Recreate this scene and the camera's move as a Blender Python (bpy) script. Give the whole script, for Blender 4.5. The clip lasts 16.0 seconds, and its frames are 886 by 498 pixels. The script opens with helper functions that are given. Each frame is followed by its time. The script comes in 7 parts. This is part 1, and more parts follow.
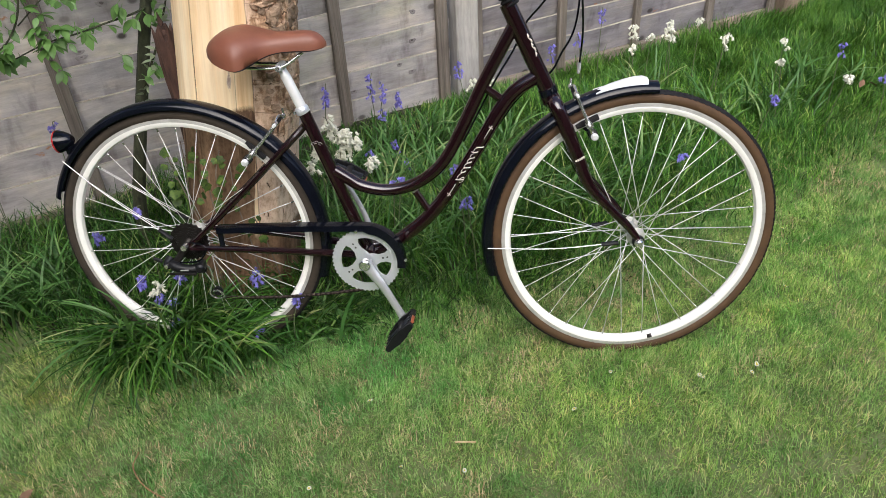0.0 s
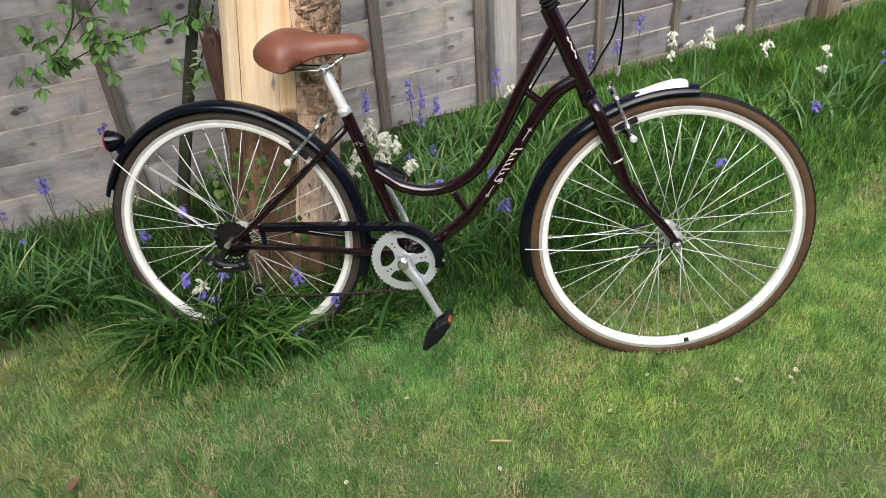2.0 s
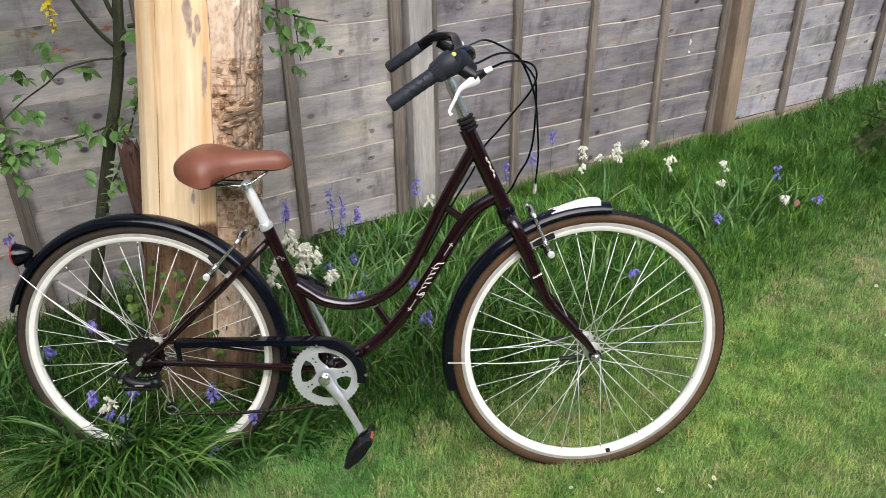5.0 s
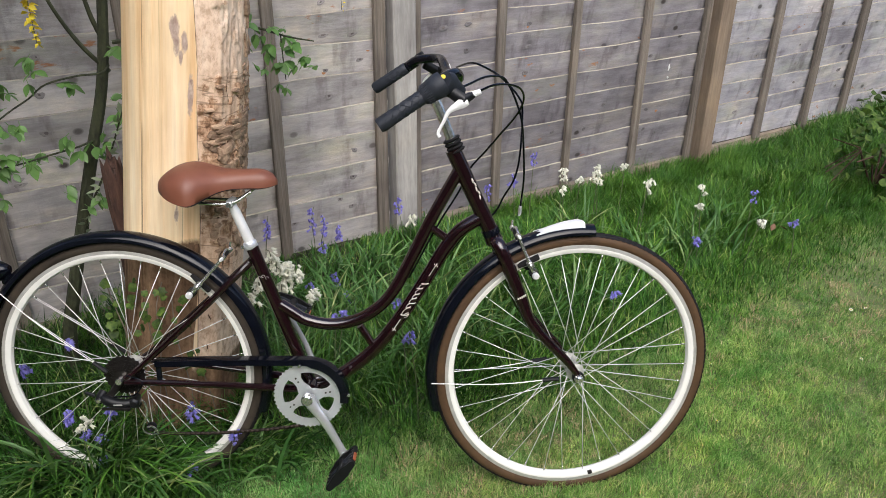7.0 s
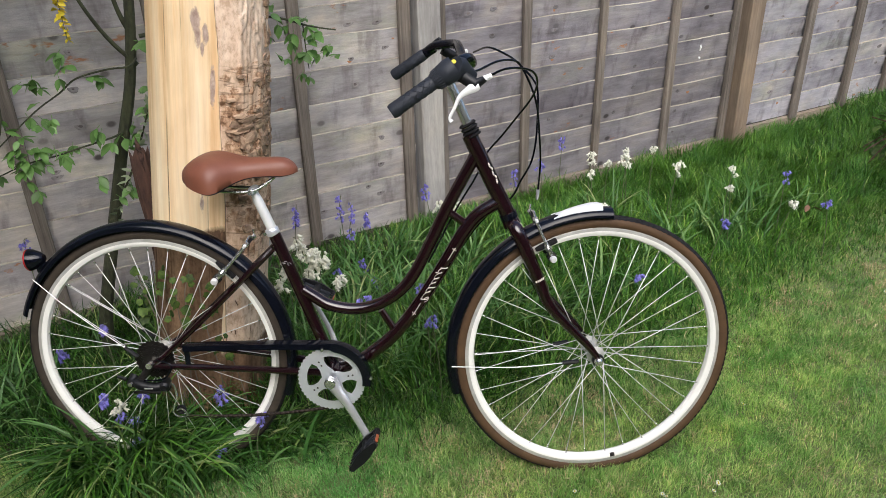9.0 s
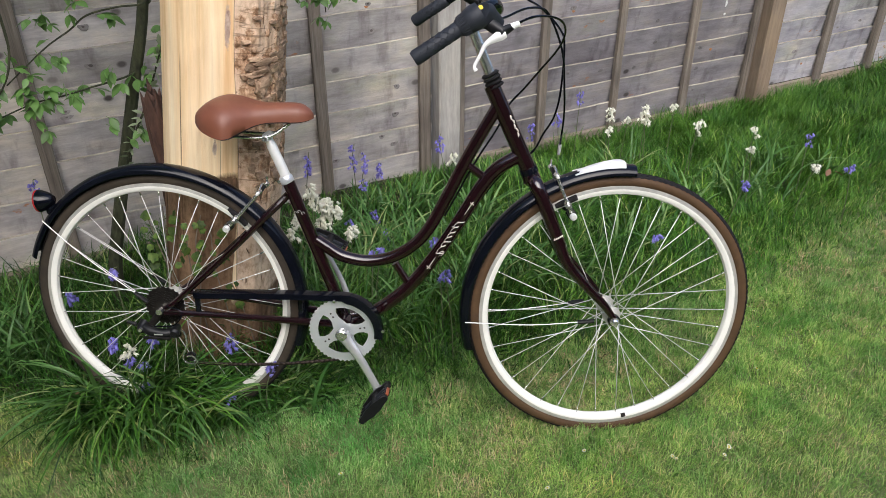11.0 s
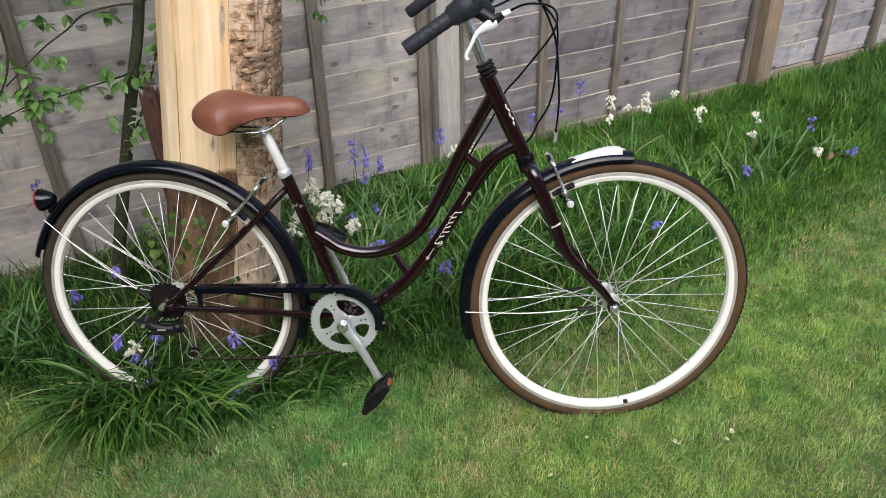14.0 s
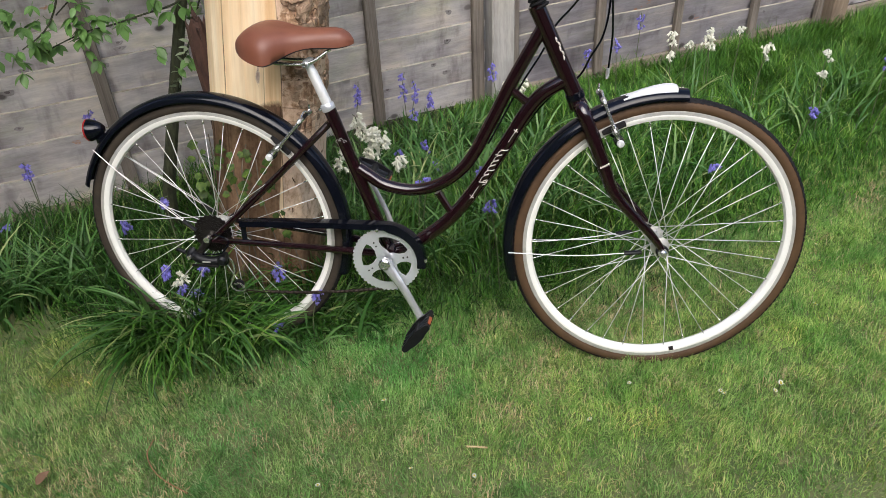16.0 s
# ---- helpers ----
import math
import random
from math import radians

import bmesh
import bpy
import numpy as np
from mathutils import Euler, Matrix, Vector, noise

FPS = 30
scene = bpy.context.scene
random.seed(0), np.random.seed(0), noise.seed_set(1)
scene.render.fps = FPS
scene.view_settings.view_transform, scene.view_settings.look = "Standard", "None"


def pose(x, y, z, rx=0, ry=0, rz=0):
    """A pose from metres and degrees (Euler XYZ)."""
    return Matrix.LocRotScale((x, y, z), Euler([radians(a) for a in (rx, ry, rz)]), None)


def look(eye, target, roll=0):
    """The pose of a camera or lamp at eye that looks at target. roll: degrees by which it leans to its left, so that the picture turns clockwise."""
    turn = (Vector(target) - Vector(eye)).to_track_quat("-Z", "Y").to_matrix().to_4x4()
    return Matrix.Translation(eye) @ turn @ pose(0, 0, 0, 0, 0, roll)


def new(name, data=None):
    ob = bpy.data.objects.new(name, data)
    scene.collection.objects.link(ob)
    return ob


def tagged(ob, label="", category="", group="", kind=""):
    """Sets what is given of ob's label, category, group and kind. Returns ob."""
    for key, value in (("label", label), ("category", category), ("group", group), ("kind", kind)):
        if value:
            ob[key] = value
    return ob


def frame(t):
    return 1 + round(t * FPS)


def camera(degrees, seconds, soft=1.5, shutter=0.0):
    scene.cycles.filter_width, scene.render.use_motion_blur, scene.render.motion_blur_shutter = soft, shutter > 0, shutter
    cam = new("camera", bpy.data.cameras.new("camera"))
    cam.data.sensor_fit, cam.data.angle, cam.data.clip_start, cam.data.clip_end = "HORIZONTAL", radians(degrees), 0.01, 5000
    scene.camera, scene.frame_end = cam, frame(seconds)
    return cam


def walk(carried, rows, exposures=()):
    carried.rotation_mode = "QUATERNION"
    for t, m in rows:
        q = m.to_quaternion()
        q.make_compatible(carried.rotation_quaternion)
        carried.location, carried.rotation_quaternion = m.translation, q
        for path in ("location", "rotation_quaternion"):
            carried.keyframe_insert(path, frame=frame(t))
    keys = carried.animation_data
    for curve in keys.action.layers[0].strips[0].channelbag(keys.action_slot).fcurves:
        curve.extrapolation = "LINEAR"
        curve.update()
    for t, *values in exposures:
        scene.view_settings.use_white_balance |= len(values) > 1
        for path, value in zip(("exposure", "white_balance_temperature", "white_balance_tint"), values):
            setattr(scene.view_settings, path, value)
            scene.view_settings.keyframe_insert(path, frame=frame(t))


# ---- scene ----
cam = camera(58.66, 16.0, soft=0.55)
PATH = [
    (0, (0.022, -2.912, 1.467), (0.692, -1.45, 0.278), -3.5),
    (0.5, (0.025, -2.921, 1.471), (0.696, -1.421, 0.331), -3.8),
    (1, (0.006, -2.939, 1.463), (0.651, -1.409, 0.347), -3.5),
    (1.5, (0.001, -2.948, 1.461), (0.622, -1.447, 0.295), -3.9),
    (2, (-0.003, -2.937, 1.461), (0.599, -1.425, 0.298), -4.5),
    (2.5, (-0.003, -2.924, 1.459), (0.582, -1.385, 0.324), -4.3),
    (3, (0.019, -2.915, 1.457), (0.677, -1.399, 0.33), -3.7),
    (3.5, (0.03, -2.908, 1.455), (0.797, -1.455, 0.315), -3.1),
    (4, (0.023, -2.918, 1.458), (0.86, -1.488, 0.337), -2.1),
    (4.5, (0.011, -2.914, 1.473), (0.847, -1.461, 0.383), -1.0),
    (5, (-0.004, -2.919, 1.497), (0.849, -1.387, 0.536), -0.9),
    (7.5, (-0.024, -2.908, 1.505), (0.897, -1.387, 0.59), 0.7),
    (8, (-0.012, -2.93, 1.51), (0.885, -1.395, 0.593), 0.4),
    (8.5, (0.001, -2.943, 1.503), (0.878, -1.402, 0.578), -0.0),
    (9, (0.014, -2.952, 1.503), (0.834, -1.392, 0.557), -1.6),
    (9.2, (0.015, -2.948, 1.493), (0.817, -1.395, 0.521), -1.6),
    (11.3, (0.007, -2.907, 1.485), (0.784, -1.39, 0.437), -0.0),
    (11.5, (0.008, -2.906, 1.486), (0.776, -1.378, 0.449), -0.4),
    (12, (0.007, -2.906, 1.487), (0.781, -1.386, 0.442), -0.4),
    (12.5, (0.007, -2.908, 1.484), (0.807, -1.408, 0.431), 0.1),
    (13, (0.009, -2.907, 1.484), (0.829, -1.423, 0.423), 0.3),
    (13.5, (0.014, -2.915, 1.488), (0.832, -1.422, 0.437), -0.8),
    (14, (0.025, -2.93, 1.481), (0.779, -1.412, 0.42), -1.7),
    (14.5, (0.033, -2.931, 1.472), (0.71, -1.415, 0.357), -1.8),
    (15, (0.031, -2.914, 1.468), (0.68, -1.409, 0.322), -2.2),
    (15.5, (0.037, -2.909, 1.464), (0.657, -1.404, 0.303), -2.7),
    (16, (0.062, -2.918, 1.459), (0.649, -1.416, 0.277), -3.1),
]
walk(cam, [(t, look(eye, target, roll)) for t, eye, target, roll in PATH], [(0, 0.62, 6150, 12), (4, 0.62, 6150, 12), (5, 0.62, 6150, 12), (7.5, 0.46, 6150, 12), (14, 0.48, 6150, 12), (15, 0.49, 6150, 12), (16, 0.49, 6150, 12)])

# ---- light: bright overcast, a veiled sun high on the left ----
world = bpy.data.worlds.new("sky")
scene.world = world
world.use_nodes = True
wn = world.node_tree.nodes
sky = wn.new("ShaderNodeTexSky")
sky.sky_type, sky.sun_disc = "NISHITA", False
sky.sun_elevation, sky.sun_rotation = radians(50), radians(200)
sky.dust_density = 3.0
world.node_tree.links.new(sky.outputs[0], wn["Background"].inputs[0])
wn["Background"].inputs[1].default_value = 0.15
sun = new("sun", bpy.data.lights.new("sun", "SUN"))
sun.data.energy, sun.data.angle, sun.data.color = 2.5, radians(60), (1.0, 0.95, 0.87)
sun.matrix_basis = look((0, 0, 10), (10 * math.cos(radians(50)) * 0.34, 10 * math.cos(radians(50)) * 0.94, 10 - 10 * math.sin(radians(50))))


# ---- materials ----
def mat(name, c1, c2=None, scale=30.0, stretch=(1, 1, 1), rough=0.6, rough2=None, metal=0.0, bump=0.0, bump_scale=None,
        rand=0.0, coat=0.0, spec=0.5, translucent=0.0, space="Object"):
    m = bpy.data.materials.new(name)
    m.use_nodes = True
    n, l = m.node_tree.nodes, m.node_tree.links
    b = n["Principled BSDF"]
    b.inputs["Metallic"].default_value = metal
    b.inputs["Roughness"].default_value = rough
    b.inputs["Coat Weight"].default_value = coat
    b.inputs["Coat Roughness"].default_value = 0.06
    b.inputs["Specular IOR Level"].default_value = spec
    c2 = c2 or tuple(0.7 * k for k in c1)
    co = n.new("ShaderNodeTexCoord")
    mp = n.new("ShaderNodeMapping")
    mp.inputs["Scale"].default_value = stretch
    if space == "World":
        l.new(n.new("ShaderNodeNewGeometry").outputs["Position"], mp.inputs["Vector"])
    else:
        l.new(co.outputs["Object"], mp.inputs["Vector"])
    no = n.new("ShaderNodeTexNoise")
    no.inputs["Scale"].default_value, no.inputs["Detail"].default_value = scale, 6.0
    no.inputs["Roughness"].default_value = 0.65
    l.new(mp.outputs[0], no.inputs["Vector"])
    ramp = n.new("ShaderNodeValToRGB")
    ramp.color_ramp.elements[0].position, ramp.color_ramp.elements[1].position = 0.32, 0.68
    ramp.color_ramp.elements[0].color, ramp.color_ramp.elements[1].color = (*c2, 1), (*c1, 1)
    l.new(no.outputs[0], ramp.inputs[0])
    out = ramp.outputs[0]
    if rand:
        info = n.new("ShaderNodeObjectInfo")
        mr = n.new("ShaderNodeMapRange")
        mr.inputs["To Min"].default_value, mr.inputs["To Max"].default_value = 1 - rand, 1 + rand
        l.new(info.outputs["Random"], mr.inputs["Value"])
        mx = n.new("ShaderNodeVectorMath")
        mx.operation = "SCALE"
        l.new(out, mx.inputs[0])
        l.new(mr.outputs[0], mx.inputs["Scale"])
        out = mx.outputs[0]
        ad = n.new("ShaderNodeVectorMath")
        ad.operation = "SCALE"
        ad.inputs["Scale"].default_value = 37.0
        l.new(info.outputs["Random"], ad.inputs[0])
        l.new(ad.outputs[0], mp.inputs["Location"])
    l.new(out, b.inputs["Base Color"])
    if rough2 is not None:
        rr = n.new("ShaderNodeMapRange")
        rr.inputs["To Min"].default_value, rr.inputs["To Max"].default_value = rough, rough2
        l.new(no.outputs[0], rr.inputs["Value"])
        l.new(rr.outputs[0], b.inputs["Roughness"])
    if bump:
        n2 = n.new("ShaderNodeTexNoise")
        n2.inputs["Scale"].default_value, n2.inputs["Detail"].default_value = bump_scale or scale * 3, 5.0
        l.new(mp.outputs[0], n2.inputs["Vector"])
        bp = n.new("ShaderNodeBump")
        bp.inputs["Strength"].default_value, bp.inputs["Distance"].default_value = bump, 0.004
        l.new(n2.outputs[0], bp.inputs["Height"])
        l.new(bp.outputs[0], b.inputs["Normal"])
    if translucent:
        tr = n.new("ShaderNodeBsdfTranslucent")
        l.new(out, tr.inputs["Color"])
        ms = n.new("ShaderNodeMixShader")
        ms.inputs[0].default_value = translucent
        l.new(b.outputs[0], ms.inputs[1])
        l.new(tr.outputs[0], ms.inputs[2])
        l.new(ms.outputs[0], n["Material Output"].inputs["Surface"])
    return m


def wood(name, light, dark, grain, knots=None, rand=0.13, relief=0.45, streak=0.8):
    """Weathered wood: stretched grain, broad stains, and knots where it has them."""
    m = bpy.data.materials.new(name)
    m.use_nodes = True
    n, l = m.node_tree.nodes, m.node_tree.links
    b = n["Principled BSDF"]
    b.inputs["Roughness"].default_value = 0.85
    b.inputs["Specular IOR Level"].default_value = 0.25
    co = n.new("ShaderNodeTexCoord")
    info = n.new("ShaderNodeObjectInfo")
    shift = n.new("ShaderNodeVectorMath")
    shift.operation = "MULTIPLY_ADD"
    shift.inputs[1].default_value = (1, 1, 1)
    off = n.new("ShaderNodeVectorMath")
    off.operation = "SCALE"
    off.inputs["Scale"].default_value = 23.0
    l.new(info.outputs["Random"], off.inputs[0])
    l.new(co.outputs["Object"], shift.inputs[0])
    l.new(off.outputs[0], shift.inputs[2])

    def tex(scale, size, detail=7.0, rough=0.65, kind="ShaderNodeTexNoise"):
        mp = n.new("ShaderNodeMapping")
        mp.inputs["Scale"].default_value = scale
        l.new(shift.outputs[0], mp.inputs["Vector"])
        t = n.new(kind)
        t.inputs["Scale"].default_value = size
        if kind == "ShaderNodeTexNoise":
            t.inputs["Detail"].default_value, t.inputs["Roughness"].default_value = detail, rough
        l.new(mp.outputs[0], t.inputs["Vector"])
        return t

    def ramp(source, stops):
        r = n.new("ShaderNodeValToRGB")
        while len(r.color_ramp.elements) < len(stops):
            r.color_ramp.elements.new(0.5)
        for e, (p, c) in zip(r.color_ramp.elements, stops):
            e.position, e.color = p, (*c, 1)
        l.new(source, r.inputs[0])
        return r.outputs[0]

    def mix(fac, a, c, blend="MIX"):
        x = n.new("ShaderNodeMix")
        x.data_type, x.blend_type = "RGBA", blend
        if isinstance(fac, float):
            x.inputs[0].default_value = fac
        else:
            l.new(fac, x.inputs[0])
        l.new(a, x.inputs[6])
        if isinstance(c, tuple):
            x.inputs[7].default_value = (*c, 1)
        else:
            l.new(c, x.inputs[7])
        return x.outputs[2]
    gr = tex(grain, 2.6)
    fine = tex(tuple(3 * k for k in grain), 4.0, 4.0)
    col = ramp(gr.outputs[0], [(0.26, dark), (0.48, tuple(0.55 * p + 0.45 * q for p, q in zip(light, dark))), (0.70, light)])
    col = mix(streak, col, ramp(fine.outputs[0], [(0.35, (0.70, 0.69, 0.68)), (0.62, (1.10, 1.10, 1.10))]), "MULTIPLY")
    broad = tex((1, 1, 1), 2.3, 3.0)
    col = mix(0.75, col, ramp(broad.outputs[0], [(0.32, (0.58, 0.565, 0.58)), (0.50, (1, 1, 1)), (0.68, (1.25, 1.19, 1.08))]), "MULTIPLY")
    if knots:
        cloud = tex((2.2, 2.2, 4.5), 2.2, 4.0, 0.6)
        col = mix(0.9, col, ramp(cloud.outputs[0], [(0.30, (0.80, 0.77, 0.77)), (0.47, (1.12, 1.10, 1.10)), (0.56, (1.22, 1.20, 1.15)), (0.70, (1.48, 1.40, 1.24))]), "MULTIPLY")
        dark_tone = tex((9, 9, 2.5), 1.6, 4.0, 0.6)
        col = mix(0.9, col, ramp(dark_tone.outputs[0], [(0.33, (0.66, 0.63, 0.64)), (0.46, (1.03, 1.03, 1.04)), (0.66, (1.10, 1.09, 1.08))]), "MULTIPLY")
    if knots:
        sp = n.new("ShaderNodeSeparateXYZ")
        l.new(shift.outputs[0], sp.inputs[0])
        cb = n.new("ShaderNodeCombineXYZ")
        wide = n.new("ShaderNodeMath")
        wide.operation = "MULTIPLY"
        wide.inputs[1].default_value = 0.72
        l.new(sp.outputs["X"], wide.inputs[0])
        l.new(wide.outputs[0], cb.inputs["X"])
        l.new(sp.outputs["Z"], cb.inputs["Y"])
        vo = n.new("ShaderNodeTexVoronoi")
        vo.voronoi_dimensions = "2D"
        vo.inputs["Scale"].default_value = knots
        l.new(cb.outputs[0], vo.inputs["Vector"])
        sc = n.new("ShaderNodeSeparateColor")
        l.new(vo.outputs["Color"], sc.inputs[0])
        few = n.new("ShaderNodeMath")
        few.operation = "GREATER_THAN"
        few.inputs[1].default_value = 0.66
        l.new(sc.outputs[0], few.inputs[0])
        far = n.new("ShaderNodeMath")
        far.operation = "SUBTRACT"
        far.inputs[0].default_value = 1.0
        l.new(few.outputs[0], far.inputs[1])
        near = n.new("ShaderNodeMath")
        l.new(vo.outputs["Distance"], near.inputs[0])
        l.new(far.outputs[0], near.inputs[1])
        halo = ramp(near.outputs[0], [(0.085, (0.6, 0.6, 0.6)), (0.22, (0, 0, 0))])
        col = mix(halo, col, dark)
        kn = ramp(near.outputs[0], [(0.045, (0.95, 0.95, 0.95)), (0.072, (0.50, 0.50, 0.50)), (0.088, (0, 0, 0))])
        faint = n.new("ShaderNodeMath")
        faint.operation = "MULTIPLY"
        l.new(kn, faint.inputs[0])
        l.new(sc.outputs[2], faint.inputs[1])
        col = mix(faint.outputs[0], col, (0.045, 0.036, 0.033))
        # a few orange nail and resin stains, and thin green algae
        rust = n.new("ShaderNodeMath")
        rust.operation = "GREATER_THAN"
        rust.inputs[1].default_value = 0.93
        l.new(sc.outputs[1], rust.inputs[0])
        spot = tex((7, 7, 16), 2.0, 4.0)
        red = n.new("ShaderNodeMath")
        red.operation = "MULTIPLY"
        l.new(rust.outputs[0], red.inputs[0])
        l.new(ramp(spot.outputs[0], [(0.60, (0, 0, 0)), (0.68, (0.8, 0.8, 0.8))]), red.inputs[1])
        col = mix(red.outputs[0], col, (0.42, 0.17, 0.06))
        alga = tex((0.8, 1, 2.2), 2.6, 6.0, 0.7)
        col = mix(ramp(alga.outputs[0], [(0.52, (0, 0, 0)), (0.72, (0.55, 0.55, 0.55))]), col, (0.86, 0.96, 0.66), "MULTIPLY")
    if rand:
        mr = n.new("ShaderNodeMapRange")
        mr.inputs["To Min"].default_value, mr.inputs["To Max"].default_value = 1 - rand, 1 + rand
        l.new(info.outputs["Random"], mr.inputs["Value"])
        sc = n.new("ShaderNodeVectorMath")
        sc.operation = "SCALE"
        l.new(col, sc.inputs[0])
        l.new(mr.outputs[0], sc.inputs["Scale"])
        col = sc.outputs[0]
    l.new(col, b.inputs["Base Color"])
    bp = n.new("ShaderNodeBump")
    bp.inputs["Strength"].default_value, bp.inputs["Distance"].default_value = relief, 0.004
    l.new(fine.outputs[0], bp.inputs["Height"])
    bp2 = n.new("ShaderNodeBump")
    bp2.inputs["Strength"].default_value, bp2.inputs["Distance"].default_value = relief, 0.012 if relief > 0.8 else 0.004
    l.new(gr.outputs[0], bp2.inputs["Height"])
    l.new(bp.outputs[0], bp2.inputs["Normal"])
    l.new(bp2.outputs[0], b.inputs["Normal"])
    return m


def blade_mat(name, stops, patch=None, patch_scale=2.2, rough=0.55, translucent=0.3):
    """Leaf blades: a colour for each blade, shifted by broad patches."""
    m = bpy.data.materials.new(name)
    m.use_nodes = True
    n, l = m.node_tree.nodes, m.node_tree.links
    b = n["Principled BSDF"]
    b.inputs["Roughness"].default_value = rough
    b.inputs["Specular IOR Level"].default_value = 0.25
    geo = n.new("ShaderNodeNewGeometry")
    ramp = n.new("ShaderNodeValToRGB")
    r = ramp.color_ramp
    while len(r.elements) < len(stops):
        r.elements.new(0.5)
    for e, (p, c) in zip(r.elements, stops):
        e.position, e.color = p, (*c, 1)
    l.new(geo.outputs["Random Per Island"], ramp.inputs[0])
    out = ramp.outputs[0]
    if patch:
        no = n.new("ShaderNodeTexNoise")
        no.inputs["Scale"].default_value, no.inputs["Detail"].default_value = patch_scale, 4.0
        no.inputs["Roughness"].default_value = 0.7
        l.new(geo.outputs["Position"], no.inputs["Vector"])
        r2 = n.new("ShaderNodeValToRGB")
        r2.color_ramp.elements[0].position, r2.color_ramp.elements[1].position = 0.38, 0.64
        r2.color_ramp.elements[0].color, r2.color_ramp.elements[1].color = (*patch[0], 1), (*patch[1], 1)
        l.new(no.outputs[0], r2.inputs[0])
        mx = n.new("ShaderNodeMix")
        mx.data_type, mx.blend_type = "RGBA", "MULTIPLY"
        mx.inputs[0].default_value = 1.0
        l.new(out, mx.inputs[6])
        l.new(r2.outputs[0], mx.inputs[7])
        out = mx.outputs[2]
    l.new(out, b.inputs["Base Color"])
    tr = n.new("ShaderNodeBsdfTranslucent")
    l.new(out, tr.inputs["Color"])
    ms = n.new("ShaderNodeMixShader")
    ms.inputs[0].default_value = translucent
    l.new(b.outputs[0], ms.inputs[1])
    l.new(tr.outputs[0], ms.inputs[2])
    l.new(ms.outputs[0], n["Material Output"].inputs["Surface"])
    return m


SOIL = mat("lawn_soil", (0.185, 0.190, 0.078), (0.085, 0.130, 0.042), 9.0, rough=0.95, bump=0.8, bump_scale=120, space="World")
EARTH = mat("dark_garden_earth", (0.050, 0.042, 0.024), (0.022, 0.020, 0.012), 14.0, rough=0.95, bump=0.8, bump_scale=90, space="World")
LAWN = blade_mat("lawn_blades", [(0.0, (0.085, 0.170, 0.042)), (0.35, (0.200, 0.345, 0.088)), (0.70, (0.305, 0.465, 0.165)), (0.91, (0.44, 0.50, 0.23)), (1.0, (0.66, 0.55, 0.34))],
                 ((0.66, 0.86, 0.74), (1.50, 1.32, 1.30)), 7.5)
LAWN.node_tree.nodes["Color Ramp.001"].color_ramp.elements[0].position = 0.36
LAWN.node_tree.nodes["Color Ramp.001"].color_ramp.elements[1].position = 0.68
LAWN.node_tree.nodes["Principled BSDF"].inputs["Roughness"].default_value = 0.55


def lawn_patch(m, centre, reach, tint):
    """A ragged-edged tint: drier or fresher grass, or painted light and shade."""
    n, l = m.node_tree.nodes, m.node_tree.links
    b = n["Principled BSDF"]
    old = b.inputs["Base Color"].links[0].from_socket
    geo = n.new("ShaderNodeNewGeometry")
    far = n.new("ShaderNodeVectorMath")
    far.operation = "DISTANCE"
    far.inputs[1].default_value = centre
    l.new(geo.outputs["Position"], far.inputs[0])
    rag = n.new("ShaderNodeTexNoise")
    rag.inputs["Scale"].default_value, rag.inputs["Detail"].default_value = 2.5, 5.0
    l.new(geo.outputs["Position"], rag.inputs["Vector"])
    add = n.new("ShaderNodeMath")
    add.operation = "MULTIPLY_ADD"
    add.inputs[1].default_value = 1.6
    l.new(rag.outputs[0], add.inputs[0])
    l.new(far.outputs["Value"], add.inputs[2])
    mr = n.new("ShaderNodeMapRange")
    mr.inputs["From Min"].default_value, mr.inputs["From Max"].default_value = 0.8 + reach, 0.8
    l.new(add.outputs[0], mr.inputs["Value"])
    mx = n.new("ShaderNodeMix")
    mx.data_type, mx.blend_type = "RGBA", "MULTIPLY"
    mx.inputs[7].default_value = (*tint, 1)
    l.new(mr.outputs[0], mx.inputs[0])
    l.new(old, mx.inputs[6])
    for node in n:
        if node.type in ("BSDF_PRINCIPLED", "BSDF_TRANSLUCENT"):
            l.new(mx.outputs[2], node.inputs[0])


# drier, yellower lawn on the right, with brighter light tinted in too
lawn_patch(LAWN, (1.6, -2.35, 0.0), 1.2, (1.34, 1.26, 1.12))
lawn_patch(LAWN, (2.2, -1.25, 0.0), 1.5, (0.94, 1.06, 0.80))
lawn_patch(LAWN, (-0.50, -0.97, 0.0), 0.20, (1.70, 1.22, 1.12))
lawn_patch(LAWN, (-0.44, -1.41, 0.0), 0.20, (1.55, 1.20, 1.10))
# shade in front of the grass tuft, tinted into the lawn
lawn_patch(LAWN, (0.14, -1.48, 0.0), 0.45, (0.70, 0.96, 0.90))
# lifts the lawn's brightness here, light put into its colour
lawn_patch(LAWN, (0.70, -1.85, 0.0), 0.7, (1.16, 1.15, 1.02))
# shade by the bicycle, tinted into the lawn
lawn_patch(LAWN, (0.58, -1.32, 0.0), 0.30, (0.80, 0.98, 0.90))
THATCH = blade_mat("dry_thatch", [(0.0, (0.36, 0.27, 0.13)), (0.5, (0.52, 0.42, 0.22)), (1.0, (0.68, 0.56, 0.34))], rough=0.7, translucent=0.1)
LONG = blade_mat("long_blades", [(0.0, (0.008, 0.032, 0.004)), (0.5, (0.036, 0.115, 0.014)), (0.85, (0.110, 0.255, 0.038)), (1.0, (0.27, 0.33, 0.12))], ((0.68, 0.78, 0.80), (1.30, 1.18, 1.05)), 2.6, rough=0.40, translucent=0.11)
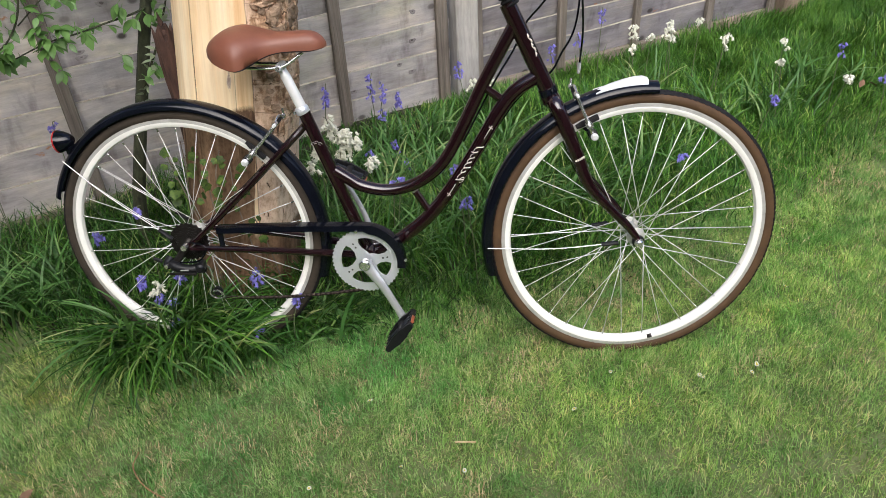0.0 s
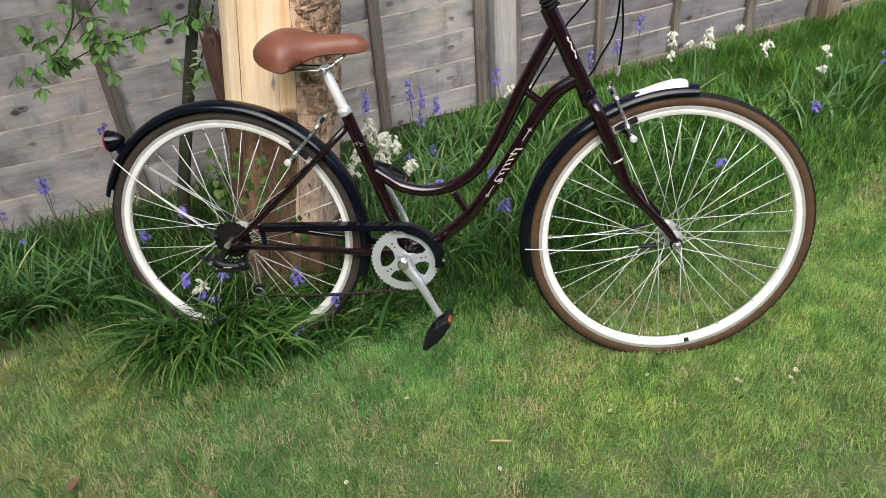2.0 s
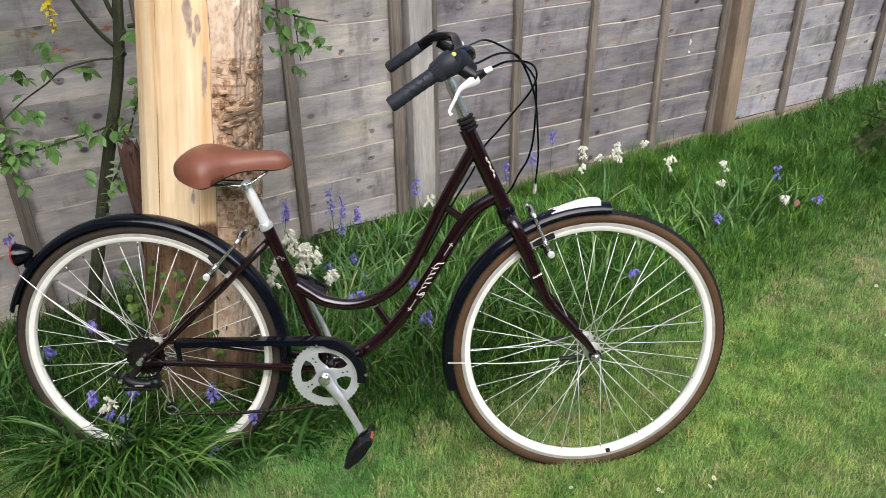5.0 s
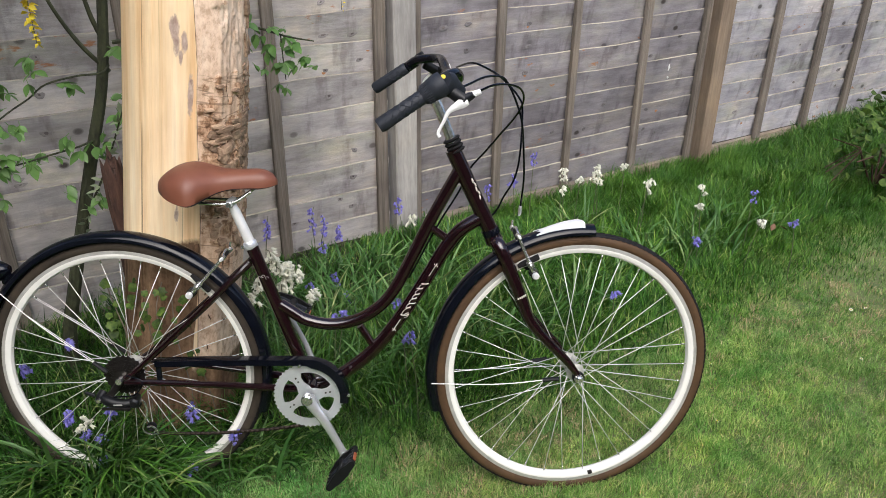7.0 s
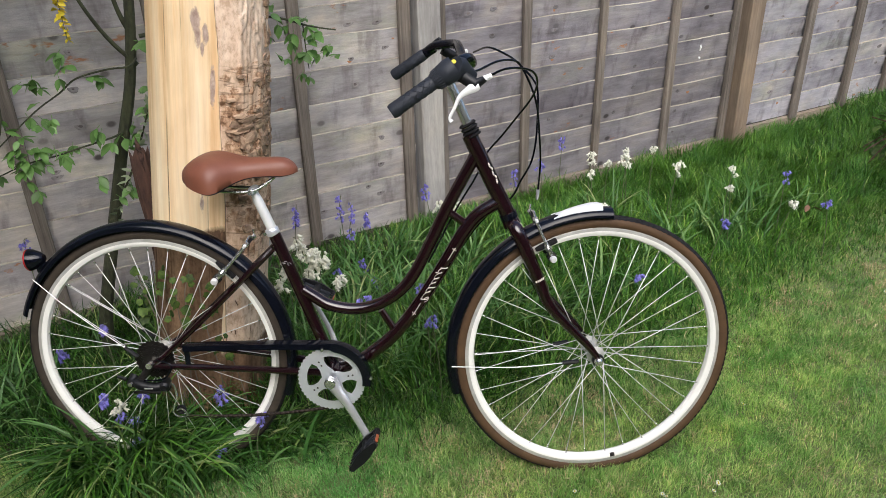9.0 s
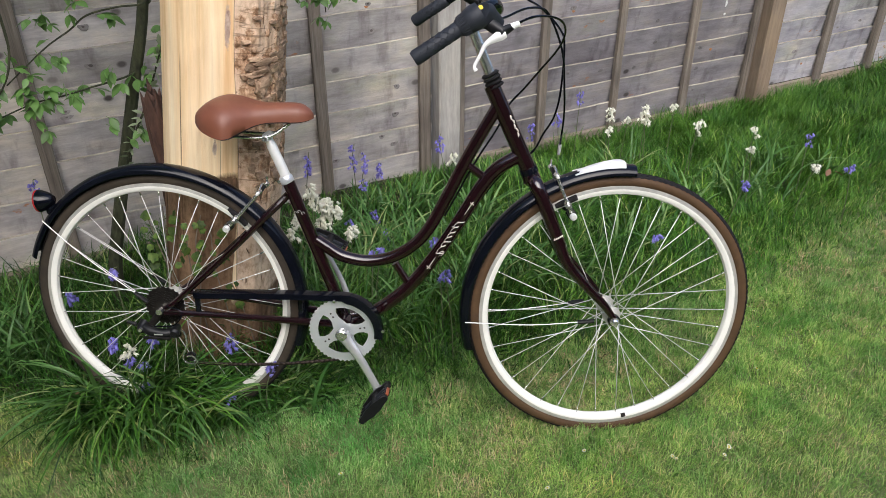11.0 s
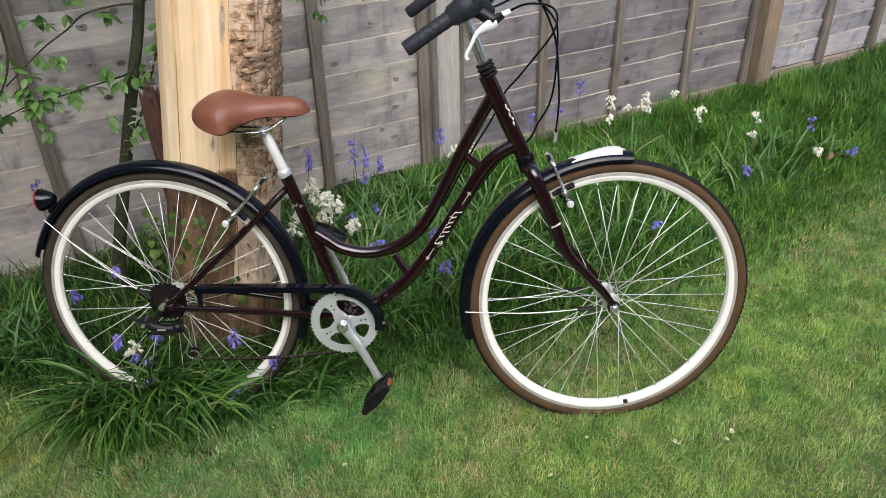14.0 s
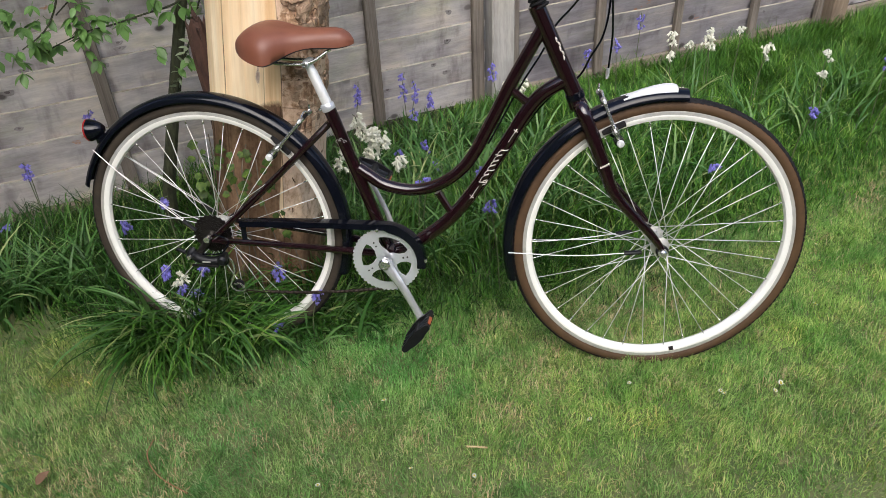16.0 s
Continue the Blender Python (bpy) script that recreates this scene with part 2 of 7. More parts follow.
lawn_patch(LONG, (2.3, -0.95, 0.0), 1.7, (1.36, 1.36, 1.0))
SWARD = blade_mat("sward_blades", [(0.0, (0.026, 0.082, 0.010)), (0.5, (0.066, 0.178, 0.020)), (0.9, (0.115, 0.250, 0.036)), (1.0, (0.20, 0.30, 0.09))], ((0.72, 0.82, 0.80), (1.35, 1.22, 1.05)), 3.2, rough=0.5, translucent=0.15)
STRAP = blade_mat("strap_leaves", [(0.0, (0.045, 0.125, 0.028)), (0.6, (0.10, 0.220, 0.058)), (0.9, (0.18, 0.31, 0.10)), (1.0, (0.42, 0.46, 0.20))], rough=0.36, translucent=0.22)
FENCE = wood("weathered_board", (0.475, 0.458, 0.455), (0.300, 0.283, 0.275), (2.0, 9, 13), knots=6.5, rand=0.17, streak=0.28)
BLUISH = wood("blue_grey_board", (0.292, 0.280, 0.302), (0.180, 0.170, 0.180), (2.0, 9, 13), knots=6.5, rand=0.17, streak=0.28)
PALE = wood("pale_board", (0.49, 0.485, 0.53), (0.30, 0.295, 0.32), (2.0, 9, 13), knots=6.5, rand=0.17, streak=0.28)
EDGE = wood("sawn_board_edge", (0.47, 0.435, 0.36), (0.19, 0.17, 0.14), (3, 9, 26))
KNOT = mat("knot_heart", (0.17, 0.145, 0.135), (0.085, 0.072, 0.068), 90.0, rough=0.9, rand=0.3)
KNOTRING = mat("knot_ring", (0.33, 0.305, 0.295), (0.21, 0.19, 0.185), 60.0, rough=0.9, rand=0.2)
KNOTBLUE = mat("blue_grey_knot_ring", (0.215, 0.20, 0.205), (0.135, 0.122, 0.125), 60.0, rough=0.9, rand=0.2)
RESIN = mat("rust_resin", (0.50, 0.22, 0.08), (0.34, 0.16, 0.08), 60.0, rough=0.7)
BATTEN = wood("weathered_batten", (0.26, 0.225, 0.19), (0.10, 0.085, 0.07), (24, 24, 0.7))
POSTG = wood("grey_post_wood", (0.46, 0.445, 0.415), (0.27, 0.255, 0.235), (9, 9, 1.2), streak=0.45)
POSTB = wood("brown_post_wood", (0.275, 0.215, 0.155), (0.150, 0.110, 0.080), (9, 9, 0.8), streak=0.4)
BARK = mat("red_brown_bark", (0.11, 0.055, 0.038), (0.04, 0.02, 0.015), 18.0, (4, 4, 0.7), rough=0.9, bump=0.9)
PAINT = mat("maroon_enamel", (0.0125, 0.0032, 0.0050), (0.010, 0.0026, 0.0040), 40.0, rough=0.20, spec=0.4, coat=0.9)
BLACK = mat("black_gloss", (0.0050, 0.0060, 0.0105), (0.0030, 0.0036, 0.0062), 30.0, rough=0.09, rough2=0.15, spec=0.33)
PLASTIC = mat("black_plastic", (0.010, 0.0105, 0.012), (0.006, 0.006, 0.007), 60.0, rough=0.42, bump=0.1, spec=0.35)
RUBBER = mat("black_rubber", (0.019, 0.018, 0.019), (0.011, 0.0105, 0.011), 80.0, rough=0.8, bump=0.4, bump_scale=300, spec=0.2)
GRIP = mat("grip_rubber", (0.024, 0.028, 0.037), (0.015, 0.0175, 0.024), 80.0, rough=0.55, bump=0.12, bump_scale=220, spec=0.35)
GUM = mat("brown_sidewall", (0.105, 0.060, 0.030), (0.072, 0.043, 0.024), 30.0, rough=0.62, bump=0.15, spec=0.25)
DARKWALL = mat("dark_sidewall", (0.060, 0.046, 0.033), (0.034, 0.028, 0.022), 24.0, rough=0.7, bump=0.15, spec=0.25)
RIM = mat("pale_alloy_rim", (0.93, 0.92, 0.86), (0.88, 0.87, 0.81), 20.0, rough=0.30)
TRACK = mat("rim_brake_track", (0.62, 0.61, 0.57), (0.46, 0.45, 0.42), 40.0, rough=0.4, metal=0.4)
SPOKE = mat("pale_spoke_steel", (0.82, 0.82, 0.80), (0.70, 0.70, 0.68), 60.0, rough=0.32, metal=0.25)
ALLOY = mat("brushed_alloy", (0.86, 0.87, 0.88), (0.74, 0.75, 0.77), 9.0, rough=0.24, metal=0.7)
SILVER = mat("silver_paint", (0.84, 0.86, 0.90), (0.74, 0.76, 0.80), 9.0, rough=0.32, metal=0.6)
STEEL = mat("bright_steel", (0.82, 0.82, 0.80), (0.70, 0.70, 0.68), 60.0, rough=0.22, metal=0.9)
POSTM = mat("satin_seat_post", (0.92, 0.92, 0.90), (0.84, 0.84, 0.82), 60.0, rough=0.28, metal=0.35)
DARKST = mat("oily_steel", (0.050, 0.045, 0.042), (0.018, 0.016, 0.015), 60.0, rough=0.38, metal=0.7)
CHAINM = mat("rusty_chain", (0.045, 0.032, 0.024), (0.022, 0.016, 0.013), 150.0, rough=0.6, metal=0.5)
LEATHER = mat("brown_leatherette", (0.215, 0.078, 0.044), (0.170, 0.058, 0.034), 14.0, rough=0.46, bump=0.12, bump_scale=420, spec=0.5)
WHITEP = mat("white_plastic", (0.82, 0.82, 0.80), (0.74, 0.74, 0.72), 30.0, rough=0.35)
CREAM = mat("cream_decal", (0.80, 0.74, 0.64), (0.66, 0.60, 0.52), 60.0, rough=0.4)
RED = mat("red_lens", (0.45, 0.03, 0.03), (0.30, 0.02, 0.02), 60.0, rough=0.2, coat=0.5)
ORANGE = mat("orange_reflector", (0.46, 0.13, 0.05), (0.32, 0.08, 0.03), 120.0, rough=0.3)
YELLOWW = mat("yellow_window", (0.75, 0.62, 0.06), (0.6, 0.5, 0.05), 60.0, rough=0.3)
LEAF = mat("shrub_leaf", (0.165, 0.31, 0.08), (0.10, 0.21, 0.05), 18.0, rough=0.45, rand=0.3, translucent=0.3)
DOWNY = mat("downy_leaf", (0.34, 0.40, 0.26), (0.24, 0.30, 0.17), 30.0, rough=0.7, translucent=0.3)
IVY = mat("ivy_leaf", (0.120, 0.185, 0.030), (0.018, 0.048, 0.012), 60.0, rough=0.5, spec=0.25, rand=0.45, translucent=0.15)
STEMG = mat("green_bark_stem", (0.058, 0.064, 0.028), (0.014, 0.017, 0.008), 26.0, (2, 2, 0.9), rough=0.8, bump=0.9)
TWIG = mat("grey_twig", (0.27, 0.22, 0.17), (0.14, 0.11, 0.08), 30.0, rough=0.8)
STALK = mat("flower_stalk", (0.13, 0.17, 0.07), (0.09, 0.09, 0.06), 30.0, rough=0.6)
BLUEB = mat("bluebell_petal", (0.18, 0.16, 0.60), (0.30, 0.27, 0.66), 60.0, rough=0.55, rand=0.3, translucent=0.3)
WHITEB = mat("white_petal", (0.86, 0.85, 0.74), (0.74, 0.74, 0.60), 60.0, rough=0.55, rand=0.1, translucent=0.25)
YELLOWF = mat("yellow_petal", (0.85, 0.70, 0.05), (0.75, 0.58, 0.03), 60.0, rough=0.55, translucent=0.25)
DRY = mat("dry_straw", (0.62, 0.50, 0.26), (0.40, 0.27, 0.12), 40.0, rough=0.8)


REDSTALK = mat("reddish_dry_stalk", (0.36, 0.20, 0.09), (0.22, 0.12, 0.06), 40.0, rough=0.8)
BLOCKER = mat("dark_blocker", (0.05, 0.085, 0.025), (0.015, 0.03, 0.008), 14.0, rough=0.8, bump=1.0, bump_scale=40, space="World")


# ---- mesh helpers ----
class Geo:
    def __init__(self):
        self.v, self.f, self.m = [], [], []

    def add(self, verts, faces, mi=0):
        o = len(self.v)
        self.v += [tuple(p) for p in verts]
        self.f += [tuple(i + o for i in q) for q in faces]
        self.m += [mi] * len(faces)
        return self

    def move(self, matrix):
        self.v = [tuple(matrix @ Vector(p)) for p in self.v]
        return self

    def mesh(self, name, mats, smooth=True):
        me = bpy.data.meshes.new(name)
        me.from_pydata(self.v, [], self.f)
        for x in (mats if isinstance(mats, (list, tuple)) else [mats]):
            me.materials.append(x)
        me.polygons.foreach_set("material_index", self.m)
        me.polygons.foreach_set("use_smooth", [smooth] * len(self.f))
        me.update()
        return me


def soft(ob, angle=35):
    """Smooth faces, sharp past the angle."""
    bm = bmesh.new()
    bm.from_mesh(ob.data)
    bmesh.ops.recalc_face_normals(bm, faces=bm.faces)
    for e in bm.edges:
        e.smooth = len(e.link_faces) == 2 and e.calc_face_angle(0) < radians(angle)
    bm.to_mesh(ob.data)
    bm.free()
    return ob


def part(name, geo, material, parent=None, label="", matrix=None, sharp=35):
    ob = new(name, geo.mesh(name, material) if isinstance(geo, Geo) else geo)
    if isinstance(geo, Geo) and sharp:
        soft(ob, sharp)
    if parent:
        ob.parent = parent
    if matrix is not None:
        ob.matrix_basis = matrix
    return tagged(ob, label)


def spline(pts, n=8):
    """Catmull-Rom through the points, n steps a span."""
    p = [Vector(q) for q in pts]
    p = [2 * p[0] - p[1]] + p + [2 * p[-1] - p[-2]]
    out = []
    for i in range(1, len(p) - 2):
        a, b, c, d = p[i - 1:i + 3]
        for k in range(n):
            t = k / n
            out.append(0.5 * (2 * b + (c - a) * t + (2 * a - 5 * b + 4 * c - d) * t * t + (3 * b - a - 3 * c + d) * t ** 3))
    return out + [p[-2]]


def tube(pts, r, seg=10, geo=None, mi=0, flat=1.0, up=(0, 1, 0.01), caps=True):
    """A round (or flattened) tube along the points; r: one radius, or one at each end, or one for each point."""
    g = geo or Geo()
    p = [Vector(q) for q in pts]
    n = len(p)
    if not isinstance(r, (list, tuple)):
        r = [r] * n
    if len(r) == 2 and n > 2:
        r = [r[0] + (r[1] - r[0]) * i / (n - 1) for i in range(n)]
    vs, fs = [], []
    side = Vector(up)
    for i in range(n):
        t = (p[min(i + 1, n - 1)] - p[max(i - 1, 0)]).normalized()
        a = side - t * side.dot(t)
        if a.length < 1e-4:
            a = t.orthogonal()
        a.normalize()
        side = a
        b = t.cross(a)
        for k in range(seg):
            w = 2 * math.pi * k / seg
            vs.append(p[i] + r[i] * (math.cos(w) * a * flat + math.sin(w) * b))
    for i in range(n - 1):
        for k in range(seg):
            k2 = (k + 1) % seg
            fs.append((i * seg + k, i * seg + k2, (i + 1) * seg + k2, (i + 1) * seg + k))
    if caps:
        fs += [tuple(range(seg - 1, -1, -1)), tuple((n - 1) * seg + k for k in range(seg))]
    return g.add(vs, fs, mi)


def lathe(profile, seg=24, geo=None, axis="y", centre=(0, 0, 0), mi=0, closed=False, arc=None):
    """Turns (radius, along) round an axis; closed joins the profile's ends; arc: (from, to) in degrees."""
    g = geo or Geo()
    n = len(profile)
    full = arc is None
    steps = seg if full else seg + 1
    vs, fs = [], []
    for k in range(steps):
        w = 2 * math.pi * k / seg if full else radians(arc[0] + (arc[1] - arc[0]) * k / seg)
        for r, h in profile:
            c, s = r * math.cos(w), r * math.sin(w)
            q = (c, h, s) if axis == "y" else ((c, s, h) if axis == "z" else (h, c, s))
            vs.append((q[0] + centre[0], q[1] + centre[1], q[2] + centre[2]))
    for k in range(seg):
        k2 = (k + 1) % steps
        for i in range(n if closed else n - 1):
            j = (i + 1) % n
            fs.append((k * n + i, k2 * n + i, k2 * n + j, k * n + j))
    if not full and closed:
        fs += [tuple(range(n)), tuple(seg * n + i for i in range(n - 1, -1, -1))]
    return g.add(vs, fs, mi)


def block(x0, x1, y0, y1, z0, z1, geo=None, bevel=0.0, mi=0):
    g = geo or Geo()
    bm = bmesh.new()
    bmesh.ops.create_cube(bm, size=1)
    for v in bm.verts:
        v.co = Vector((x0 + (v.co.x + 0.5) * (x1 - x0), y0 + (v.co.y + 0.5) * (y1 - y0), z0 + (v.co.z + 0.5) * (z1 - z0)))
    if bevel:
        bmesh.ops.bevel(bm, geom=bm.edges[:], offset=bevel, segments=2, affect="EDGES", profile=0.5)
    bm.verts.index_update()
    g.add([v.co[:] for v in bm.verts], [[v.index for v in f.verts] for f in bm.faces], mi)
    bm.free()
    return g


def fast_mesh(name, verts, tris, material):
    """A large mesh straight from arrays."""
    me = bpy.data.meshes.new(name)
    me.vertices.add(len(verts))
    me.vertices.foreach_set("co", verts.astype(np.float32).ravel())
    me.loops.add(tris.size)
    me.loops.foreach_set("vertex_index", tris.astype(np.int32).ravel())
    me.polygons.add(len(tris))
    me.polygons.foreach_set("loop_start", np.arange(0, tris.size, 3, dtype=np.int32))
    me.polygons.foreach_set("loop_total", np.full(len(tris), 3, dtype=np.int32))
    me.materials.append(material)
    me.update(calc_edges=True)
    me.polygons.foreach_set("use_smooth", np.ones(len(tris), dtype=bool))
    return me


def smooth01(t):
    t = np.clip(t, 0, 1)
    return t * t * (3 - 2 * t)


def ground_z(x, y):
    """The lawn's height: it dips a little towards the fence on the shrub's side."""
    return -0.08 * smooth01((1.6 - x) / 2.0) * smooth01((y + 1.5) / 1.3) - 0.05 * smooth01((y + 1.0) / 0.8) * smooth01((x - 0.8) / 1.0) * smooth01((4.6 - x) / 0.9) + 0.006 * np.sin(3.1 * x + 1) * np.sin(2.7 * y)


# ---- ground ----
# where the mown lawn ends and the long grass begins
EDGE_X = (-2.0, -0.9, -0.485, -0.37, -0.30, -0.24, -0.13, 0.09, 0.38, 0.50, 0.62, 0.73, 0.85, 1.0, 1.18, 1.37, 1.55, 2.14, 2.39, 2.60, 2.94, 3.30, 4.2, 7.0)
EDGE_Y = (-0.75, -0.74, -0.74, -0.79, -0.88, -1.02, -1.26, -1.30, -1.28, -1.27, -1.31, -1.37, -1.40, -1.38, -1.40, -1.40, -1.35, -1.20, -1.18, -1.16, -1.15, -1.14, -1.2, -1.2)
FENCE_Y = -0.12


def build_ground():
    xs = np.concatenate([[-60, -20, -8, -4], np.linspace(-2, 6, 161), [9, 14, 30, 60]])
    ys = np.concatenate([[-60, -20, -9, -5], np.linspace(-3.6, 0.6, 85), [3, 8, 25, 60]])
    X, Y = np.meshgrid(xs, ys, indexing="ij")
    Z = ground_z(X, Y)
    V = np.stack([X, Y, Z], -1).reshape(-1, 3)
    ny = len(ys)
    T = []
    for i in range(len(xs) - 1):
        for j in range(ny - 1):
            a = i * ny + j
            T += [(a, a + ny, a + ny + 1), (a, a + ny + 1, a + 1)]
    T = np.array(T)
    me = fast_mesh("ground", V, T, SOIL)
    me.materials.append(EARTH)
    c = V[T].mean(1)
    me.polygons.foreach_set("material_index", (c[:, 1] > np.interp(c[:, 0], EDGE_X, EDGE_Y) + 0.03).astype(np.int32))
    return tagged(new("ground", me), "mossy garden lawn soil under short grass", "ground", kind="structure")


build_ground()


def sky_blocker(name, x0, x1, y0, y1, h):
    """Unseen dark bounds, added to block low sky light and darken reflections."""
    tagged(part(name, block(x0, x1, y0, y1, -0.2, h, bevel=0.05), BLOCKER), "unseen dark green block added to cut sky light", "hedge", kind="structure")


sky_blocker("sky_blocker_south", -6, 10, -7.1, -6.5, 3.8)
sky_blocker("sky_blocker_west", -3.2, -2.6, -7.1, 0, 3.6)
sky_blocker("sky_blocker_east", 10.0, 10.6, -7.1, 0, 2.6)

def blades(rng, x, y, length, width, lean, azimuth, steps, curl=1.0):
    """Blade strips: steps quads that bend over, and a pointed tip."""
    n = len(x)
    z = ground_z(x, y) - 0.004
    dx, dy = np.cos(azimuth), np.sin(azimuth)
    face = azimuth + np.pi / 2 + rng.normal(0, 0.5, n)
    wx, wy = np.cos(face), np.sin(face)
    rows = []
    px, py, pz = x.copy(), y.copy(), z.copy()
    for k in range(steps + 1):
        t = k / steps
        wd = width * (0.75 + 0.5 * t) * (1 - t) ** 0.6 * 0.5
        if k < steps:
            rows.append(np.stack([px - wx * wd, py - wy * wd, pz], 1))
            rows.append(np.stack([px + wx * wd, py + wy * wd, pz], 1))
        else:
            rows.append(np.stack([px, py, pz], 1))
        ang = np.clip(lean * (0.25 + curl * 1.5 * t), 0, 2.4)
        s = length / steps
        px, py, pz = px + np.sin(ang) * dx * s, py + np.sin(ang) * dy * s, np.maximum(pz + np.cos(ang) * s, ground_z(px, py) + 0.004)
    V = np.stack(rows, 1)
    per = V.shape[1]
    tri = []
    for k in range(steps - 1):
        a = 2 * k
        tri += [(a, a + 1, a + 2), (a + 1, a + 3, a + 2)]
    a = 2 * (steps - 1)
    tri.append((a, a + 1, a + 2))
    T = (np.arange(n)[:, None, None] * per + np.array(tri)[None]).reshape(-1, 3)
    return V.reshape(-1, 3), T


def scatter(rng, n, x0, x1, y0, y1):
    return rng.uniform(x0, x1, n), rng.uniform(y0, y1, n)


def lattice(x, y, size, seed):
    """Smooth value noise between 0 and 1 on a lattice of that size."""
    table = np.random.default_rng(seed).random((256, 256))
    u, v = x / size, y / size
    i, j = np.floor(u).astype(int), np.floor(v).astype(int)
    fu, fv = smooth01(u - i), smooth01(v - j)
    i, j, i2, j2 = i % 256, j % 256, (i + 1) % 256, (j + 1) % 256
    return (table[i, j] * (1 - fu) + table[i2, j] * fu) * (1 - fv) + (table[i, j2] * (1 - fu) + table[i2, j2] * fu) * fv


def build_lawn():
    rng = np.random.default_rng(3)
    parts = [scatter(rng, 520000, -0.9, 2.6, -2.6, -0.9), scatter(rng, 110000, 1.9, 5.6, -2.3, -0.6), scatter(rng, 90000, -2.6, 7.0, -5.5, 0.0)]
    edge = [np.minimum(np.minimum(p[0] + 0.9, 2.6 - p[0]), p[1] + 2.6) / 0.9 if i == 0 else np.minimum(5.6 - p[0], p[1] + 2.3) / 0.8 if i == 1 else p[0] * 0 + 1 for i, p in enumerate(parts)]
    parts = [(p[0][k], p[1][k]) for p, k in ((p, rng.random(len(e)) < e + 0.15) for p, e in zip(parts, edge))]
    x, y = np.concatenate([p[0] for p in parts]), np.concatenate([p[1] for p in parts])
    keep = y < np.interp(x, EDGE_X, EDGE_Y) + 0.12
    # thin spots, where the thatch shows
    keep &= rng.random(len(x)) > 0.42 * smooth01((lattice(x, y, 0.055, 31) * (0.55 + 0.75 * lattice(x, y, 0.31, 32)) - 0.58) / 0.12)
    x, y = x[keep], y[keep]
    n = len(x)
    tuft, wide = lattice(x, y, 0.045, 1), lattice(x, y, 0.17, 2)
    length = rng.uniform(0.014, 0.036, n) * (0.55 + 0.75 * tuft + 0.35 * wide)
    # tufts lie over together, each its own way
    comb = 8.0 * lattice(x, y, 0.05, 3)
    V, T = blades(rng, x, y, length, rng.uniform(0.0013, 0.0029, n), rng.uniform(0.35, 1.55, n) * (0.7 + 0.6 * lattice(x, y, 0.05, 5)), comb + rng.normal(0, 1.3, n), 2)
    tagged(new("lawn_grass", fast_mesh("lawn_grass", V, T, LAWN)), "short mown lawn grass with yellowish dry patches and painted light and shade", "grass", kind="stuff")
    # dead straw lying in small drifts between the tufts
    x, y = scatter(rng, 260000, -0.9, 3.0, -2.6, -1.1)
    keep = (y < np.interp(x, EDGE_X, EDGE_Y) - 0.04) & (rng.random(len(x)) < 0.36 * smooth01((lattice(x, y, 0.05, 41) * (0.5 + 0.8 * lattice(x, y, 0.4, 42)) - 0.50) / 0.3) + 0.012)
    x, y = x[keep], y[keep]
    n = len(x)
    V, T = blades(rng, x, y, rng.uniform(0.014, 0.036, n), rng.uniform(0.0012, 0.0026, n), rng.uniform(1.1, 1.6, n), rng.uniform(0, 6.28, n), 2)
    V[:, 2] += np.repeat(rng.uniform(0.004, 0.016, n), 5)
    tagged(new("lawn_thatch", fast_mesh("lawn_thatch", V, T, THATCH)), "dead straw-coloured grass lying in the mown lawn", "dry grass", kind="stuff")


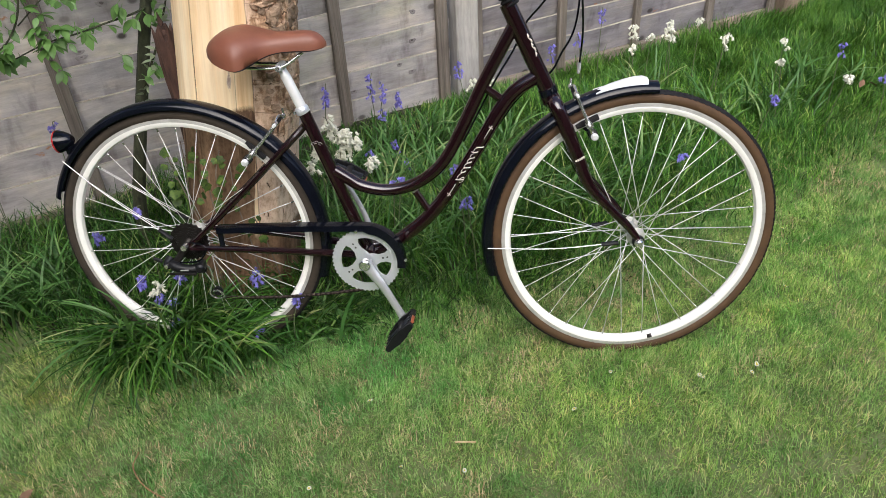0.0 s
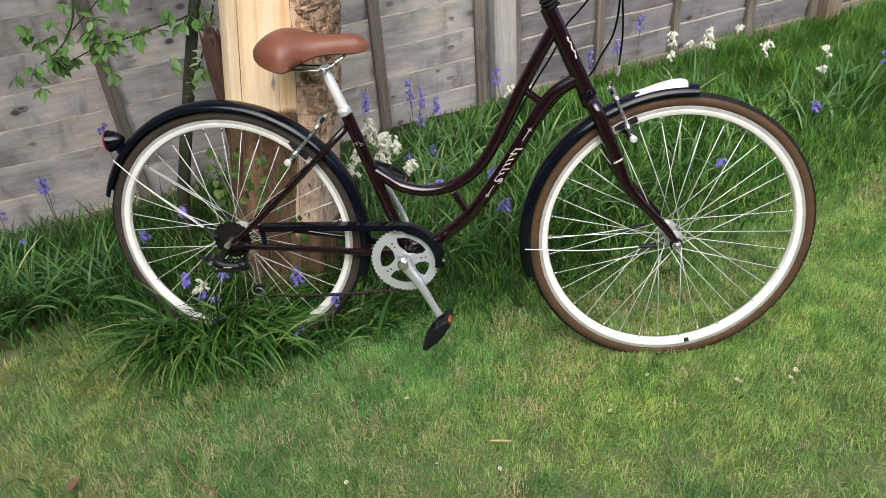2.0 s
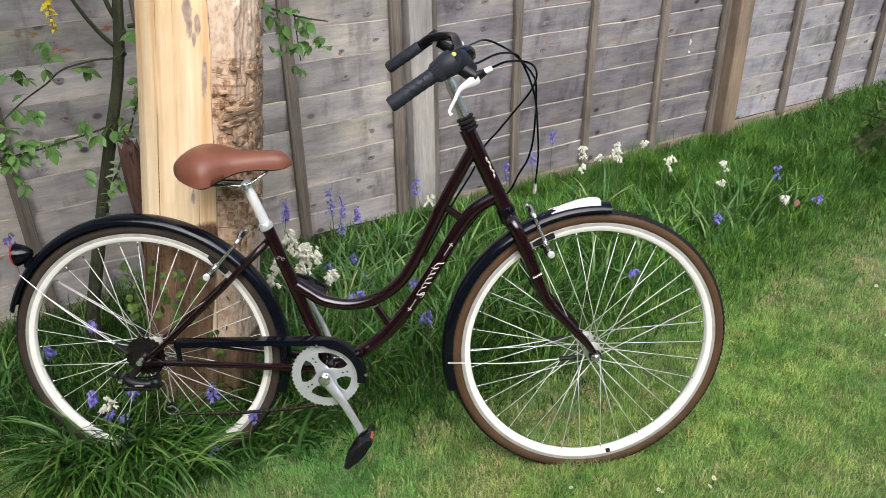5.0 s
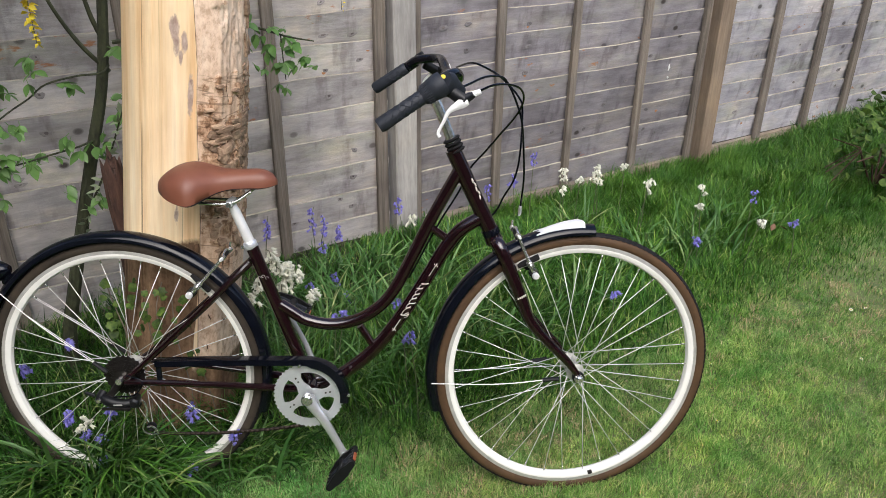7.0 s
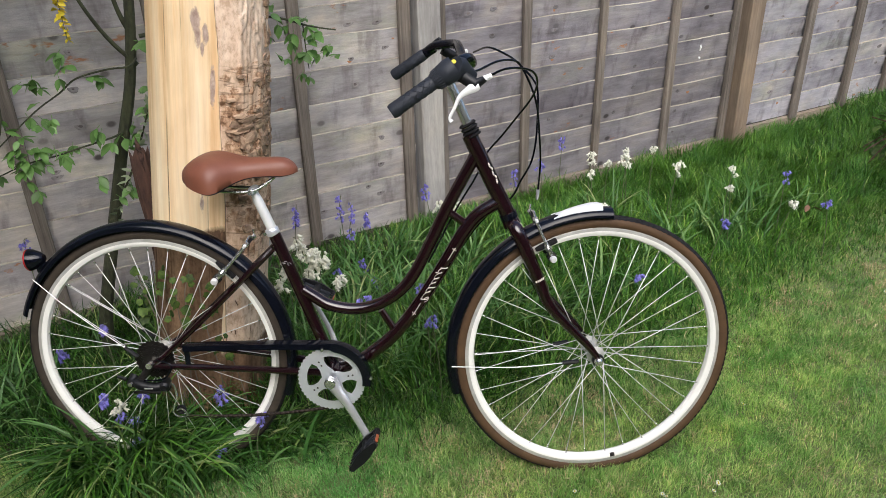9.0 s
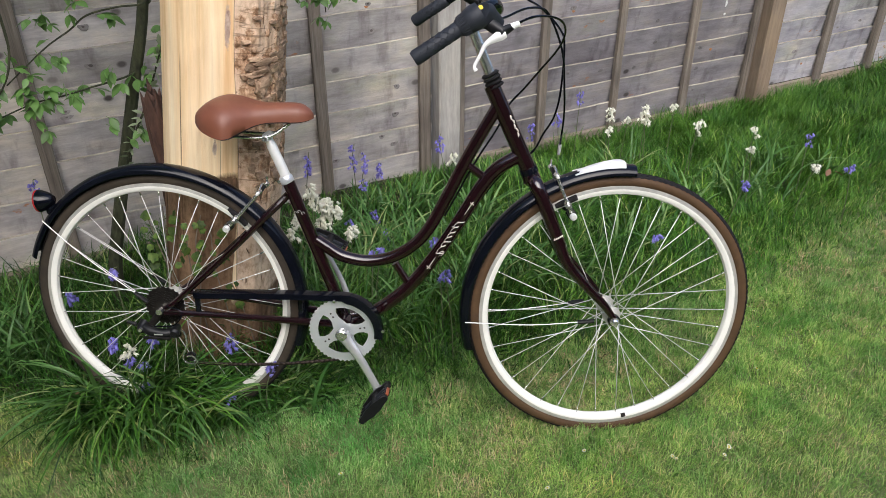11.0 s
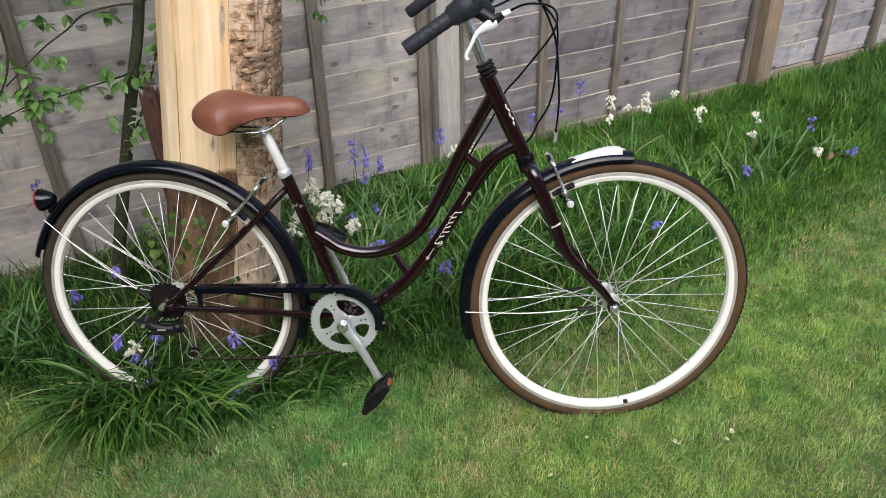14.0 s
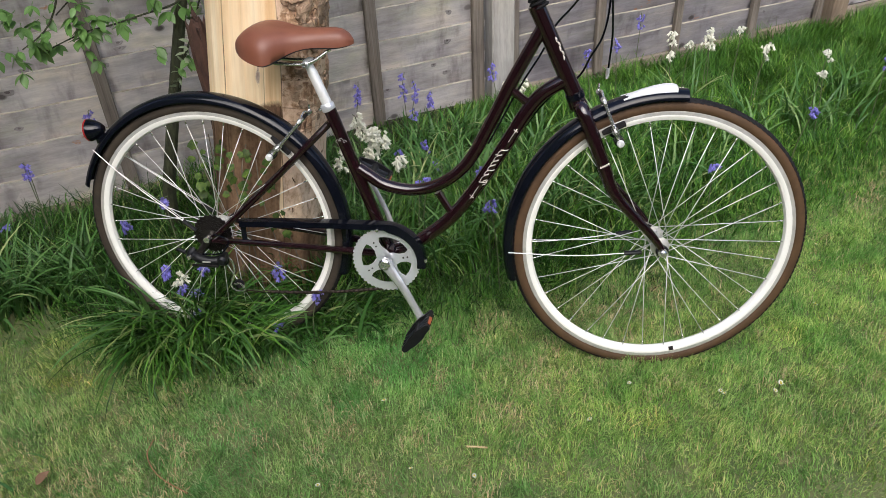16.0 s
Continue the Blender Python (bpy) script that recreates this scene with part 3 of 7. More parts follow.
def build_long_grass():
    rng = np.random.default_rng(5)
    x, y = (np.concatenate(q) for q in zip(scatter(rng, 120000, -1.4, 5.4, -1.45, -0.14), scatter(rng, 12000, 1.2, 3.8, -0.62, -0.14)))
    e = np.interp(x, EDGE_X, EDGE_Y)
    d = y - e
    keep = (d > rng.uniform(-0.06, 0.09, len(x)) + smooth01((x - 1.5) / 0.6) * rng.uniform(-0.30, 0.12, len(x))) & (rng.random(len(x)) < np.where(x > 2.2, 0.30, 0.85) * (1 - 0.40 * smooth01((x + 0.75) / 0.3) * smooth01((0.62 - x) / 0.15) * smooth01((y + 1.06 - 0.3 * smooth01((-0.2 - x) / 0.2)) / 0.12)))
    x, y, d = x[keep], y[keep], d[keep]
    n = len(x)
    length = rng.uniform(0.08, 0.21, n) * np.clip(0.52 + d * 1.9, 0.42, 1.12) * (1 - 0.45 * smooth01((x - 1.3) / 1.2)) * (1 - 0.35 * smooth01((y + 0.40) / 0.25)) * (1 - 0.42 * smooth01((x - 1.3) / 0.4) * smooth01((3.8 - x) / 0.3) * smooth01((y + 0.62) / 0.3)) * (1 + 0.7 * smooth01((x - 3.7) / 0.4) * smooth01((y + 0.8) / 0.3)) * (1 - 0.5 * smooth01((x + 0.35) / 0.2) * smooth01((0.75 - x) / 0.25) * smooth01((-1.02 - y) / 0.1)) * (1 - 0.62 * smooth01((x - 0.4) / 0.2) * smooth01((1.5 - x) / 0.2) * smooth01((y + 0.95) / 0.3))
    comb = 5.0 * np.sin(2.9 * x + 1.9 * np.sin(4.1 * y)) + 4.0 * np.sin(3.7 * y + 2.0 * np.sin(3.2 * x)) + 1.2 * np.sin(17 * x + 13 * y)
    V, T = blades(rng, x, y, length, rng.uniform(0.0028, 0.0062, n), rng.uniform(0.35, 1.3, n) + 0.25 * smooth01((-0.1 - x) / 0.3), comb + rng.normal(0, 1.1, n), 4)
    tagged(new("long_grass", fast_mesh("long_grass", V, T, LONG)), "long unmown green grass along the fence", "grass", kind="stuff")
    # finer, softer sward towards the far end
    x, y = scatter(rng, 110000, 1.7, 6.2, -1.6, -0.14)
    d = y - np.interp(x, EDGE_X, EDGE_Y)
    keep = (d > rng.uniform(-0.22, 0.06, len(x))) & (x + 0.7 * lattice(x, y, 0.3, 21) > 2.25)
    x, y, d = x[keep], y[keep], d[keep]
    n = len(x)
    V, T = blades(rng, x, y, rng.uniform(0.05, 0.11, n) * np.clip(0.75 + d * 0.6, 0.5, 1.1) * (0.6 + 0.8 * lattice(x, y, 0.12, 22)), rng.uniform(0.0024, 0.0046, n), rng.uniform(0.35, 1.3, n), 8.0 * lattice(x, y, 0.12, 23) + rng.normal(0, 1.1, n), 3)
    tagged(new("far_grass", fast_mesh("far_grass", V, T, SWARD)), "soft dark green sward towards the far end of the fence", "grass", kind="stuff")
    # half-long grass that runs out into the lawn
    x, y = scatter(rng, 60000, -0.9, 2.9, -1.75, -0.8)
    d = y - np.interp(x, EDGE_X, EDGE_Y)
    keep = (d < 0.10) & (rng.random(len(x)) < np.clip(0.62 + d * (3.0 - 1.4 * smooth01((x - 1.2) / 0.6)), 0, 0.6) * (0.25 + 1.1 * lattice(x, y, 0.09, 11)))
    x, y, d = x[keep], y[keep], d[keep]
    n = len(x)
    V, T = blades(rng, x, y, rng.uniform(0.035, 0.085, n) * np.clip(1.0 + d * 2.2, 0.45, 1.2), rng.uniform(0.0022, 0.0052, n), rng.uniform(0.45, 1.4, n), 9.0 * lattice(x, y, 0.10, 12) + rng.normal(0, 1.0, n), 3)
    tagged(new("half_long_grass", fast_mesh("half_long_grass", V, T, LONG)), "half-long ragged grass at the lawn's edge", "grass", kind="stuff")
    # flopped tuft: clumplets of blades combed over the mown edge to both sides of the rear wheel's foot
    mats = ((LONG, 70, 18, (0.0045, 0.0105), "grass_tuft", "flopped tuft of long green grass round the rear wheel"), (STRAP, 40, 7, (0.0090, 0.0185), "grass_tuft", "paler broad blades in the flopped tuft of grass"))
    for material, clumps, each, (w0, w1), name, label in mats:
        xs, ys, ls, az, le = [], [], [], [], []
        for _ in range(clumps):
            cx = rng.uniform(-0.10, 0.50)
            way = np.interp(cx, (-0.2, 0.02, 0.12, 0.5), (-2.6, -2.2, -1.1, -0.35)) + rng.normal(0, 0.35)
            cy = -1.06 - 0.13 * smooth01((cx + 0.2) / 0.4) - 0.05 * smooth01((cx - 0.2) / 0.3) + rng.normal(0, 0.045)
            ln = rng.uniform(0.17, 0.43) * (1 - 0.66 * smooth01((cx - 0.06) / 0.20))
            k = each
            xs.append(rng.normal(cx, 0.022, k)), ys.append(rng.normal(cy, 0.018, k)), ls.append(ln * rng.uniform(0.6, 1.1, k))
            az.append(rng.normal(way + rng.normal(0, 0.35), 0.55, k)), le.append(np.clip(rng.normal(rng.uniform(0.75, 1.45), 0.25, k), 0.5, 1.8))
        x, y, ln, a, le = map(np.concatenate, (xs, ys, ls, az, le))
        k = len(x)
        V, T = blades(rng, x, y, ln, rng.uniform(w0, w1, k), le, a, 7)
        tagged(new(name, fast_mesh(name, V, T, material)), label, "grass", kind="stuff")
    # broad strap leaves of bluebells: place, count, length, and the way they lean where they lean one way
    c = [(-0.47, -0.74, 30, 0.26, -0.7), (-0.33, -0.76, 18, 0.22, -0.9), (-0.62, -0.76, 26, 0.26, -0.6), (-0.10, -1.12, 16, 0.30, -2.4), (0.02, -1.20, 16, 0.32, -0.8), (0.04, -1.26, 10, 0.30, -1.3), (0.32, -1.30, 6, 0.20, -0.3), (-0.52, -0.72, 60, 0.32, None), (-0.62, -0.70, 50, 0.28, None), (-0.40, -0.66, 50, 0.25, None), (-0.25, -0.70, 40, 0.25, None), (-0.30, -0.62, 40, 0.26, None),
         (0.60, -1.02, 40, 0.26, None), (0.75, -0.85, 40, 0.26, None), (0.80, -1.12, 40, 0.24, None), (0.97, -1.10, 40, 0.26, None), (1.0, -0.82, 40, 0.24, None), (1.15, -1.12, 40, 0.26, None), (1.3, -0.7, 50, 0.28, None),
         (1.25, -1.05, 40, 0.26, None), (1.40, -1.16, 36, 0.24, None), (1.6, -0.85, 40, 0.26, None), (1.66, -1.10, 30, 0.22, None), (2.0, -0.6, 40, 0.26, None), (2.05, -0.98, 26, 0.20, None), (2.3, -0.95, 40, 0.24, None), (2.6, -0.85, 30, 0.24, None), (0.55, -0.85, 30, 0.24, None), (1.85, -1.05, 25, 0.2, None), (0.58, -0.70, 40, 0.20, None), (0.70, -0.58, 40, 0.19, None), (0.86, -0.66, 40, 0.20, None), (0.82, -0.48, 34, 0.17, None), (1.02, -0.58, 40, 0.19, None), (0.98, -0.40, 30, 0.16, None), (1.16, -0.44, 34, 0.18, None), (1.20, -0.82, 36, 0.22, None), (0.66, -0.42, 26, 0.15, None), (1.75, -0.62, 24, 0.20, None), (2.18, -0.80, 20, 0.20, None), (2.45, -1.02, 16, 0.18, None), (2.80, -0.95, 12, 0.16, None), (-0.43, -1.45, 4, 0.09, None), (-0.50, -1.47, 3, 0.11, None)]
    xs, ys, ls, az = [], [], [], []
    for cx, cy, k, ln, a in c:
        xs.append(rng.normal(cx, 0.045, k)), ys.append(rng.normal(cy, 0.04, k)), ls.append(rng.uniform(0.7, 1.1, k) * ln)
        az.append(rng.uniform(0, 2 * np.pi, k) if a is None else rng.normal(a, 0.6, k))
    x, y, ln, a = map(np.concatenate, (xs, ys, ls, az))
    n = len(x)
    V, T = blades(rng, x, y, ln, rng.uniform(0.007, 0.015, n), rng.uniform(0.5, 1.15, n), a, 8)
    tagged(new("strap_leaves", fast_mesh("strap_leaves", V, T, STRAP)), "arching broad green bluebell leaves in clumps", "leaves", kind="stuff")


build_lawn()
build_long_grass()


# ---- fence ----
def fence_board(length, height, rng):
    """A lapped board: its upper edge stands proud as a pale sawn ledge."""
    g = Geo()
    n = 26
    vs = []
    ph = rng.uniform(0, 6.28)
    for i in range(n + 1):
        x = length * i / n
        w = 0.004 * math.sin(2.1 * x + ph) + 0.003 * math.sin(6.3 * x + 2 * ph) + 0.0015 * math.sin(17 * x + ph)
        top = height + 0.014 + w
        vs += [(x, 0.012, 0.0), (x, -0.008, top - 0.002), (x, -0.0075 + 0.0095, top), (x, 0.022, 0.0)]
    fs = []
    ms = []
    for i in range(n):
        a, b = 4 * i, 4 * i + 4
        for k in range(4):
            k2 = (k + 1) % 4
            g_f = (a + k, b + k, b + k2, a + k2)
            fs.append(g_f)
            ms.append(1 if k == 1 else 0)
    g.add(vs, fs + [(3, 2, 1, 0), tuple(4 * n + k for k in range(4))])
    g.m = ms + [0, 0]
    return g


fence = new("fence")
fence.matrix_basis = pose(1.44, FENCE_Y, 0)
tagged(fence, "weathered grey lapped timber garden fence with square posts", "fence")


def on_fence(ob):
    """Hangs a part on the fence, where it stands."""
    ob.parent = fence
    ob.matrix_basis = fence.matrix_basis.inverted() @ ob.matrix_basis
    return ob


def fence_knot(x, z, z0, pitch, rng, kind, ring):
    """A flat knot: a soft ring of darker wood round a small dark heart."""
    up = ((z - z0) / pitch) % 1.0
    y = FENCE_Y + 0.0115 - 0.0185 * up
    rx, rz = rng.uniform(0.009, 0.016) * kind, rng.uniform(0.007, 0.011) * kind
    lean = rng.uniform(-0.5, 0.5)
    g = Geo()
    for k, (r, h) in enumerate(((1.0, 0.0006), (0.90, -0.0002), (rng.uniform(0.18, 0.42), -0.0003), (0.0, -0.0003))):
        g.v += [(x + r * (rx * math.cos(w) * (1 + 0.15 * math.sin(3 * w + x)) + lean * rz * math.sin(w)), y + h, z + r * rz * math.sin(w)) for w in (2 * math.pi * i / 14 for i in range(14))]
    g.f = [(14 * k + i, 14 * k + (i + 1) % 14, 14 * k + 14 + (i + 1) % 14, 14 * k + 14 + i) for k in range(3) for i in range(14)]
    g.m = [0] * 28 + [1] * 14
    on_fence(part("knot", g, [ring, KNOT]))


def resin_run(x, z, z0, pitch, w, h):
    up = ((z - z0) / pitch) % 1.0
    y = FENCE_Y + 0.0105 - 0.0185 * up
    on_fence(part("resin_stain", tube([Vector((x + 0.2 * w, y + 0.003, z + h)), Vector((x, y + 0.0015, z + 0.3 * h)), Vector((x - 0.1 * w, y + 0.004, z - h))], [0.5 * w, w, 0.3 * w], 10, flat=0.12, up=(0, 1, 0)), RESIN, label="rust-orange resin stain"))


def fence_panel(x0, x1, z0, pitch, rows, battens, label, seed, face=None, knots=(), resin=()):
    rng = random.Random(seed)
    rail = block(0.0, x1 - x0, 0.024, 0.044, rows * pitch + 0.0, rows * pitch + 0.035, bevel=0.003)
    panel = part("fence_panel", rail, BATTEN, matrix=pose(x0, FENCE_Y, z0))
    on_fence(tagged(panel, label))
    shapes = [fence_board(x1 - x0, pitch, rng).mesh("board", [face or FENCE, EDGE], smooth=False) for _ in range(5)]
    for i in range(rows):
        ob = new("board", shapes[rng.randrange(5)])
        ob.parent = panel
        ob.matrix_basis = pose(0, 0, i * pitch, 0, rng.uniform(-0.12, 0.12), 0)
    h = rows * pitch
    for b0, b1 in battens:
        g = Geo()
        n = 12
        vs = []
        ph = rng.uniform(0, 6)
        for k in range(n + 1):
            z = -0.01 + (h + 0.03) * k / n
            s = 0.002 * math.sin(1.9 * z + ph)
            for cx, cy in ((b0, -0.009), (b0, -0.028), (b0 + 0.004, -0.031), (b1 - 0.004, -0.031), (b1, -0.028), (b1, -0.009)):
                vs.append((cx - x0 + s, cy, z))
        fs = [(6 * k + i, 6 * k + (i + 1) % 6, 6 * k + 6 + (i + 1) % 6, 6 * k + 6 + i) for k in range(n) for i in range(6)]
        g.add(vs, fs + [tuple(range(5, -1, -1)), tuple(6 * n + i for i in range(6))])
        part("batten", g, BATTEN, panel)
    for x, z in knots:
        fence_knot(x, z, z0, pitch, rng, rng.uniform(0.85, 1.5), KNOTBLUE if face == BLUISH else KNOTRING)
    for x, z in resin:
        resin_run(x, z, z0, pitch, rng.uniform(0.006, 0.012), rng.uniform(0.008, 0.016))
    return panel


fence_panel(-0.595, 1.385, -0.055, 0.123, 14, [(-0.09, -0.045), (0.40, 0.44), (0.886, 0.93), (1.325, 1.373)],
            "weathered grey lapped timber fence panel behind the bicycle", 1, None,
            [(1.128, 0.855), (1.128, 0.720), (1.246, 0.847), (1.125, 0.973), (1.136, 0.619), (1.272, 0.746), (1.232, 0.383), (1.221, 0.268), (1.212, 0.139), (0.928, 0.550), (1.155, 0.183), (0.954, 0.113), (-0.358, 0.398), (-0.366, 0.266), (-0.288, 0.458), (0.020, 0.494), (-0.042, 0.430), (0.021, 0.474), (0.137, 0.765), (0.152, 0.885), (0.132, 0.637)],
            [(1.307, 0.775), (1.13, 0.842), (1.122, 0.708)])
fence_panel(1.50, 3.20, 0.0, 0.108, 16, [(1.50, 1.53), (1.907, 1.945), (2.315, 2.35), (2.746, 2.787), (3.150, 3.190)],
            "weathered grey lapped timber fence panel beside the brown post", 2, BLUISH,
            [(1.766, 0.835), (1.762, 0.729), (2.085, 0.806), (2.083, 0.707), (2.075, 0.593), (1.647, 0.831), (2.562, 0.479), (2.690, 0.475), (2.565, 0.375), (2.845, 0.310), (2.840, 0.207), (2.931, 0.171), (2.932, 0.053), (2.842, 0.097), (2.451, 0.272), (2.069, 0.305), (2.255, 0.288), (2.837, 0.581)],
            [(2.08, 0.79), (2.079, 0.575), (2.92, 0.29), (3.17, 0.60)])
fence_panel(3.315, 5.10, 0.025, 0.108, 16, [(3.315, 3.345), (3.70, 3.75), (4.10, 4.155), (4.46, 4.515), (5.05, 5.10)],
            "paler lapped timber fence panel at the far end", 3, PALE,
            [(3.629, 0.487), (4.393, 0.222), (4.393, 0.320), (4.382, 0.417), (3.978, 0.407), (3.995, 0.296), (3.983, 0.511), (3.830, 0.277), (3.535, 0.192), (3.539, 0.589)],
            [(3.60, 0.115)])
fence_panel(-2.40, -0.705, -0.06, 0.123, 14, [(-2.4, -2.35), (-1.9, -1.86), (-1.45, -1.41), (-1.0, -0.96)],
            "weathered grey lapped timber fence panel past the shrub", 4)
fence_panel(5.20, 7.0, 0.03, 0.108, 16, [(5.2, 5.24), (5.7, 5.74), (6.1, 6.14), (6.5, 6.54), (6.95, 7.0)],
            "far pale lapped timber fence panel", 5, PALE)


def fence_post(x0, x1, y0, y1, h, material, label):
    g = Geo()
    n = 14
    vs = []
    for k in range(n + 1):
        z = -0.3 + (h + 0.3) * k / n
        j = 0.0025 * math.sin(3 * z + x0 * 5)
        c = 0.006
        for px, py in ((x0 + c, y0), (x1 - c, y0), (x1, y0 + c), (x1, y1), (x0, y1), (x0, y0 + c)):
            vs.append((px + j, py, z))
    fs = [(6 * k + i, 6 * k + (i + 1) % 6, 6 * k + 6 + (i + 1) % 6, 6 * k + 6 + i) for k in range(n) for i in range(6)]
    g.add(vs, fs + [tuple(range(5, -1, -1)), tuple(6 * n + i for i in range(6))])
    return on_fence(part("fence_post", g, material, label=label))


fence_post(1.392, 1.492, FENCE_Y - 0.06, FENCE_Y + 0.04, 1.85, POSTG, "square pale grey weathered timber fence post")
fence_post(3.212, 3.305, FENCE_Y - 0.075, FENCE_Y + 0.02, 1.85, POSTB, "square brown weathered timber fence post")
fence_post(-0.70, -0.60, FENCE_Y - 0.06, FENCE_Y + 0.04, 1.85, POSTG, "square weathered timber fence post past the shrub")
fence_post(5.105, 5.195, FENCE_Y - 0.06, FENCE_Y + 0.04, 1.85, POSTB, "far square weathered timber fence post")


def gravel_board(x0, x1, z0, z1):
    g = block(x0, x1, FENCE_Y - 0.012, FENCE_Y + 0.016, z0, z1, bevel=0.004)
    on_fence(part("gravel_board", g, GRAVEL, label="weathered base board under the panel"))


GRAVEL = wood("brown_base_board", (0.30, 0.255, 0.205), (0.17, 0.14, 0.11), (2.0, 9, 13), rand=0.1)
gravel_board(1.494, 3.208, -0.16, 0.0)
gravel_board(-0.598, 1.390, -0.22, -0.056)
gravel_board(3.307, 5.10, -0.14, 0.02)


for z, h in ((0.507, 0.034), (0.455, 0.010)):
    on_fence(part("white_mark", tube([Vector((2.966, FENCE_Y - 0.001, z + h / 2)), Vector((2.970, FENCE_Y - 0.001, z)), Vector((2.968, FENCE_Y + 0.001, z - h / 2))], [0.004, 0.007, 0.003], 8, flat=0.5, up=(0, 1, 0)), WHITEP, label="small white splash on the board"))


# ---- log ----
def log_wood():
    """Pale sawn wood that turns to rough sapwood, with clinging bark, darker brown wood low down, stains and cracks
    where the mesh says.
    """
    m = bpy.data.materials.new("log_wood")
    m.use_nodes = True
    n, l = m.node_tree.nodes, m.node_tree.links
    b = n["Principled BSDF"]
    b.inputs["Roughness"].default_value, b.inputs["Specular IOR Level"].default_value = 0.82, 0.25
    co = n.new("ShaderNodeTexCoord")
    lean = n.new("ShaderNodeMapping")
    lean.inputs["Rotation"].default_value = (0, -math.atan(0.142), 0)
    l.new(co.outputs["Object"], lean.inputs["Vector"])

    def tex(scale, size, detail=6.0, rough=0.62):
        mp = n.new("ShaderNodeMapping")
        mp.inputs["Scale"].default_value = scale
        l.new(lean.outputs[0], mp.inputs["Vector"])
        t = n.new("ShaderNodeTexNoise")
        t.inputs["Scale"].default_value, t.inputs["Detail"].default_value, t.inputs["Roughness"].default_value = size, detail, rough
        l.new(mp.outputs[0], t.inputs["Vector"])
        return t.outputs[0]

    def ramp(source, stops):
        r = n.new("ShaderNodeValToRGB")
        while len(r.color_ramp.elements) < len(stops):
            r.color_ramp.elements.new(0.5)
        for e, (p, c) in zip(r.color_ramp.elements, stops):
            e.position, e.color = p, (*c, 1)
        l.new(source, r.inputs[0])
        return r.outputs[0]

    def mix(fac, x, y, blend="MIX"):
        q = n.new("ShaderNodeMix")
        q.data_type, q.blend_type = "RGBA", blend
        if isinstance(fac, float):
            q.inputs[0].default_value = fac
        else:
            l.new(fac, q.inputs[0])
        l.new(x, q.inputs[6])
        l.new(y, q.inputs[7])
        return q.outputs[2]

    def where(name, ragged, edge=0.06, reach=0.5):
        """The mesh's own mask, its outline torn by a noise."""
        at_ = n.new("ShaderNodeAttribute")
        at_.attribute_name = name
        k = n.new("ShaderNodeMath")
        k.operation = "MULTIPLY_ADD"
        k.inputs[1].default_value = reach
        l.new(ragged, k.inputs[0])
        l.new(at_.outputs["Fac"], k.inputs[2])
        mr = n.new("ShaderNodeMapRange")
        mr.inputs["From Min"].default_value, mr.inputs["From Max"].default_value = 0.5 + reach / 2 - edge, 0.5 + reach / 2 + edge
        l.new(k.outputs[0], mr.inputs["Value"])
        return mr.outputs[0]
    grain, fine, broad = tex((9, 9, 0.35), 3.0), tex((40, 40, 1.5), 3.0), tex((2.5, 2.5, 1.2), 2.4, 3.0)
    torn, speck, chip = tex((16, 16, 9), 3.0, 6.0, 0.7), tex((22, 22, 12), 4.0, 6.0, 0.72), tex((11, 11, 26), 2.4, 5.0, 0.7)
    sawn = ramp(grain, [(0.28, (0.76, 0.49, 0.25)), (0.42, (0.90, 0.68, 0.41)), (0.56, (0.95, 0.77, 0.52)), (0.72, (0.97, 0.84, 0.62))])
    sawn = mix(0.55, sawn, ramp(fine, [(0.35, (0.84, 0.80, 0.74)), (0.60, (1.04, 1.03, 1.02))]), "MULTIPLY")
    sap = ramp(torn, [(0.28, (0.50, 0.345, 0.235)), (0.46, (0.78, 0.60, 0.45)), (0.66, (0.88, 0.72, 0.57))])
    sap = mix(0.7, sap, ramp(speck, [(0.36, (0.60, 0.50, 0.42)), (0.52, (1.0, 1.0, 1.0))]), "MULTIPLY")
    col = mix(where("rough_side", torn, 0.05, 0.3), sawn, sap)
    col = mix(0.6, col, ramp(broad, [(0.35, (0.82, 0.78, 0.74)), (0.62, (1.06, 1.05, 1.03))]), "MULTIPLY")
    tan = n.new("ShaderNodeMath")
    tan.operation = "MULTIPLY"
    tan.inputs[1].default_value = 0.55
    worn = n.new("ShaderNodeAttribute")
    worn.attribute_name = "flaky"
    l.new(worn.outputs["Fac"], tan.inputs[0])
    col = mix(tan.outputs[0], col, ramp(torn, [(0.34, (0.34, 0.215, 0.130)), (0.60, (0.68, 0.48, 0.32))]))
    bark = ramp(speck, [(0.32, (0.13, 0.070, 0.038)), (0.48, (0.34, 0.20, 0.115)), (0.62, (0.62, 0.42, 0.27))])
    col = mix(where("bark", chip, 0.06, 1.1), col, bark)
    low = ramp(grain, [(0.30, (0.10, 0.058, 0.034)), (0.48, (0.215, 0.130, 0.075)), (0.68, (0.36, 0.23, 0.14))])
    low = mix(0.7, low, ramp(speck, [(0.34, (0.45, 0.40, 0.36)), (0.56, (1.05, 1.05, 1.05))]), "MULTIPLY")
    col = mix(where("dark_tone", torn, 0.10, 0.5), col, low)
    stain = ramp(speck, [(0.32, (0.30, 0.20, 0.16)), (0.62, (0.55, 0.42, 0.34))])
    col = mix(where("stain", torn, 0.16, 1.7), col, stain)
    lines = ramp(tex((2.2, 2.2, 13), 2.2, 2.0, 0.5), [(0.482, (0, 0, 0)), (0.494, (0.55, 0.55, 0.55)), (0.506, (0.55, 0.55, 0.55)), (0.518, (0, 0, 0))])
    flaky = n.new("ShaderNodeAttribute")
    flaky.attribute_name = "flaky"
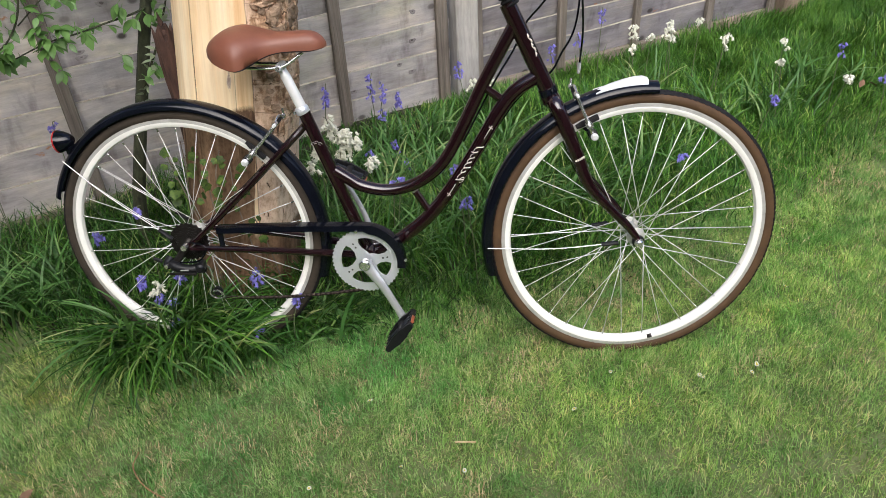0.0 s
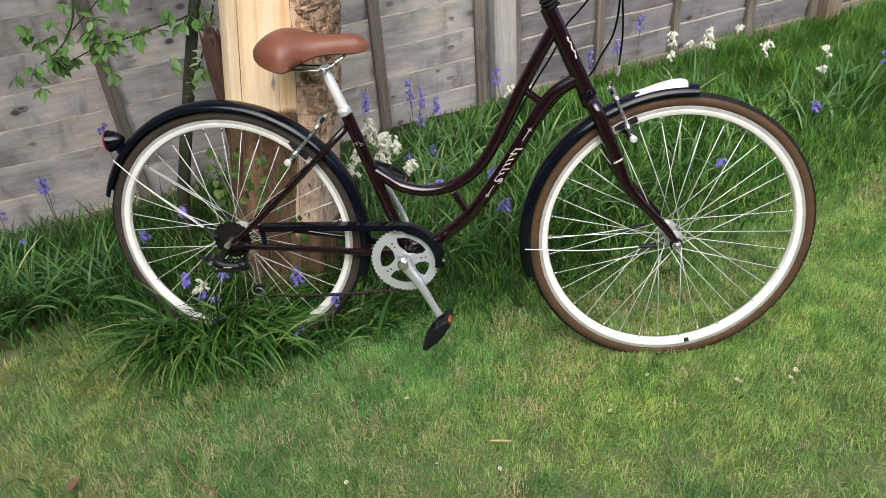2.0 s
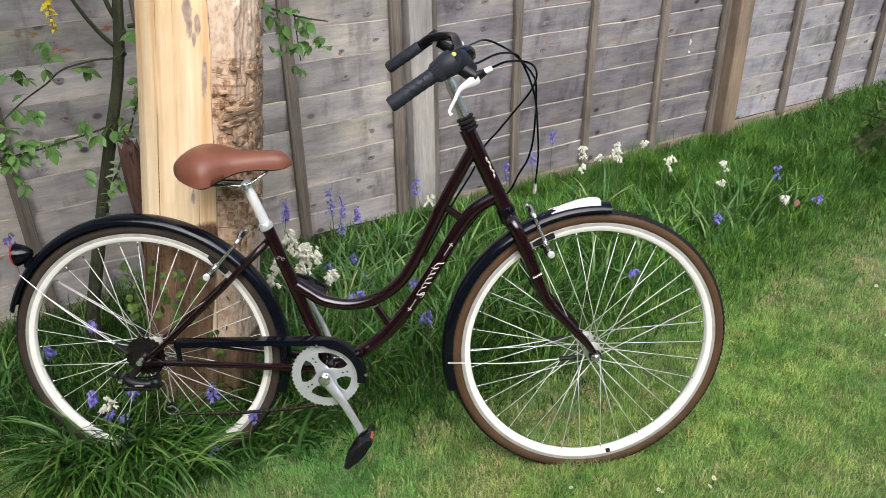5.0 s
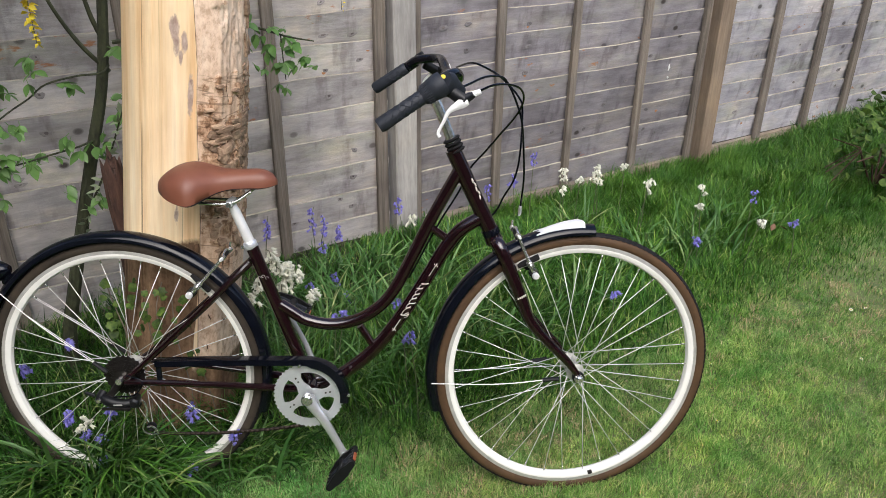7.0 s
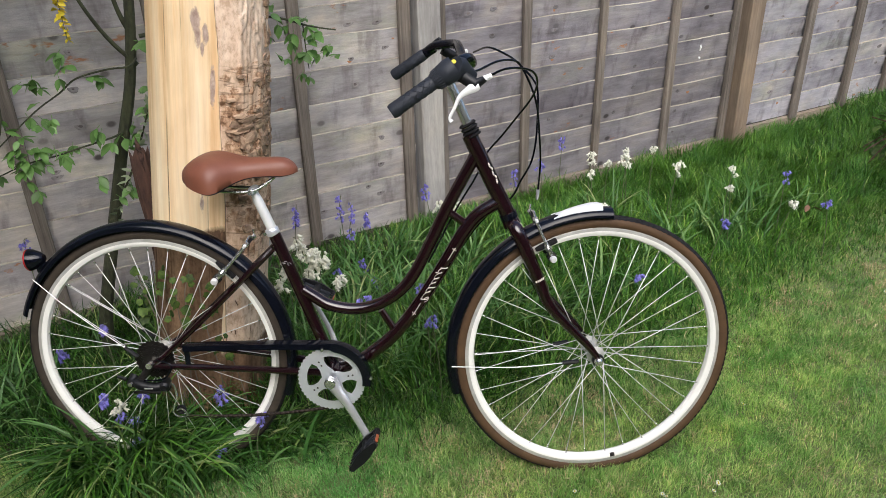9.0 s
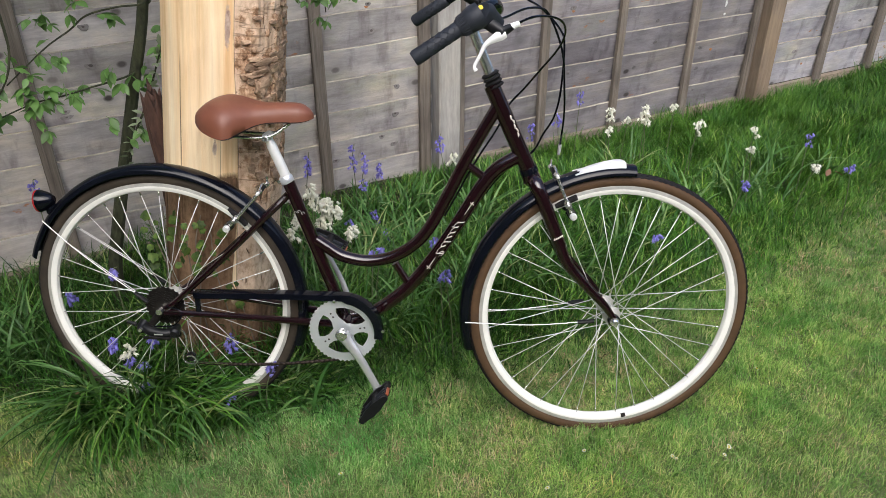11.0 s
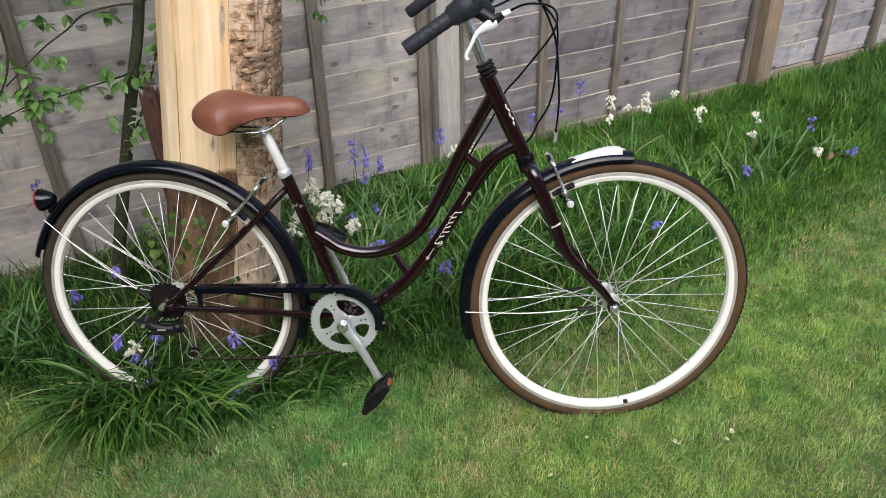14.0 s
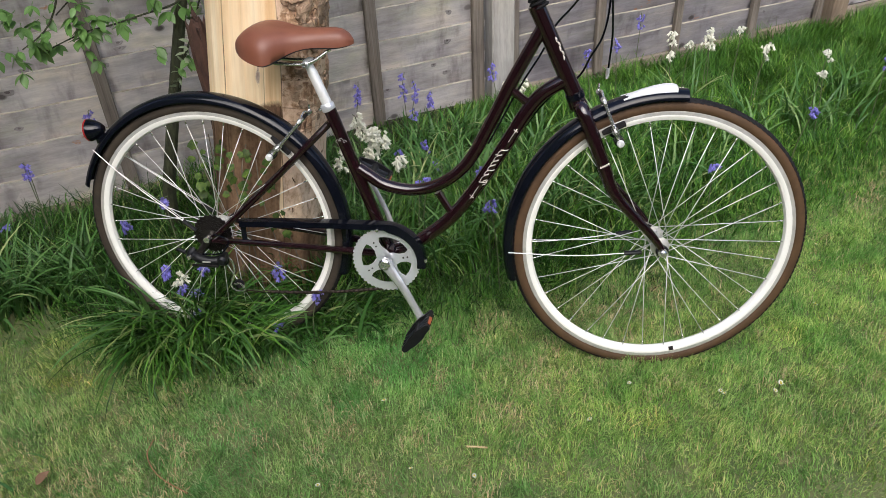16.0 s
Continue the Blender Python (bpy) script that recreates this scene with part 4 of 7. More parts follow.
    some = n.new("ShaderNodeMath")
    some.operation = "MULTIPLY"
    l.new(lines, some.inputs[0])
    l.new(flaky.outputs["Fac"], some.inputs[1])
    dark = n.new("ShaderNodeRGB")
    dark.outputs[0].default_value = (0.10, 0.055, 0.030, 1)
    col = mix(where("crack", grain, 0.22, 0.3), col, dark.outputs[0])
    col = mix(some.outputs[0], col, dark.outputs[0])
    l.new(col, b.inputs["Base Color"])
    bp = n.new("ShaderNodeBump")
    bp.inputs["Strength"].default_value, bp.inputs["Distance"].default_value = 0.5, 0.004
    l.new(speck, bp.inputs["Height"])
    l.new(bp.outputs[0], b.inputs["Normal"])
    return m


CHIP = mat("split_bark", (0.46, 0.325, 0.215), (0.205, 0.125, 0.075), 55.0, (1, 1, 2.2), rough=0.9, bump=0.8, bump_scale=160, rand=0.35)


def bark_chips(log):
    """Thick flakes and blocks of inner bark left on the log's rough side."""
    rng = random.Random(41)
    flat = math.atan2(-0.94, -0.34)
    # from height, to height, how many, widths, heights, from angle, to angle
    bands = ((0.835, 0.882, 26, (0.030, 0.060), (0.012, 0.026), 0.42, 1.75), (0.725, 0.835, 44, (0.014, 0.034), (0.014, 0.034), 0.45, 1.8), (0.89, 1.01, 20, (0.010, 0.030), (0.006, 0.016), 0.45, 1.8),
             (0.50, 0.72, 30, (0.012, 0.034), (0.010, 0.030), 0.42, 1.8), (1.0, 1.5, 22, (0.010, 0.022), (0.03, 0.08), 1.15, 1.8))
    for z0, z1, count, ws, hs, d0, d1 in bands:
        for _ in range(count):
            z, d = rng.uniform(z0, z1), rng.uniform(d0, d1)
            w, h, thick = rng.uniform(*ws) / 2, rng.uniform(*hs) / 2, rng.uniform(0.004, 0.008)
            r = min(0.152 + 0.006 * math.sin(2.2 * z + 1) + 0.004 * math.sin(3 * (flat + d)), 0.128 / max(math.cos(d), 0.3)) - 0.001
            out = Vector((math.cos(flat + d), math.sin(flat + d), 0))
            along = Vector((-out.y, out.x, 0))
            k = rng.randint(6, 8)
            ring = []
            for i in range(k):
                a = 2 * math.pi * (i + rng.uniform(-0.25, 0.25)) / k
                c, q = math.cos(a), math.sin(a)
                f = rng.uniform(0.8, 1.1) / max(abs(c), abs(q)) ** 0.7
                ring.append((w * c * f, h * q * f))
            bend = [-(u * u) / (2 * r) for u, _ in ring]
            tilt = rng.uniform(-0.10, 0.10)
            vs = [along * u + Vector((0, 0, v)) + out * (b - 0.006) for (u, v), b in zip(ring, bend)]
            vs += [along * u + Vector((0, 0, v)) + out * (b + thick * 0.75 + tilt * v) for (u, v), b in zip(ring, bend)]
            vs += [along * u * 0.82 + Vector((0, 0, v * 0.80)) + out * (b * 0.67 + thick + tilt * v + rng.uniform(-0.0008, 0.0008)) for (u, v), b in zip(ring, bend)]
            fs = [(k * j + i, k * j + (i + 1) % k, k * j + k + (i + 1) % k, k * j + k + i) for j in range(2) for i in range(k)]
            g = Geo().add(vs, fs + [tuple(2 * k + i for i in range(k))])
            part("bark_chip", g, CHIP, log, matrix=Matrix.Translation(Vector((0.295 + 0.142 * z, -0.893, z)) + out * r))


def build_log():
    na = 300
    zs = np.concatenate([np.linspace(-0.12, 0.50, 90), np.linspace(0.50, 1.20, 200)[1:], np.linspace(1.20, 1.70, 60)[1:]]).tolist()
    nz = len(zs) - 1
    flat = math.atan2(-0.94, -0.34)
    vs = []
    masks = {k: [] for k in ("rough_side", "bark", "dark_tone", "stain", "crack", "flaky")}
    stains = ((-0.13, 1.115, 0.085, 0.030), (-0.10, 1.078, 0.060, 0.026), (0.045, 1.082, 0.055, 0.024), (-0.02, 1.045, 0.035, 0.018), (0.155, 0.955, 0.055, 0.055), (-0.10, 0.655, 0.04, 0.030))
    cracks = ((-0.70, 0.30, 0.95, 1.0), (-0.675, 0.93, 1.70, 0.7), (-0.38, 0.62, 1.30, 0.5), (-0.20, 0.98, 1.30, 0.35), (0.02, 0.30, 0.76, 0.6), (0.10, 0.86, 1.22, 0.4))
    for z in zs:
        bias = float(np.interp(z, (0.30, 0.44, 0.52, 0.66, 0.74, 0.82, 0.845, 0.865, 0.885, 0.905, 0.98, 1.02, 1.3), (-0.40, -0.22, 0.02, 0.06, 0.10, 0.04, 0.30, 0.42, 0.30, 0.02, 0.0, -0.30, -0.24)))
        seam = 0.31 + 0.03 * math.sin(4 * z) + 0.02 * math.sin(11 * z + 1) - 0.16 * min(max((z - 1.02) / 0.25, 0), 1)
        for i in range(na):
            a = 2 * math.pi * i / na
            d = (a - flat + math.pi) % (2 * math.pi) - math.pi
            r = 0.152 + 0.006 * math.sin(2.2 * z + 1) + 0.004 * math.sin(3 * a)
            if abs(d) < 1.2:
                r = min(r, (0.128 + 0.003 * math.sin(5 * z)) / max(math.cos(d), 0.3))
            c, s = math.cos(a), math.sin(a)
            p = Vector((c * 3.2, s * 3.2, z * 3.0))
            rough = min(max((d - seam + 0.03) / 0.06, 0), 1) if d > 0 else min(max((-d - 1.9) / 0.2, 0), 1)
            lump = noise.noise(p * 1.6) * 0.005 + noise.noise(p * 6) * 0.003
            plate = 0.7 * noise.noise(Vector((c * 3.6, s * 3.6, z * 15)) + Vector((0.4, 0.4, 0.5)) * noise.noise(p * 3)) + 0.5 * noise.noise(Vector((c * 9, s * 9, z * 34))) + bias
            plate_up = min(max((plate - 0.12) / 0.05, 0), 1)
            split = abs(noise.noise(Vector((c * 2.2, s * 2.2, z * 17 + 0.6 * noise.noise(p * 2)))))
            cell = abs(noise.noise(Vector((c * 8, s * 8, z * 9))))
            gap = max(1 - split / 0.035, 0) if noise.noise(p * 1.1) > -0.05 and z < 1.02 else 0.0
            gap = max(gap, 0.8 * max(1 - cell / 0.03, 0) if 0.70 < z < 0.86 else 0.0)
            line = 0.0
            for cd, z0, z1, k in cracks:
                if z0 < z < z1:
                    line = max(line, k * max(1 - abs(d - cd - 0.010 * math.sin(9 * z)) / 0.022, 0) * min(1, 12 * (z - z0), 12 * (z1 - z)))
            edge = 0.8 * max(1 - abs(d - seam) / 0.022, 0)
            r += rough * (lump + 0.0035 * plate_up - 0.004 * gap - 0.002) - 0.003 * line - 0.003 * edge + 0.0010 * noise.noise(Vector((c * 14, s * 14, z * 2)))
            vs.append((0.295 + 0.142 * z + r * c, -0.893 + r * s, z))
            masks["rough_side"].append(rough)
            masks["flaky"].append(rough * min(max((1.02 - z) / 0.04, 0), 1) * min(max((z - 0.40) / 0.1, 0), 1))
            masks["bark"].append(rough * min(max(0.44 + 1.15 * bias + 0.5 * (plate - bias), 0), 1))
            low = 0.555 + 0.025 * math.sin(3.2 * d + 1)
            masks["dark_tone"].append(min(max((low - z) / 0.08 + 0.5, 0), 1) * min(max(max((0.16 + 0.45 * z - d) / 0.08, (0.24 - z) / 0.08), 0), 1) if -1.9 < d else 0.0)
            masks["stain"].append(max([0.0] + [0.86 - 0.42 * ((d - sd) / sw) ** 2 - 0.42 * ((z - sz) / sh) ** 2 for sd, sz, sw, sh in stains]))
            masks["crack"].append(max(line, edge, rough * gap))
    fs = [(k * na + i, k * na + (i + 1) % na, (k + 1) * na + (i + 1) % na, (k + 1) * na + i) for k in range(nz) for i in range(na)]
    g = Geo().add(vs, fs + [tuple(nz * na + i for i in range(na))])
    me = g.mesh("log_post", log_wood())
    for k, values in masks.items():
        me.attributes.new(k, "FLOAT", "POINT").data.foreach_set("value", np.array(values, dtype=np.float32))
    ob = new("log_post", me)
    bark_chips(ob)
    return tagged(ob, "upright debarked log with a smooth pale sawn face and rough side", "log")


build_log()


# ---- bicycle ----
V0 = 0.356
HUB = Vector((0.1442, -1.1157, 0.3338))
BIKE_TURN = Matrix.Rotation(radians(-30.95), 4, "Z") @ Matrix.Rotation(radians(-10.03), 4, "X")
bicycle = new("bicycle")
bicycle.matrix_basis = Matrix.Translation(HUB - V0 * (BIKE_TURN @ Vector((0, 0, 1)))) @ BIKE_TURN
tagged(bicycle, "maroon step-through city bicycle leaning its saddle against a log", "bicycle")
STEER = Matrix.Translation((1.1086, 0, V0)) @ Matrix.Rotation(radians(7.43), 4, "Z")


def at(u, v, w=0.0):
    """A place on the bicycle: ahead of and above the rear hub, w out to the chain side."""
    return Vector((u, -w, v + V0))


def ats(rows, n=8):
    return spline([at(*r) for r in rows], n)


def steered(u, v, w=0.0):
    """A place given ahead of and above the front hub, turned with the handlebar."""
    return STEER @ Vector((u, -w, v))


def frame_parts():
    bb = (0.455, -0.059)
    part("seat_tube", tube([at(*bb), at(0.323, 0.313)], 0.0150, 16), PAINT, bicycle)
    part("top_tube", tube(ats([(0.385, 0.160), (0.41, 0.143), (0.449, 0.119), (0.511, 0.108), (0.573, 0.121), (0.627, 0.155), (0.667, 0.204), (0.713, 0.294), (0.758, 0.387), (0.822, 0.505)]), 0.0148, 16), PAINT, bicycle)
    part("down_tube", tube(ats([(*bb,), (0.50, -0.046), (0.561, -0.005), (0.618, 0.047), (0.682, 0.132), (0.743, 0.23), (0.788, 0.308), (0.824, 0.353), (0.878, 0.388)]), 0.0168, 16), PAINT, bicycle)
    part("head_tube", tube([at(0.803, 0.546), at(0.895, 0.352)], 0.0190, 18), PAINT, bicycle)
    part("brace", tube([at(0.756, 0.357), at(0.797, 0.327)], 0.0095, 10), PAINT, bicycle)
    part("brace", tube([at(0.580, 0.105), at(0.612, 0.052)], 0.0095, 10), PAINT, bicycle)
    part("bottom_bracket", lathe([(0.0, -0.036), (0.021, -0.036), (0.021, 0.036), (0.0, 0.036)], 18, centre=at(*bb)), PAINT, bicycle)
    for s in (1, -1):
        part("seat_stay", tube(ats([(0.322, 0.272, s * 0.014), (0.27, 0.222, s * 0.033), (0.16, 0.117, s * 0.052), (0.045, 0.012, s * 0.062), (0.012, -0.014, s * 0.064)], 5), [0.0088, 0.0072], 10), PAINT, bicycle)
        part("chain_stay", tube(ats([(0.44, -0.058, s * 0.02), (0.37, -0.050, s * 0.034), (0.2, -0.034, s * 0.05), (0.01, -0.022, s * 0.064)], 5), [0.0105, 0.0078], 10), PAINT, bicycle)
        g = tube([at(0.0, -0.017, s * 0.060), at(0.0, -0.017, s * 0.078)], 0.008, 8)
        part("axle_nut", g, STEEL, bicycle)
    part("seat_clamp", tube([at(0.325, 0.303), at(0.324, 0.306), at(0.320, 0.317), at(0.319, 0.320)], [0.0150, 0.0168, 0.0168, 0.0150], 18), SILVER, bicycle)
    part("clamp_bolt", tube([at(0.306, 0.308, 0.012), at(0.306, 0.308, -0.012)], 0.0042, 10), STEEL, bicycle)
    part("seat_post", tube([at(0.323, 0.313), at(0.292, 0.392), at(0.288, 0.402), at(0.284, 0.412)], [0.0122, 0.0118, 0.0100, 0.0095], 16), POSTM, bicycle)
    part("headset_cup", tube([at(0.893, 0.357), at(0.899, 0.343)], 0.0215, 18), BLACK, bicycle)
    for k in range(4):
        a, b = at(0.798 + 0.004 * k, 0.572 - 0.0085 * k), at(0.801 + 0.004 * k, 0.566 - 0.0085 * k)
        part("bellows_ring", tube([a, (a + b) / 2, b], [0.0185, 0.0215, 0.0185], 16), RUBBER, bicycle)


frame_parts()


def decal():
    """A run of pale flourishes on the down tube, no letters."""
    axis = (at(0.766, 0.269) - at(0.664, 0.103)).normalized()
    out = Vector((0, -1, 0))
    over = axis.cross(out)
    base = at(0.664, 0.103)
    span = (at(0.766, 0.269) - base).length

    def on(t, off):
        c = base + axis * span * t
        a = off / 0.0172
        return c + over * 0.0172 * math.sin(a) + out * 0.0172 * math.cos(a)
    for t0, t1, off in ((0.02, 0.16, 0.0), (0.84, 0.98, 0.0)):
        part("decal_line", tube([on(t0, off), on((t0 + t1) / 2, off), on(t1, off)], 0.0007, 5), CREAM, bicycle)
    for t0 in (0.0, 1.0):
        g = Geo()
        for k in range(4):
            w = k * math.pi / 2
            tube([on(t0, 0.0), on(t0 + 0.022 * math.cos(w), 0.0045 * math.sin(w)), on(t0 + 0.03 * math.cos(w + 0.3), 0.006 * math.sin(w + 0.3))], [0.0006, 0.0013, 0.0005], 5, g)
        part("decal_flower", g, CREAM, bicycle)
    # seven slanted brush strokes of uneven height with thin joins, no letters
    strokes = ((0.235, 0.0105, -0.0060), (0.345, 0.0040, -0.0045), (0.420, 0.0100, -0.0050), (0.490, 0.0042, -0.0045), (0.560, 0.0050, -0.0045), (0.640, 0.0040, -0.0095), (0.725, 0.0108, -0.0050))
    for i, (t, hi, lo) in enumerate(strokes):
        bar = spline([on(t - 0.022, lo), on(t - 0.008, lo * 0.4 + hi * 0.2), on(t + 0.012, hi * 0.7), on(t + 0.030, hi)], 4)
        part("decal_stroke", tube(bar, [0.0007] + [0.0013] * (len(bar) - 2) + [0.0007], 6), CREAM, bicycle, "cream brush stroke")
        if i + 1 < len(strokes):
            t2 = strokes[i + 1][0]
            part("decal_join", tube(spline([on(t - 0.014, -0.0040), on((t + t2) / 2 - 0.014, -0.0052), on(t2 - 0.016, -0.0010)], 3), 0.0006, 5), CREAM, bicycle)
    part("decal_swash", tube(spline([on(0.20, 0.0060), on(0.235, 0.0125), on(0.285, 0.0100), on(0.270, 0.0045), on(0.245, 0.0018)], 4), [0.0005, 0.0012], 5), CREAM, bicycle)
    c = at(0.352, 0.232)
    for k in range(3):
        curl = [c + Vector((-0.010 + 0.009 * k + 0.0050 * math.cos(q) * (1 - 0.10 * q), -0.0156, 0.004 * (k % 2) + 0.0045 * math.sin(q) * (1 - 0.10 * q))) for q in (0, 1, 2, 3, 4, 5)]
        part("decal_scroll", tube(spline(curl, 3), 0.0006, 5), TRACK, bicycle, "silver painted scroll")
    top, foot = at(0.803, 0.546), at(0.895, 0.352)
    ahead = Vector((0.903, 0.0, 0.428))
    for k in range(5):
        p = top.lerp(foot, 0.36 + 0.05 * k) + ahead * 0.0125 + Vector((0, -0.0148, 0))
        q = top.lerp(foot, 0.41 + 0.05 * k) + ahead * (0.0145 if k % 2 else 0.0105) + Vector((0, -0.0130 if k % 2 else -0.0162, 0))
        part("head_badge", tube([p, (p + q) / 2 + ahead * 0.0008, q], [0.0012, 0.0026, 0.0010], 6), CREAM, bicycle)


decal()


def wheel(name, matrix, scale, label, turn, gum):
    hub = Geo()
    lathe([(0.0, -0.05), (0.006, -0.05), (0.006, -0.040), (0.010, -0.038), (0.0205, -0.0345), (0.0225, -0.0335), (0.0225, -0.0315), (0.015, -0.029), (0.0125, -0.022), (0.0115, 0.0), (0.0125, 0.022), (0.015, 0.029), (0.0225, 0.0315), (0.0225, 0.0335), (0.0205, 0.0345), (0.010, 0.038), (0.006, 0.040), (0.006, 0.05), (0.0, 0.05)], 28, hub)
    w = part(name, hub, TRACK, bicycle, label, matrix @ Matrix.Scale(scale, 4))
    tread, wall, rim, track = [], [], [], []
    for k in range(-13, 14):
        a = radians(k * 10.4)
        q = (0.3330 + 0.0165 * math.cos(a), 0.0165 * math.sin(a))
        if abs(k) <= 5:
            tread.append((q, k))
        if abs(k) >= 5:
            wall.append((q, k))
    prof = [(r + 0.0006, h) for (r, h), k in tread]
    part("tread", lathe(prof, 120, Geo()), RUBBER, w)
    knob = Geo()
    for k in range(150):
        a = 2 * math.pi * k / 150
        for s, sh in ((-1, 0), (1, 0.5)):
            b = a + sh * 2 * math.pi / 150
            for t0, t1 in ((8, 28), (31, 55)):
                pts = []
                for db in (-0.011, 0.011):
                    for th in (t0, t1):
                        th2 = radians(th) * s
                        for e in (0.0163, 0.0181):
                            r, h = 0.3330 + e * math.cos(th2), e * math.sin(th2)
                            c = b + db + (0.006 if th == t1 else 0)
                            pts.append((r * math.cos(c), h, r * math.sin(c)))
                knob.add(pts, [(1, 3, 7, 5), (0, 1, 5, 4), (2, 6, 7, 3), (0, 2, 3, 1), (4, 5, 7, 6)])
    tagged(part("tread_pattern", knob, RUBBER, w, "black moulded tread pattern"), kind="stuff")
    for s in (1, -1):
        part("sidewall", lathe([(r, h) for (r, h), k in wall if k * s > 0] if s > 0 else [(r, h) for (r, h), k in wall if k < 0], 96, Geo()), gum, w, "brown tyre sidewall")
        part("brake_track", lathe([(0.3235, s * 0.0118), (0.3220, s * 0.0130), (0.3142, s * 0.0132)], 96, Geo()), TRACK, w)
    part("rim", lathe([(0.3142, 0.0131), (0.3085, 0.0122), (0.3015, 0.0084), (0.2985, 0.0), (0.3015, -0.0084), (0.3085, -0.0122), (0.3142, -0.0131), (0.322, -0.010), (0.322, 0.010)], 120, Geo(), closed=True), RIM, w, "pale alloy rim")
    for side in (1, -1):
        for lead in (1, -1):
            a = radians(62) * lead
            f = Vector((0.0215 * math.cos(a), -side * 0.033, 0.0215 * math.sin(a)))
            e = Vector((0.2995, -side * 0.003, 0.0))
            me = tube([f, e], 0.00098, 6).mesh("spoke", SPOKE)
            ni = tube([e + (f - e).normalized() * 0.012, e], 0.0018, 6).mesh("spoke_nipple", STEEL)
            for k in range(9):
                ang = 40 * k + (0 if side > 0 else 10) + (0 if lead > 0 else 20) + turn
                for nm, m in (("spoke", me), ("spoke_nipple", ni)):
                    o = new(nm, m)
                    o.parent = w
                    o.matrix_basis = Matrix.Rotation(-radians(ang), 4, "Y")
    g = Geo()
    lathe([(0.3030, -0.0100), (0.3087, -0.0128), (0.3130, -0.0137)], 4, g, arc=(-77.0, -79.2))
    part("rim_label", g, DARKST, w)
    return w


REAR = Matrix.Translation(at(0.0, -0.017))
rear_wheel = wheel("rear_wheel", REAR @ Matrix.Rotation(radians(11), 4, "Y"), 0.972, "spoked rear wheel with a pale rim and dark-walled tyre", 0.0, DARKWALL)
front_wheel = wheel("front_wheel", STEER, 1.0, "spoked front wheel with a pale rim and brown-walled tyre", -1.2, GUM)


def gears():
    for k, (r, w) in enumerate(((0.022, 0.056), (0.026, 0.052), (0.030, 0.048), (0.035, 0.044), (0.041, 0.040), (0.050, 0.036))):
        g = Geo()
        n = 24
        vs = []
        for i in range(2 * n):
            rr = r + (0.0025 if i % 2 == 0 else -0.0018)
            c, s = math.cos(math.pi * i / n), math.sin(math.pi * i / n)
            vs += [at(rr * c, -0.017 + rr * s, w - 0.001), at(rr * c, -0.017 + rr * s, w + 0.001)]
        fs = [(2 * i, 2 * ((i + 1) % (2 * n)), 2 * ((i + 1) % (2 * n)) + 1, 2 * i + 1) for i in range(2 * n)]
        g.add(vs, fs + [tuple(2 * i for i in range(2 * n)), tuple(2 * i + 1 for i in range(2 * n - 1, -1, -1))])
        part("sprocket", g, DARKST, bicycle)
    body = Geo()
    tube(ats([(-0.044, -0.060, 0.074), (-0.02, -0.068, 0.082), (0.016, -0.072, 0.082), (0.036, -0.068, 0.072)], 4), [0.010, 0.012, 0.013, 0.013, 0.0125, 0.012, 0.0115, 0.0115, 0.0115, 0.012, 0.012, 0.011, 0.009], 12, body)
    der = part("rear_derailleur", body, PLASTIC, bicycle, "black plastic rear derailleur")
    part("derailleur_hanger", tube([at(0.0, -0.02, 0.066), at(-0.022, -0.05, 0.07), at(-0.034, -0.062, 0.072)], 0.009, 8, flat=0.5), DARKST, der)
    part("linkage_plate", block(-0.012, 0.010, -0.0950, -0.0925, V0 - 0.072, V0 - 0.068, bevel=0.001), TRACK, der)
    part("upper_knuckle", tube(ats([(-0.046, -0.052, 0.062), (-0.050, -0.060, 0.076), (-0.046, -0.064, 0.086)], 3), [0.012, 0.0095], 12), PLASTIC, der)
    part("lower_knuckle", tube([at(0.032, -0.068, 0.054), at(0.036, -0.070, 0.086), at(0.036, -0.070, 0.092)], [0.011, 0.013, 0.008], 14), PLASTIC, der)
    part("knuckle_bolt", tube([at(-0.046, -0.060, 0.088), at(-0.046, -0.060, 0.096)], 0.0055, 6), STEEL, der)
    part("link_arm", block(-0.040, 0.030, -0.098, -0.092, V0 - 0.083, V0 - 0.076, bevel=0.002), DARKST, der)
    part("cable_barrel", tube([at(-0.060, -0.052, 0.080), at(-0.082, -0.044, 0.080)], [0.0055, 0.0042], 10), PLASTIC, der)
    cage = ats([(0.03, -0.064, 0.066), (0.052, -0.075, 0.066), (0.056, -0.11, 0.066), (0.042, -0.150, 0.066), (0.058, -0.165, 0.066), (0.078, -0.160, 0.066), (0.066, -0.143, 0.066), (0.052, -0.146, 0.066)], 4)
    part("cage", tube(cage, 0.0026, 6, flat=0.6), STEEL, der, "bent steel derailleur cage")
    part("jockey_wheel", lathe([(0.0, -0.004), (0.012, -0.004), (0.0135, 0.0), (0.012, 0.004), (0.0, 0.004)], 14, centre=at(0.028, -0.085, 0.055)), PLASTIC, der)
    part("jockey_wheel", lathe([(0.0, -0.004), (0.012, -0.004), (0.0135, 0.0), (0.012, 0.004), (0.0, 0.004)], 14, centre=at(0.060, -0.150, 0.055)), PLASTIC, der)
    # lower chain run, link by link
    a, b = at(0.066, -0.168, 0.055), at(0.44, -0.141, 0.055)
    n = 30
    link = tube([Vector((0, 0, 0)), Vector((0.0127, 0, 0))], [0.0042, 0.0042], 6, flat=0.8).mesh("chain_link", CHAINM)
